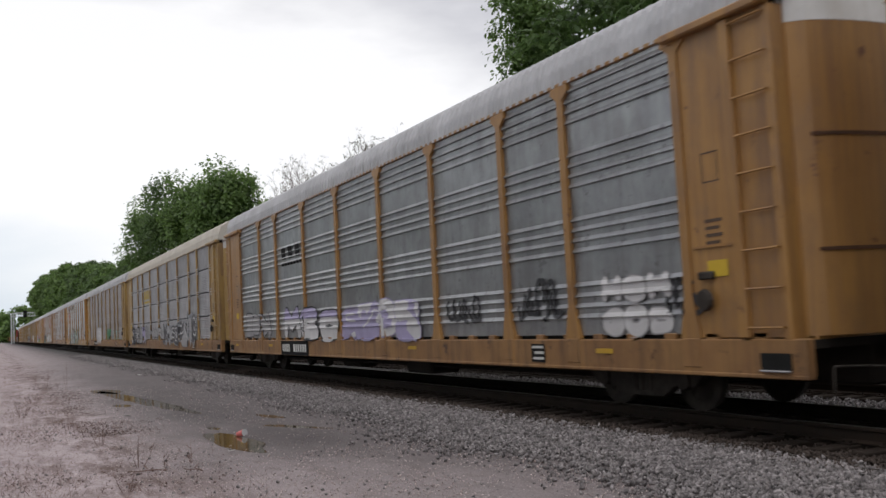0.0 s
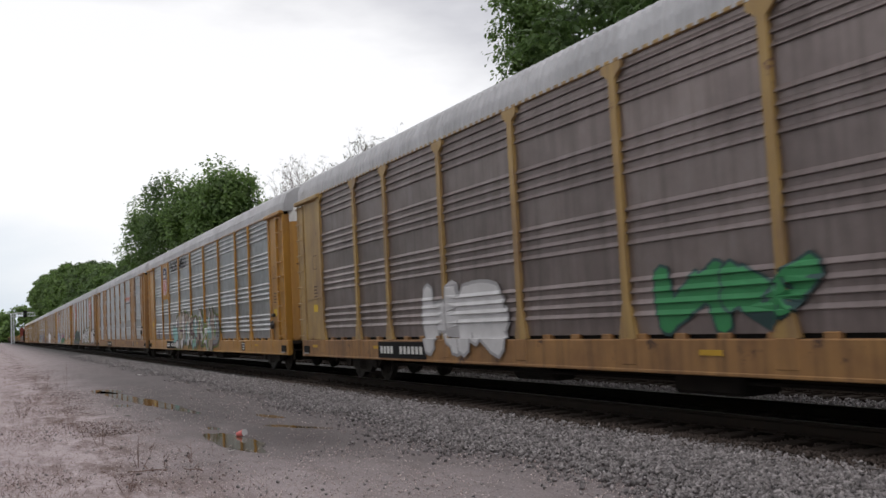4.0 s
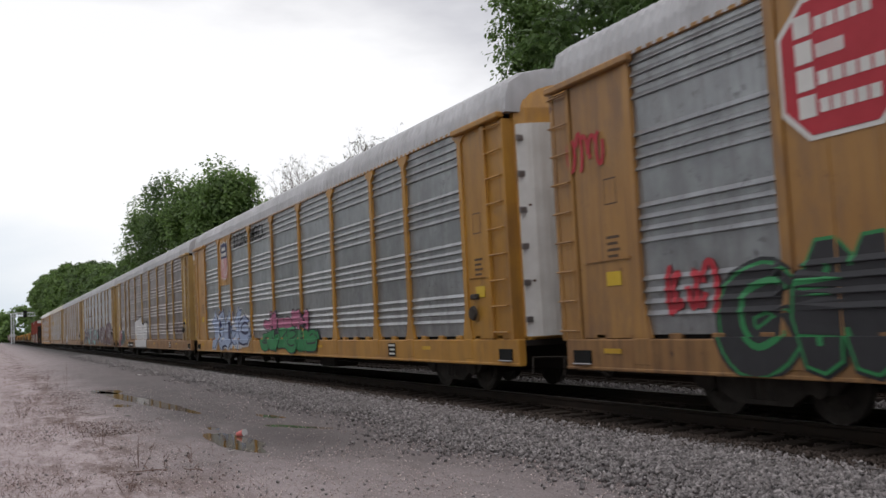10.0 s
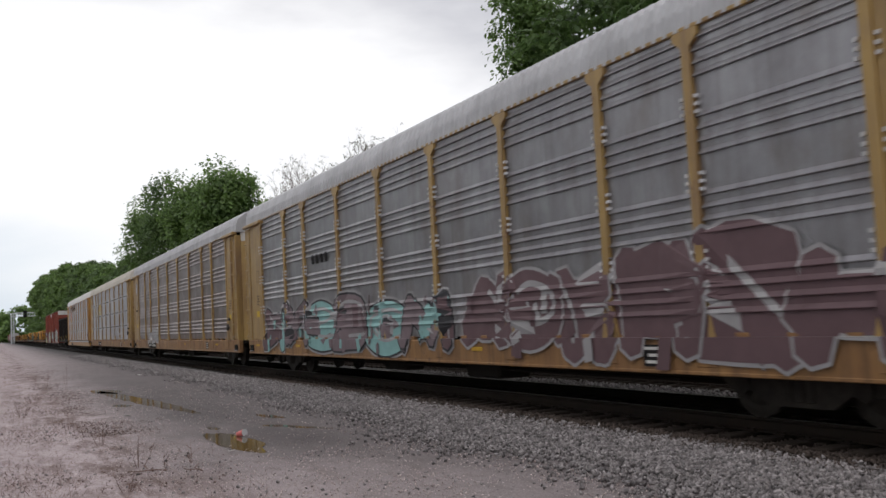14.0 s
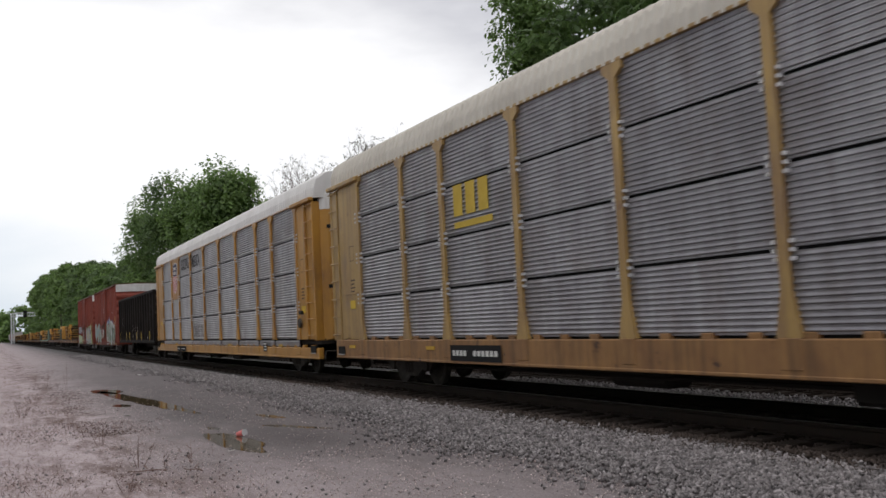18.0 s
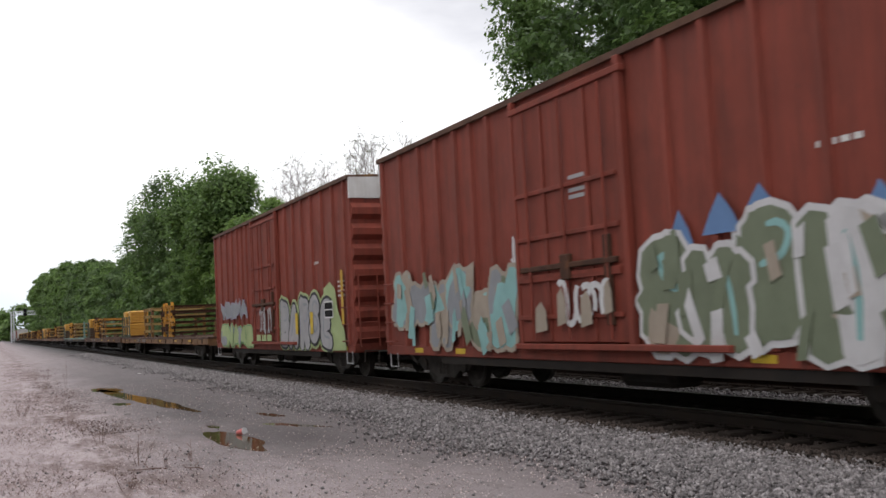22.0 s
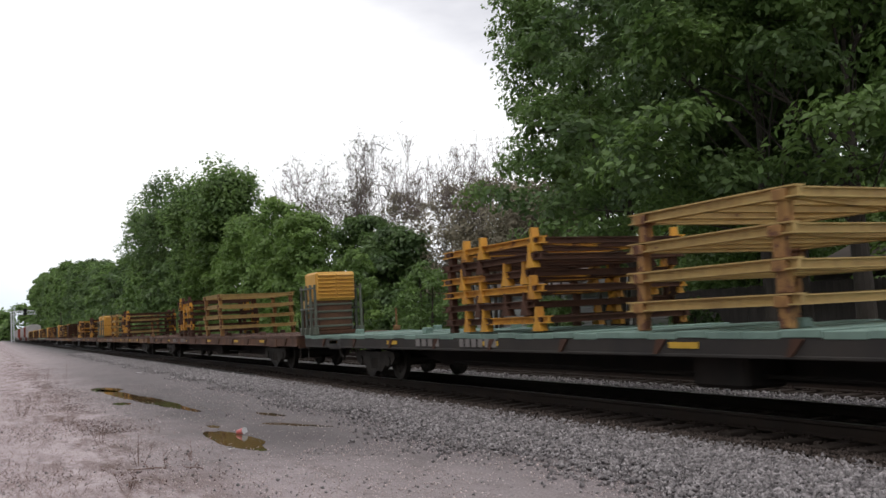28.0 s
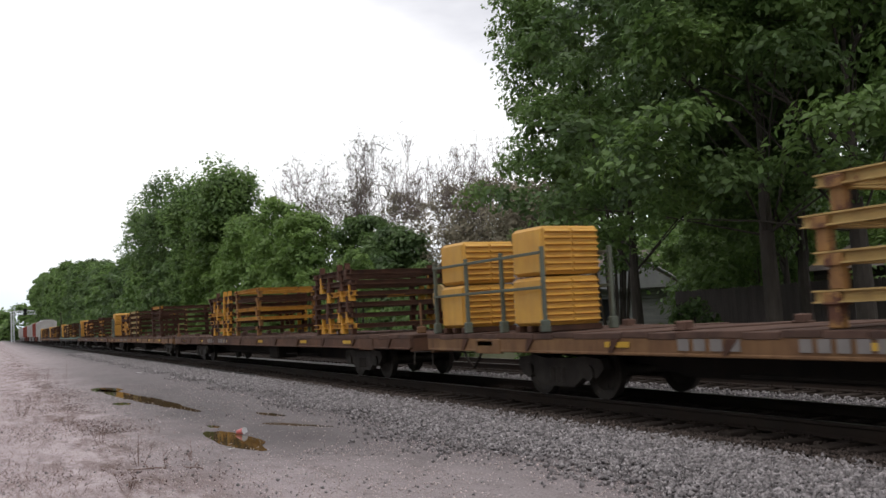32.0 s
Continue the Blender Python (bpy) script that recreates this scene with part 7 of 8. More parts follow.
# ---- stones ----
def stones(name, count, where, size, material, seed, label, grow=1.0):
    """Broken stones scattered by a rule, in one mesh."""
    rng = np.random.default_rng(seed)
    base = np.array([(1, 0, 0), (-0.5, 0.87, 0), (-0.5, -0.87, 0), (0, 0, 0.9), (0, 0, -0.9)])
    faces = np.array([(0, 1, 3), (1, 2, 3), (2, 0, 3), (1, 0, 4), (2, 1, 4), (0, 2, 4)])
    pos = where(rng, count)
    n = len(pos)
    s = rng.uniform(size[0], size[1], (n, 1, 1)) * rng.uniform(0.65, 1.2, (n, 1, 3)) * 0.5
    v = base[None] * (1 + rng.uniform(-0.4, 0.4, (n, 5, 3))) * s
    q = rng.normal(size=(n, 4))
    q /= np.linalg.norm(q, axis=1, keepdims=True)
    w, x, y, z = q.T
    R = np.stack([1 - 2 * (y * y + z * z), 2 * (x * y - z * w), 2 * (x * z + y * w), 2 * (x * y + z * w), 1 - 2 * (x * x + z * z), 2 * (y * z - x * w), 2 * (x * z - y * w), 2 * (y * z + x * w), 1 - 2 * (x * x + y * y)], 1).reshape(n, 3, 3)
    v = np.einsum("nij,nkj->nki", R, v) + pos[:, None, :]
    f = (np.arange(n)[:, None, None] * 5 + faces[None]).reshape(-1, 3)
    return tagged(new(name, array_mesh(name, v.reshape(-1, 3), f, M[material])), label, name.replace("_", " "), "", "stuff")


def bed_edge(y):
    return 5.0 + 0.3 * np.sin(y * 0.9) + 0.15 * np.sin(y * 2.7 + 1) + 1.35 * np.minimum(y, 30.0) / 30.0


def bed_height(rng, x, n):
    return np.interp(x, [4.6, 5.3, 7.4, 7.9, 8.15, 8.4], [0.0, 0.02, 0.06, 0.07, 0.04, 0.03]) + 0.008 + 0.03 * rng.random(n) ** 2


def bed_near(rng, n):
    y = 3.2 + 27 * rng.random(n) ** 1.75
    lo = bed_edge(y) + rng.normal(size=n) * 0.35
    x = np.minimum(lo + (7.6 - lo) * rng.random(n) ** 0.62, 7.6) + rng.normal(size=n) * 0.1
    return np.stack([x, y, bed_height(rng, x, n)], 1)


def bed_far(rng, n):
    y = 28 + 60 * rng.random(n) ** 1.3
    lo = bed_edge(y) - 0.1 + rng.normal(size=n) * 0.3
    x = np.minimum(lo + (7.6 - lo) * rng.random(n) ** 0.8, 7.6)
    return np.stack([x, y, bed_height(rng, x, n)], 1)


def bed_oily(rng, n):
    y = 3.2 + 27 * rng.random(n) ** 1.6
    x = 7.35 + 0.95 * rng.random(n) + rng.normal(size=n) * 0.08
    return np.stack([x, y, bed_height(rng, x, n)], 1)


def bed_between(rng, n):
    y = 3 + 26 * rng.random(n) ** 1.5
    x = 10.75 + 1.8 * rng.random(n)
    z = 0.075 + 0.03 * rng.random(n)
    return np.stack([x, y, z], 1)


def crib(rng, n):
    y = 3 + 20 * rng.random(n) ** 1.4
    k = np.round((y - 2.0) / 0.5)
    y = np.where(np.abs(y - 2.0 - k * 0.5) < 0.16, y + 0.25, y)
    x = 8.1 + 0.55 * rng.random(n)
    return np.stack([x, y, 0.05 + 0.03 * rng.random(n)], 1)


def loose(rng, n):
    y = 5 + 28 * rng.random(n) ** 1.5
    x = -1.0 + 6.7 * rng.random(n)
    soaked = (x > 2.5) & (x < 5.6) & (y > 12.5) & (y < 34) & (rng.random(n) < 0.75)
    keep = ~in_pool(x, y) & ~soaked
    x, y = x[keep], y[keep]
    return np.stack([x, y, np.interp(x, [-0.5, 0.6, 4.6, 5.6], [0.06, 0.02, 0.0, 0.03]) + 0.006], 1)


stones("ballast", 60000, bed_near, (0.034, 0.086), "stone", 1, "grey limestone ballast stones beside the rails")
stones("ballast", 26000, bed_far, (0.05, 0.115), "stone", 8, "grey limestone ballast stones beside the rails")
stones("ballast", 14000, bed_oily, (0.035, 0.075), "oil_and_shade", 5, "dark oil-stained ballast stones along the rail")
stones("ballast", 8000, bed_between, (0.04, 0.08), "stone", 2, "grey limestone ballast stones between the tracks")
stones("ballast", 2500, crib, (0.04, 0.07), "oil_and_shade", 3, "dark ballast stones between the ties")
stones("gravel", 1800, loose, (0.028, 0.055), "stone", 7, "scattered grey stones on the dirt track")
stones("gravel", 34000, loose, (0.010, 0.030), "pebble", 4, "small pale gravel on the dirt track")


# ---- trees ----
def branches(shape, base, way, length, radius, depth, rng, tips, spread=0.6, bend=0.2, sides=6, twigs=3, thin=0.004):
    """A limb that tapers, bends and forks; the places of its ends go to tips."""
    p, d = Vector(base), Vector(way).normalized()
    path, radii = [p.copy()], [radius]
    steps = 3 if depth > 1 else 2
    for k in range(steps):
        d = (d + Vector((rng.uniform(-bend, bend), rng.uniform(-bend, bend), rng.uniform(-bend * 0.3, bend * 0.6)))).normalized()
        p = p + d * length / steps
        path.append(p.copy())
        radii.append(max(thin, radius * (1 - 0.42 * (k + 1) / steps)))
    if depth == 0:
        u = d.cross(Vector((0.3, 0.5, 0.8))).normalized() * radius
        w = d.cross(u)
        shape.add([path[0] + u, path[0] - u * 0.5 + w * 0.87, path[0] - u * 0.5 - w * 0.87, path[-1]], [(0, 1, 3), (1, 2, 3), (2, 0, 3)])
    else:
        shape.tube(path, radii, sides if depth > 1 else 3)
    tips.append((p.copy(), depth))
    if depth > 0:
        for k in range(twigs + (rng.random() < 0.4)):
            side = Vector((rng.uniform(-1, 1), rng.uniform(-1, 1), rng.uniform(-0.25, 0.75))).normalized()
            start = path[-1] if k < 2 else path[-2]
            branches(shape, start, d * (1 - spread) + side * spread, length * rng.uniform(0.62, 0.85), radii[-1] * 0.72, depth - 1, rng, tips, spread, bend, sides, twigs, thin)


def lobe_leaves(lobes, count, size, seed, knot=8, shell=0.4):
    """Small pointed leaves in sprays over rounded lobes (centre and three radii), turned mostly outwards and up; returns arrays."""
    rng = np.random.default_rng(seed)
    L = np.asarray(lobes, float)
    area = L[:, 3] * L[:, 4]
    k = rng.choice(len(L), max(4, count // knot), p=area / area.sum())
    d = rng.normal(size=(len(k), 3))
    d[:, 2] = np.where(d[:, 2] < -0.5, -0.6 * d[:, 2], d[:, 2])
    d /= np.linalg.norm(d, axis=1, keepdims=True)
    mid = L[k, :3] + d * L[k, 3:] * (1.0 - shell * rng.random((len(k), 1)) ** 1.6)
    spread = np.clip(L[k, 3:4] * 0.17, size * 0.9, size * 3.2)
    pos = np.repeat(mid, knot, 0) + rng.normal(size=(len(k) * knot, 3)) * np.repeat(spread, knot, 0) * np.array([1, 1, 0.7])
    n = len(pos)
    up = np.repeat(d, knot, 0) * 0.8 + np.array([0, 0, 0.5]) + rng.normal(size=(n, 3)) * 0.42
    up /= np.linalg.norm(up, axis=1, keepdims=True)
    a = np.cross(up, rng.normal(size=(n, 3)))
    a /= np.linalg.norm(a, axis=1, keepdims=True) + 1e-9
    b = np.cross(up, a)
    s = size * rng.uniform(0.6, 1.3, (n, 1))
    v = np.stack([pos - a * s * 0.8, pos + b * s * 0.48 + up * s * 0.12, pos + a * s - up * s * 0.2, pos - b * s * 0.48 + up * s * 0.12], 1)
    return v.reshape(-1, 3), np.arange(n * 4).reshape(n, 4)


def tree(x, y, tall, wide, leaf, seed, label, per=60, puff=0.9, size=0.13, bole=0.25, depth=3, lean=0.0, group="", bark="bark", clumps=None, name="tree", low=0.3, top_only=1, limb=0.5, thin=0.004, skirt=0, forks=3):
    """A tree: a bole with forking limbs, its crown of leaf clumps fitted to a height and a width."""
    rng = random.Random(seed)
    z0 = height(x, y) - 0.05
    ob = holder(name, pose(x, y, z0), label, "tree" if name != "bush" else "bush", group)
    s, tips = Shape(), []
    trunk_h = tall * low
    s.tube([(0, 0, 0), (0.02, 0.02, 0.25), (lean * 0.5, 0, trunk_h * 0.5), (lean, 0.05, trunk_h)], [bole * 1.5, bole * 1.1, bole, bole * 0.85], 10)
    if depth < 4:
        s.tube([(lean, 0.05, trunk_h), (lean, 0.05, trunk_h + tall * 0.12), (lean, 0.05, trunk_h + tall * 0.25)], [bole * 0.85, bole * 0.65, bole * 0.4], 8)
    n_limbs = 5
    for k in range(n_limbs):
        t = 2 * math.pi * (k + rng.uniform(-0.25, 0.25)) / n_limbs
        up = rng.uniform(0.2, 1.2) if k else 2.5
        branches(s, (lean, 0.05, trunk_h * 1.001 + (tall * 0.055 * k if depth < 4 else 0)), (math.cos(t), math.sin(t), up), tall * 0.24, bole * limb, depth, rng, tips, 0.62, 0.22, thin=thin, twigs=forks)
    top = max(p.z for p, d in tips)
    reach = max(math.hypot(p.x - lean, p.y) for p, d in tips)
    fx, fz = (wide - puff * 0.7) / reach, (tall - trunk_h - puff * 0.4) / (top - trunk_h)
    taper = lambda z: 1 + (fx - 1) * min(1.0, max(0.0, (z - trunk_h) / (0.14 * tall)))
    fit = lambda p: (lean + (p[0] - lean) * taper(p[2]), p[1] * taper(p[2]), trunk_h + (p[2] - trunk_h) * fz if p[2] > trunk_h else p[2])
    s.v = [fit(p) for p in s.v]
    low_tips = []
    for k in range(skirt):
        t, r = rng.uniform(0, 6.283), wide * rng.uniform(0.45, 1.1)
        q = (lean + r * math.cos(t), r * math.sin(t), tall * rng.uniform(0.23, 0.58))
        low_tips.append(q)
        if k % 18 == 0:
            s.tube([(lean, 0.05, trunk_h * 1.05), (lean + (q[0] - lean) * 0.5, q[1] * 0.5, trunk_h + (q[2] - trunk_h) * 0.7), q], [0.035, 0.025, 0.01], 5)
    part("trunk", s, M[bark], ob, "grey-brown trunk with forking limbs")
    if leaf:
        cs = [fit(p) for p, d in tips if d <= top_only] + low_tips
        if clumps:
            rng.shuffle(cs)
            cs = cs[:clumps]
        lobes = [(*c, *(puff * rng.uniform(0.7, 1.25) * k for k in (1, 1, 0.68))) for c in cs]
        v, f = lobe_leaves(lobes, per * len(lobes), size, seed)
        part("crown", array_mesh("crown", v, f, M[leaf]), None, ob, "loose leafy crown with gaps")
    return ob


def thicket(x, y, wide, deep, tall, leaf, seed, label, count=6000, size=0.17, name="bush", low=0.0, lumps=26, dome=0.5):
    """A shrub or young wood edge: stems and overlapping leafy lumps of uneven height."""
    rng = random.Random(seed)
    z0 = height(x, y) - 0.05
    ob = holder(name, pose(x, y, z0), label, "bush" if name == "bush" else "tree")
    lobes, s = [], Shape()
    span = min(wide, deep, tall * 0.5)
    for k in range(lumps):
        h = (k + rng.uniform(0.1, 0.9)) / lumps
        t = k * 2.4 + rng.uniform(-0.5, 0.5)
        r = span * rng.uniform(0.30, 0.52) * (1.1 - 0.35 * h)
        ring = math.sqrt(max(0.0, 1 - h ** (1.6 + 2.4 * (1 - dome)))) * rng.uniform(0.72, 1.0)
        z = max(r * 0.5, low * tall + (1 - low) * tall * h * rng.uniform(0.93, 1.0) - r * 0.55)
        lobes.append((max(wide - r, 0.2 * wide) * ring * math.cos(t), max(deep - r, 0.2 * deep) * ring * math.sin(t), z, r * 1.08, r * 1.08, r * 0.85))
        if k % 4 == 0:
            x1, y1, z1 = lobes[-1][:3]
            s.tube([(x1 * 0.35, y1 * 0.35, 0), (x1 * 0.7, y1 * 0.7, z1 * 0.5), (x1, y1, z1)], [0.09, 0.06, 0.02], 5)
    part("trunk", s, M["bark"], ob)
    v, f = lobe_leaves(lobes, count, size, seed)
    part("crown", array_mesh("crown", v, f, M[leaf]), None, ob, "dense leaves in rounded uneven lobes")
    return ob


BIG = "tall dark green leafy tree beyond the railway line"
tree(20.8, 26.8, 14.6, 5.7, "leaf_mid", 101, BIG, 330, 1.0, 0.12, 0.2, 3, low=0.2, top_only=2, limb=0.36, clumps=190, skirt=80)
tree(19.0, 18.6, 18.5, 6.0, "leaf_dark", 102, BIG, 330, 1.0, 0.125, 0.24, 3, low=0.19, top_only=2, limb=0.36, clumps=190, skirt=80)
tree(18.7, 15.4, 17.5, 5.6, "leaf_mid", 103, BIG, 330, 1.0, 0.125, 0.24, 3, low=0.19, top_only=2, limb=0.36, clumps=180, skirt=70)
tree(24.5, 22.5, 13.5, 5.0, "leaf_dark", 104, BIG, 190, 1.2, 0.16, 0.24, 3, low=0.16, top_only=2, limb=0.36, clumps=120)
tree(23.0, 15.5, 13.5, 5.0, "leaf_mid", 109, BIG, 190, 1.2, 0.16, 0.24, 3, low=0.16, top_only=2, limb=0.36, clumps=120)
tree(29.5, 28.0, 9.5, 4.2, "leaf_mid", 105, "green tree behind a board fence", 160, 1.1, 0.16, 0.2, 3, low=0.2, top_only=2, clumps=70)
thicket(33, 33, 5, 5, 8.5, "leaf_mid", 106, "green tree behind the gardens", 9000, 0.2, "tree", 0.25)
thicket(40, 44, 6, 6, 9.5, "leaf_light", 107, "bright green tree behind the houses", 9000, 0.24, "tree", 0.2)
thicket(36, 24, 6, 6, 9.0, "leaf_light", 108, "bright green tree behind the gardens", 9000, 0.22, "tree", 0.2)
thicket(30, 16, 5, 5, 8.0, "leaf_mid", 110, "green tree behind the fence", 8000, 0.2, "tree", 0.2)
thicket(44, 34, 9, 9, 13.0, "leaf_dark", 111, "dark tree behind the houses", 9000, 0.28, "tree", 0.1)

# the tree row along the line, from near to far
rng = random.Random(77)
WOOD = "tall dense green tree in a row along the railway"
for x, y, h, w, leaf, seed, n in ((20.0, 86, 16.9, 5.4, "leaf_mid", 120, 150), (20.2, 98, 19.4, 6.4, "leaf_mid", 121, 150), (20.2, 115, 21.6, 6.8, "leaf_dark", 122, 110), (20.0, 135, 22.6, 5.2, "leaf_mid", 123, 56)):
    tree(x, y, h, w, leaf, seed, WOOD, 150, 1.9, 0.23, 0.3, 3, low=0.2, top_only=2, clumps=n, group="tree row along the line")
y = 112.0
k = 0
while y < 520:
    tall = float(np.interp(y, (112, 135, 155, 175, 205, 262, 400, 520), (13.0, 13.5, 14.6, 14.8, 17.5, 22.0, 29.5, 29.0))) + rng.uniform(-1.6, 1.2)
    x = 17.2 - 2.0 * max(0.0, (y - 300) / 220) + rng.uniform(-0.4, 1.2)
    # mostly the brighter leaf colour, which puts distance haze into the far row
    ob = thicket(x + 3.2, y, 5.2, 8.0, tall, rng.choice(("leaf_dark", "leaf_mid", "leaf_mid")), 130 + k, WOOD, 10000, 0.36 if y < 260 else 0.5, "tree", 0.0, 17, 0.75)
    tagged(ob, group="tree row along the line")
    y += 11 + 6 * (y > 250)
    k += 1
YOUNG = "bright green young tree at the edge of the wood"
for x, y, w, d, h, leaf, seed in ((19.3, 77, 3.4, 6.0, 11.6, "leaf_light", 172), (19.3, 67.5, 3.4, 5.4, 11.7, "leaf_light", 170), (18.9, 60, 2.8, 4.8, 9.7, "leaf_light", 171), (18.6, 100, 2.6, 9, 11.5, "leaf_mid", 173), (18.4, 120, 2.6, 9, 11.0, "leaf_mid", 174), (18.4, 88, 2.6, 7, 11.5, "leaf_light", 175)):
    thicket(x, y, w, d, h, leaf, seed, YOUNG, 22000, 0.19, "tree", 0.0, 34)
thicket(18.0, 47.7, 1.3, 2.6, 6.2, "leaf_light", 176, "light green shrub by the railway", 9000, 0.11)
thicket(17.6, 56.0, 1.3, 4.0, 5.2, "leaf_light", 177, "light green shrub by the railway", 9000, 0.11)
thicket(18.6, 40.0, 1.8, 4.4, 4.6, "leaf_mid", 178, "green shrub by the railway", 9000, 0.11)
thicket(18.8, 29.4, 1.3, 1.8, 2.4, "leaf_mid", 179, "green shrub in front of a house", 6000, 0.1)
thicket(25.0, 64.5, 3.2, 5.0, 10.2, "leaf_dark", 180, "dark green tree behind the shrubs", 20000, 0.2, "tree", 0.0)
thicket(23.0, 54.0, 3.0, 4.0, 7.6, "leaf_dark", 183, "dark green tree behind the shrubs", 20000, 0.2, "tree", 0.0)
thicket(21.5, 33.8, 1.2, 1.6, 2.6, "leaf_dark", 181, "dark green garden shrub", 4000, 0.11)
thicket(21.5, 24.6, 1.0, 1.4, 2.0, "leaf_dark", 182, "dark green garden shrub", 3000, 0.11)

BARE = "nearly bare tall tree with fine pale twigs"
for x, y, h, w, seed in ((28, 68.5, 17.6, 5.0, 190), (28, 95, 19.6, 7.0, 191), (28, 86, 18.6, 6.5, 192), (28, 77, 16.4, 6.5, 193), (29, 73, 14.5, 5.5, 207)):
    tree(x, y, h, w, "leaf_grey", seed, BARE, 2, 0.7, 0.075, 0.17, 6, forks=2, thin=0.026, bark="twig", group="bare trees", low=0.3)
TWIGGY = "brownish tall tree with sparse bare branches"
for x, y, h, w, seed in ((27, 58.7, 13.9, 3.6, 194), (26, 51.0, 12.6, 3.4, 195), (25, 45.6, 12.4, 3.4, 197), (25.5, 48.5, 11.6, 3.6, 208)):
    tree(x, y, h, w, "leaf_brown", seed, TWIGGY, 1, 0.4, 0.05, 0.13, 6, forks=2, thin=0.02, bark="twig", group="bare trees", low=0.3)
DULL = "dense olive-brown rounded tree beyond the line"
thicket(25.5, 50.5, 2.6, 3.6, 10.2, "leaf_olive", 196, DULL, 9000, 0.11, "tree", 0.3, 36, 0.3)
thicket(25.0, 45.0, 2.4, 3.6, 9.6, "leaf_olive", 202, DULL, 9000, 0.11, "tree", 0.48, 36, 0.3)
thicket(27.5, 62.5, 2.4, 4.0, 11.6, "leaf_olive", 203, DULL, 9000, 0.13, "tree", 0.1, 36, 0.3)
thicket(24.2, 38.5, 2.6, 3.2, 8.2, "leaf_olive", 204, "grey-green tree beside a house", 12000, 0.12, "tree", 0.62, 34, 0.3)
thicket(24.6, 33.2, 2.4, 2.6, 10.2, "leaf_dark", 205, "dark green tree beside a house", 18000, 0.15, "tree", 0.68, 34, 0.3)
thicket(-5, 240, 4, 20, 11, "leaf_brown", 198, "reddish-brown far tree beside the dirt track", 7000, 0.6, "tree")
thicket(-6, 300, 5, 30, 13, "leaf_mid", 199, "far green tree beside the dirt track", 7000, 0.7, "tree")
thicket(20, 640, 30, 30, 22, "leaf_mid", 200, "far green wood at the end of the line", 8000, 1.6, "tree")
thicket(-60, 700, 45, 30, 14, "leaf_mid", 201, "far green wood at the end of the line", 8000, 1.6, "tree")


# ---- houses and fence beyond the line ----
def house(x0, x1, y0, y1, eave, ridge, along, wall, label, hip=0.0, windows=()):
    z0 = height((x0 + x1) / 2, y0) - 0.05
    ob = holder("house", pose(0, 0, z0), label, "house", "houses beyond the line")
    rows = 14
    for k in range(rows):
        za, zb = eave * k / rows, eave * (k + 1) / rows - 0.015
        part("siding_board", Shape().box(x0, x1, y0, y1, za, zb, 0.01), M[wall], ob)
    xm, ym, o = (x0 + x1) / 2, (y0 + y1) / 2, 0.4
    a, b, c, d = x0 - o, x1 + o, y0 - o, y1 + o
    if along == "y":
        v = [(a, c, eave), (b, c, eave), (b, d, eave), (a, d, eave), (xm, c + hip, ridge), (xm, d - hip, ridge)]
        f = [(0, 4, 5, 3), (1, 2, 5, 4), (0, 1, 4), (2, 3, 5), (0, 3, 2, 1)]
    else:
        v = [(a, c, eave), (b, c, eave), (b, d, eave), (a, d, eave), (a + hip, ym, ridge), (b - hip, ym, ridge)]
        f = [(0, 1, 5, 4), (2, 3, 4, 5), (0, 4, 3), (1, 2, 5), (0, 3, 2, 1)]
    if not hip:
        g = [(x0, c + 0.35, eave), (x1, c + 0.35, eave), (xm, c + 0.35, ridge - 0.25)] if along == "y" else [(a + 0.35, y0, eave), (a + 0.35, y1, eave), (a + 0.35, ym, ridge - 0.25)]
        n = len(g)
        back = [(p[0], p[1] - 0.4, p[2]) if along == "y" else (p[0] - 0.4, p[1], p[2]) for p in g]
        part("gable", Shape().add(g + back, [(0, 1, 2), (5, 4, 3), (0, 3, 4, 1), (1, 4, 5, 2), (2, 5, 3, 0)]), M[wall], ob)
        for sgn in (0, 1):
            p0 = (v[sgn][0], c - 0.03, eave) if along == "y" else (a - 0.03, v[0 if sgn == 0 else 3][1], eave)
            p1 = (xm, c - 0.03, ridge + 0.02) if along == "y" else (a - 0.03, ym, ridge + 0.02)
            part("barge_board", Shape().tube([p0, p1], 0.07, 4), M["siding"], ob)
    part("roof", Shape().add(v, f), M["shingle"], ob, "brown shingled roof")
    for wx, wy, wz, ww, wh, face in windows:
        if face == "x":
            w = part("window", Shape().box(wx - 0.05, wx, wy - ww / 2 - 0.08, wy + ww / 2 + 0.08, wz - 0.08, wz + wh + 0.08, 0.01), M["siding"], ob, "white window frame")
            part("pane", Shape().box(wx - 0.06, wx - 0.05, wy - ww / 2, wy + ww / 2, wz, wz + wh), M["window"], w)
        else:
            w = part("window", Shape().box(wx - ww / 2 - 0.08, wx + ww / 2 + 0.08, wy - 0.05, wy, wz - 0.08, wz + wh + 0.08, 0.01), M["siding"], ob, "white window frame")
            part("pane", Shape().box(wx - ww / 2, wx + ww / 2, wy - 0.06, wy - 0.05, wz, wz + wh), M["window"], w)
    return ob


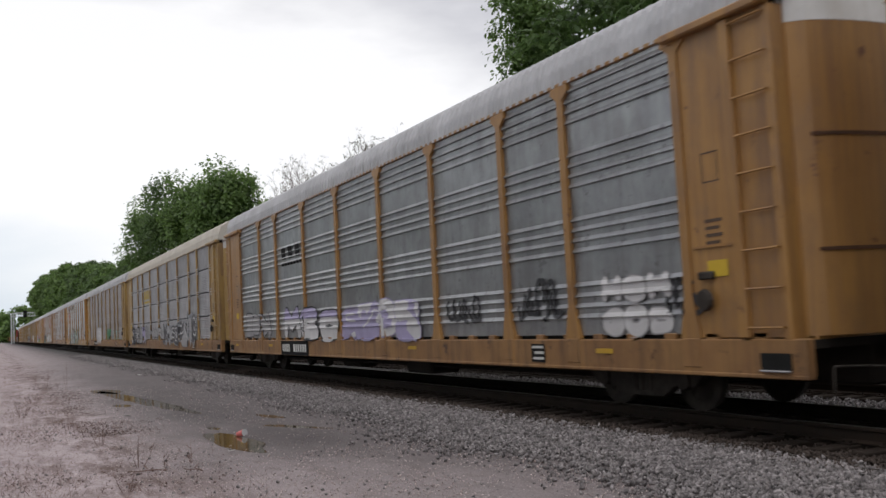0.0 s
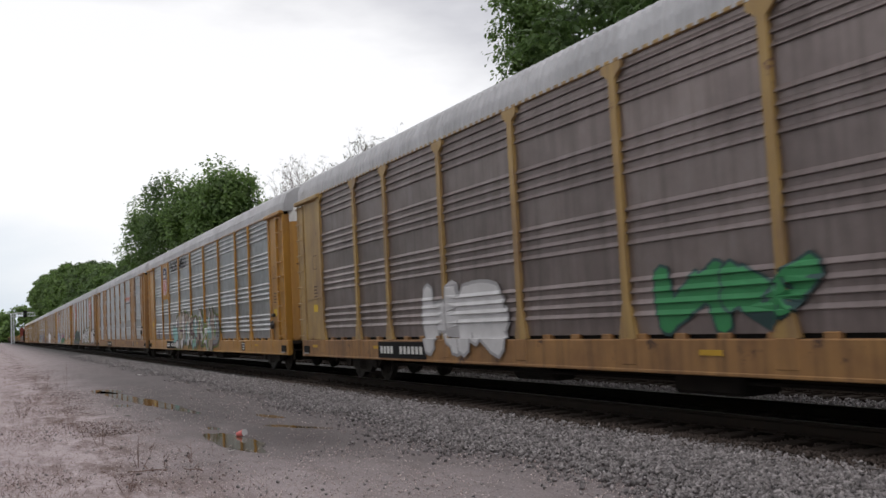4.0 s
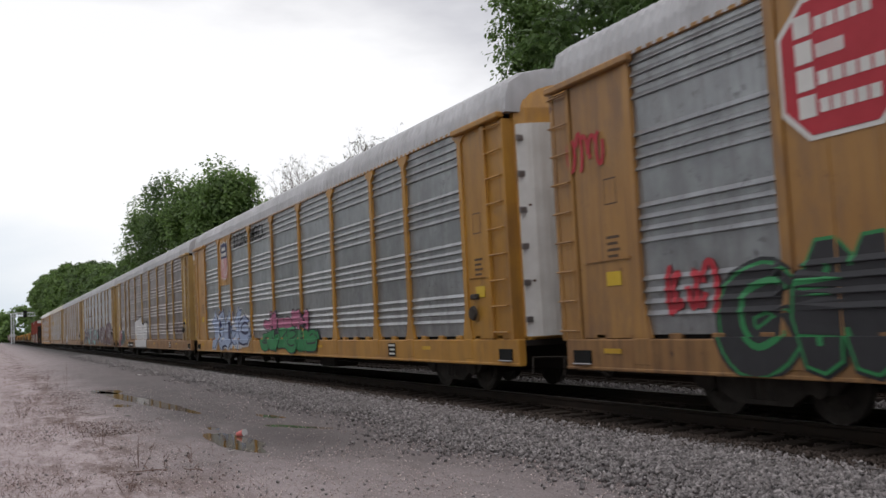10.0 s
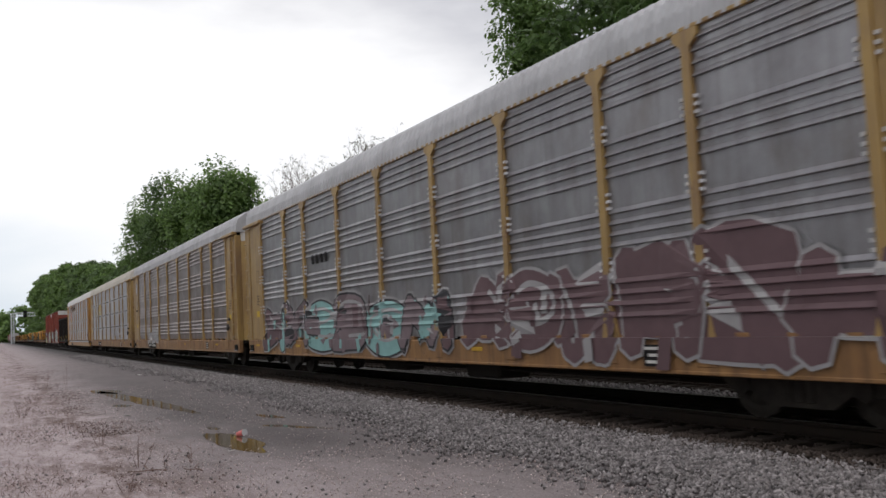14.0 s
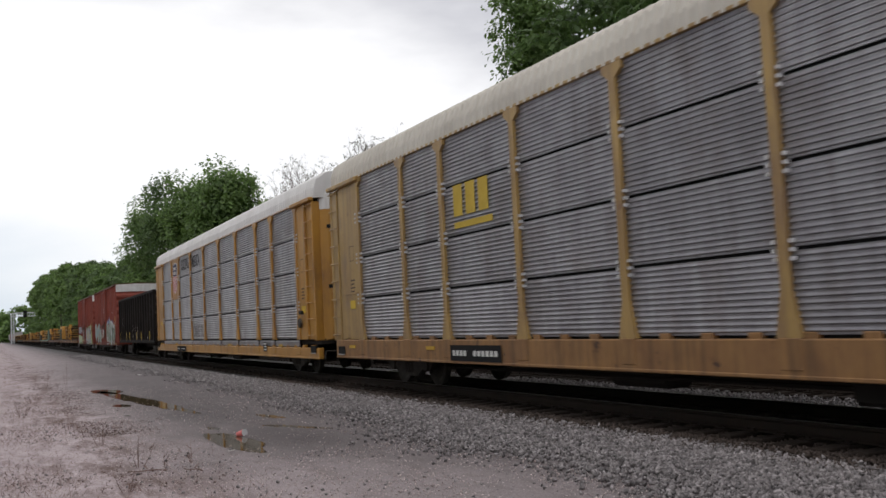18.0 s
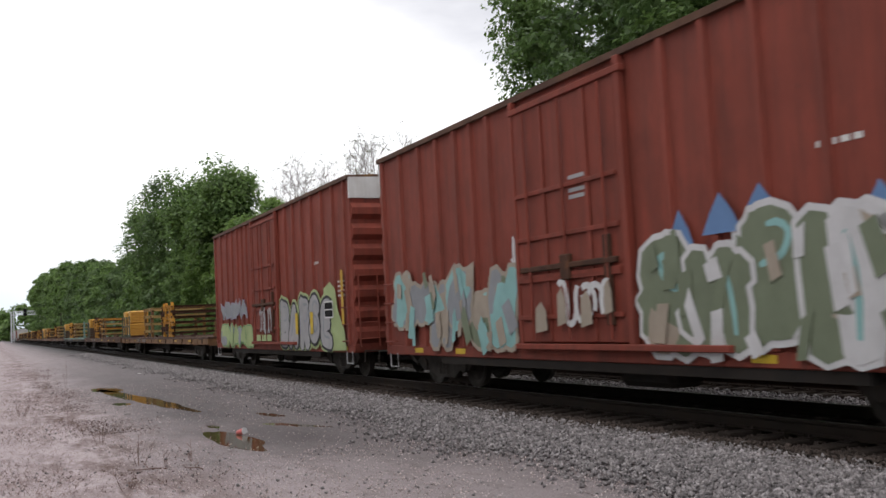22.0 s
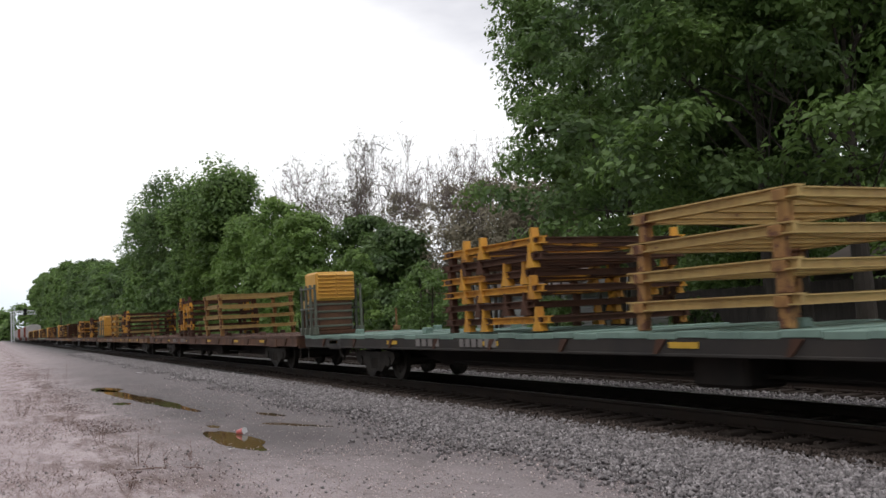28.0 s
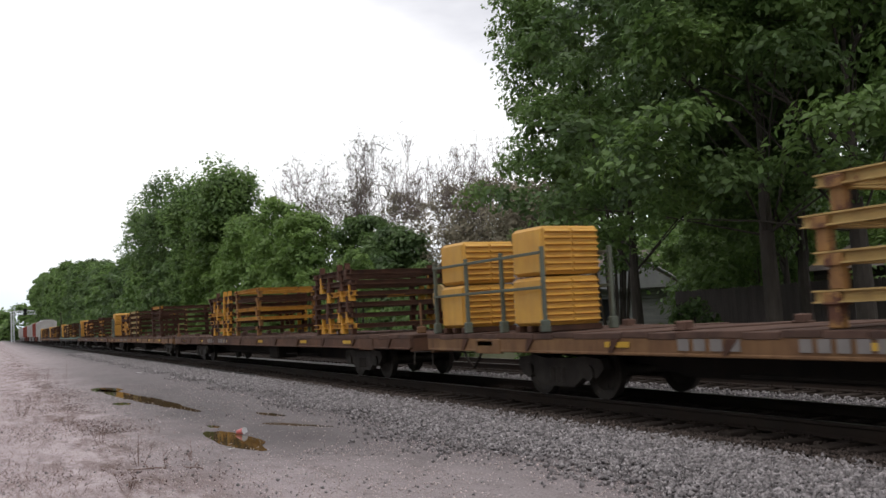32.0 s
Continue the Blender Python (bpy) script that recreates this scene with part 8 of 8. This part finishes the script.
house(25.9, 33.1, 39.0, 48.0, 2.6, 4.6, "y", "siding", "low pale house with a brown gabled roof", 0.0, ((28.2, 39.0, 1.0, 1.1, 1.1, "y"), (25.9, 42.5, 1.0, 1.2, 1.1, "x")))
house(36.0, 45.0, 51.5, 63.0, 4.3, 6.3, "y", "siding", "pale house with a grey-brown hipped roof", 3.0, ((36.0, 58.0, 1.6, 1.4, 1.3, "x"),))
house(36.5, 45.0, 66.0, 78.0, 4.9, 7.1, "y", "siding", "white house behind bare trees", 2.0, ((36.5, 70.0, 1.8, 1.4, 1.3, "x"),))
house(31.0, 37.0, 19.0, 28.0, 2.7, 3.9, "y", "fence", "dark low shed with a brown roof", 0.0)

fence = holder("board_fence", pose(26.5, 8.0, 0.05), "dark grey-brown wooden board fence", "fence")
board = Shape().prism([(-0.072, 0.05), (-0.072, 2.2), (-0.03, 2.26), (0.03, 2.26), (0.072, 2.2), (0.072, 0.05)], 0, -0.012, 0.012).mesh("board", M["fence"])
frng = random.Random(9)
for k in range(157):
    part("board", board, None, fence, at=pose(frng.uniform(-0.008, 0.008), k * 0.15, frng.uniform(-0.03, 0.03)))
for k in range(10):
    part("post", shared("fence_post", lambda: Shape().box(0.03, 0.13, -0.05, 0.05, 0, 2.2, 0.01).mesh("post", M["fence"])), None, fence, at=pose(0, k * 2.5, 0))
for z in (0.4, 1.9):
    part("fence_rail", Shape().box(0.013, 0.05, -0.05, 23.5, z, z + 0.09), M["fence"], fence)

# ---- far signal bridge over both tracks ----
bridge = holder("signal_bridge", pose(12.6, 420, 0.0), "far grey steel lattice signal bridge over the tracks", "signal bridge")
for x in (-5.4, 5.6):
    part("tower", Shape().tube([(x - 0.5, 0, 0), (x - 0.5, 0, 12.6)], 0.22, 5).tube([(x + 0.5, 0, 0), (x + 0.5, 0, 12.6)], 0.22, 5)
         .add(*merged([Shape().tube([(x - 0.5, 0, 1.2 * k), (x + 0.5, 0, 1.2 * k + 1.2)], 0.12, 4) for k in range(10)])), M["signal"], bridge)
part("truss", Shape().tube([(-5.4, 0, 11.2), (5.6, 0, 11.2)], 0.22, 5).tube([(-5.4, 0, 12.6), (5.6, 0, 12.6)], 0.22, 5)
     .add(*merged([Shape().tube([(-5.4 + k, 0, 11.2), (-4.4 + k, 0, 12.6)], 0.12, 4) for k in range(11)])), M["signal"], bridge)
for x, z in ((-0.6, 12.9), (-0.6, 11.4), (4.6, 11.6)):
    part("signal_head", Shape().lathe([(0.0, -0.3), (0.75, -0.3), (0.75, 0.0), (0.0, 0.1)], 1, (x, z), 16), M["black"], bridge, "round black signal head")
for x, h, y in ((-1.8, 9, 330), (15.9, 8, 260)):
    pole = holder("line_pole", pose(x, y, 0), "weathered timber line pole beside the tracks", "pole")
    part("shaft", Shape().tube([(0, 0, 0), (0, 0, h)], [0.16, 0.1], 8), M["bark"], pole)
    part("cross_arm", Shape().box(-0.9, 0.9, -0.06, 0.06, h - 0.7, h - 0.58), M["bark"], pole)


# ---- weeds, sticks and litter on the dirt track ----
def weed(x, y, tall, stems, seed, label="dry brown weed stalks on the dirt track", mat="weed", spread=0.25):
    wr = random.Random(seed)
    ob = holder("dry_weed", pose(x, y, height(x, y) - 0.02), label, "weed", "dry weeds")
    for k in range(stems):
        a, l = wr.uniform(0, 6.3), tall * wr.uniform(0.35, 0.85)
        dx, dy = math.cos(a) * spread * wr.random(), math.sin(a) * spread * wr.random()
        s = Shape().tube([(dx * 0.3, dy * 0.3, 0), (dx * 0.7, dy * 0.7, l * 0.5), (dx, dy, l)], [0.0045, 0.004, 0.002], 4)
        for q in range(3):
            t = wr.uniform(0.4, 0.95)
            b = wr.uniform(0, 6.3)
            s.tube([(dx * t, dy * t, l * t), (dx * t + 0.07 * math.cos(b), dy * t + 0.07 * math.sin(b), l * t + 0.06)], [0.003, 0.0015], 3)
        part("stalk", s, M[mat], ob)
    return ob


for x, y, tall, stems, seed in ((1.55, 34.0, 1.0, 4, 1), (2.15, 33.0, 1.15, 2, 2), (1.68, 12.75, 0.55, 4, 3), (1.95, 12.2, 0.42, 2, 4), (1.3, 10.8, 0.30, 5, 5), (1.5, 15.6, 0.5, 4, 6), (0.9, 27.0, 0.5, 5, 7), (2.35, 12.6, 0.3, 3, 8), (0.5, 22.5, 0.45, 5, 9), (1.25, 19.0, 0.4, 4, 10)):
    weed(x, y, tall, stems, seed)


def mat_of_weeds(rng, n):
    y = 9 + 60 * rng.random(n) ** 1.5
    x = 0.45 + 0.9 * np.sin(y * 0.31) * 0.5 + rng.normal(size=n) * (0.35 + 0.01 * y)
    return x, y


def litter(name, count, seed, where, mat, label, size):
    r = np.random.default_rng(seed)
    x, y = where(r, count)
    ok = (x < 3.2) & (x > -3) & ~in_pool(x, y)
    x, y = x[ok], y[ok]
    n = len(x)
    z = np.interp(x, [-3, 0.6, 4.6], [0.13, 0.02, 0.0]) + 0.012
    a = r.random(n) * 6.28
    s = r.uniform(size[0], size[1], n)
    d = np.stack([np.cos(a) * s, np.sin(a) * s, r.uniform(0, 0.6, n) * s], 1)
    w = np.stack([-np.sin(a), np.cos(a), np.zeros(n)], 1) * 0.0028
    p = np.stack([x, y, z], 1)
    v = np.stack([p - d * 0.5 - w, p - d * 0.5 + w, p + d * 0.5 + w * 0.5 + [0, 0, 0.02], p + d * 0.5 - w * 0.5 + [0, 0, 0.02]], 1)
    return tagged(new(name, array_mesh(name, v.reshape(-1, 3), np.arange(n * 4).reshape(n, 4), M[mat])), label, name.replace("_", " "), "", "stuff")


litter("dead_grass", 8000, 31, mat_of_weeds, "weed", "flattened dead brown weeds along the dirt track", (0.05, 0.2))
litter("dead_twigs", 700, 32, lambda r, n: (r.uniform(0.3, 3.0, n), 8 + 12 * r.random(n)), "weed", "small brown twigs on the dirt track", (0.05, 0.16))


def drift(rng, n):
    """Dead leaves and crumbs swept into a line beside the wheel tracks and round the weed stalks."""
    far = rng.random(n) < 0.95
    y = np.where(far, 17 + 45 * rng.random(n) ** 1.4, 10.6 + 2.6 * rng.random(n))
    x = np.where(far, 1.75 + 0.25 * np.sin(y * 0.5) + rng.normal(size=n) * (0.12 + 0.008 * y), 1.6 + 0.35 * (12 - y) + rng.normal(size=n) * 0.6)
    keep = ~in_pool(x, y) & (x < 3)
    x, y = x[keep], y[keep]
    return np.stack([x, y, np.interp(x, [-0.5, 0.6, 4.6], [0.06, 0.02, 0.0]) + 0.008], 1)


stones("leaf_litter", 4200, drift, (0.010, 0.034), "litter", 6, "dark brown dead leaves and crumbs on the dirt track")
for x, y, n, turn, seed in ((1.7, 12.2, 0.5, 64, 1), (2.2, 11.9, 0.4, 30, 3)):
    solid("fallen_branch", Shape().tube([(0, -n / 2, 0.012), (0.03, -n * 0.2, 0.02), (-0.02, n * 0.15, 0.015), (0.04, n / 2, 0.012)], [0.009, 0.008, 0.006, 0.004], 6).tube([(0.05, 0, 0.03), (0.2, n * 0.2, 0.06)], [0.007, 0.003], 4), M["weed"], "dry brown fallen branch on the dirt", "branch", at=pose(x, y, height(x, y), 0, 0, turn))

cup = holder("plastic_cup", pose(3.62, 15.45, 0.0, 80, 0, 35), "crushed faded red plastic cup by a puddle", "cup")
part("body", Shape().lathe([(0.0, 0.0), (0.04, 0.0), (0.062, 0.15), (0.057, 0.15), (0.037, 0.01), (0.0, 0.01)], 2, (0, 0), 16), M["can"], cup)
part("rim", Shape().lathe([(0.058, 0.147), (0.066, 0.147), (0.066, 0.158), (0.058, 0.158)], 2, (0, 0), 16), M["spray_white"], cup, "pale rim")
for x, y, s in ((2.8, 26.0, 0.09), (5.4, 40.0, 0.12), (3.0, 13.2, 0.06), (2.5, 20.5, 0.08)):
    solid("paper_scrap", Shape().add([(-s, -s * 0.6, 0), (s, -s * 0.7, 0.01), (s * 0.8, s * 0.6, 0.03), (-s * 0.7, s * 0.7, 0), (-s, -s * 0.6, 0.004), (s, -s * 0.7, 0.014), (s * 0.8, s * 0.6, 0.034), (-s * 0.7, s * 0.7, 0.004)],
          [(0, 1, 2, 3), (7, 6, 5, 4), (0, 4, 5, 1), (1, 5, 6, 2), (2, 6, 7, 3), (3, 7, 4, 0)]), M["letter"], "small white scrap of paper on the ground", "litter", at=pose(x, y, height(x, y) + 0.02, 0, 0, x * 90))

# dark woods that close the view behind the houses
brng = random.Random(5)
for k in range(13):
    t = k / 12
    thicket(52 + 6 * brng.random() - 14 * t, 96 - 92 * t, 6, 7, 11 + 3 * brng.random(), brng.choice(("leaf_dark", "leaf_mid")), 300 + k, "dark green tree in the woods behind the houses", 3600, 0.42, "tree", 0.0, 20)
# out-of-view trees, added to darken the reflections and light on the train's side
for k in range(14):
    thicket(-14 - 4 * brng.random(), -30 + 13 * k, 4.5, 8, 15 + 4 * brng.random(), "leaf_dark", 330 + k, "unseen tree added on the near side to darken reflections in the train", 3600, 0.48, "tree", 0.0, 16)


# ---- what moves ----
def motions():
    """The whole train runs towards the camera at one speed; wheels roll while they pass near by."""
    for ob, y in MOVERS:
        m = ob.matrix_basis.copy()
        end = Matrix.Translation((0, -SPEED * SECONDS, 0)) @ m
        walk(ob, [(0, m), (SECONDS, end)])
    turn = math.degrees(SPEED / FPS / 0.445)
    for w, dy, y in WHEELS:
        first = max(0, int((y - 42) / SPEED * FPS))
        last = min(int(SECONDS * FPS), int((y - 3) / SPEED * FPS))
        if last <= first + 1:
            continue
        rows = [(0.0, pose(0, dy, 0.445))] if first > 0 else []
        rows += [(k / FPS, pose(0, dy, 0.445, (k - first) * turn)) for k in range(first, last + 1)]
        if last < SECONDS * FPS:
            rows.append((SECONDS, pose(0, dy, 0.445, (last - first) * turn)))
        walk(w, rows)


motions()
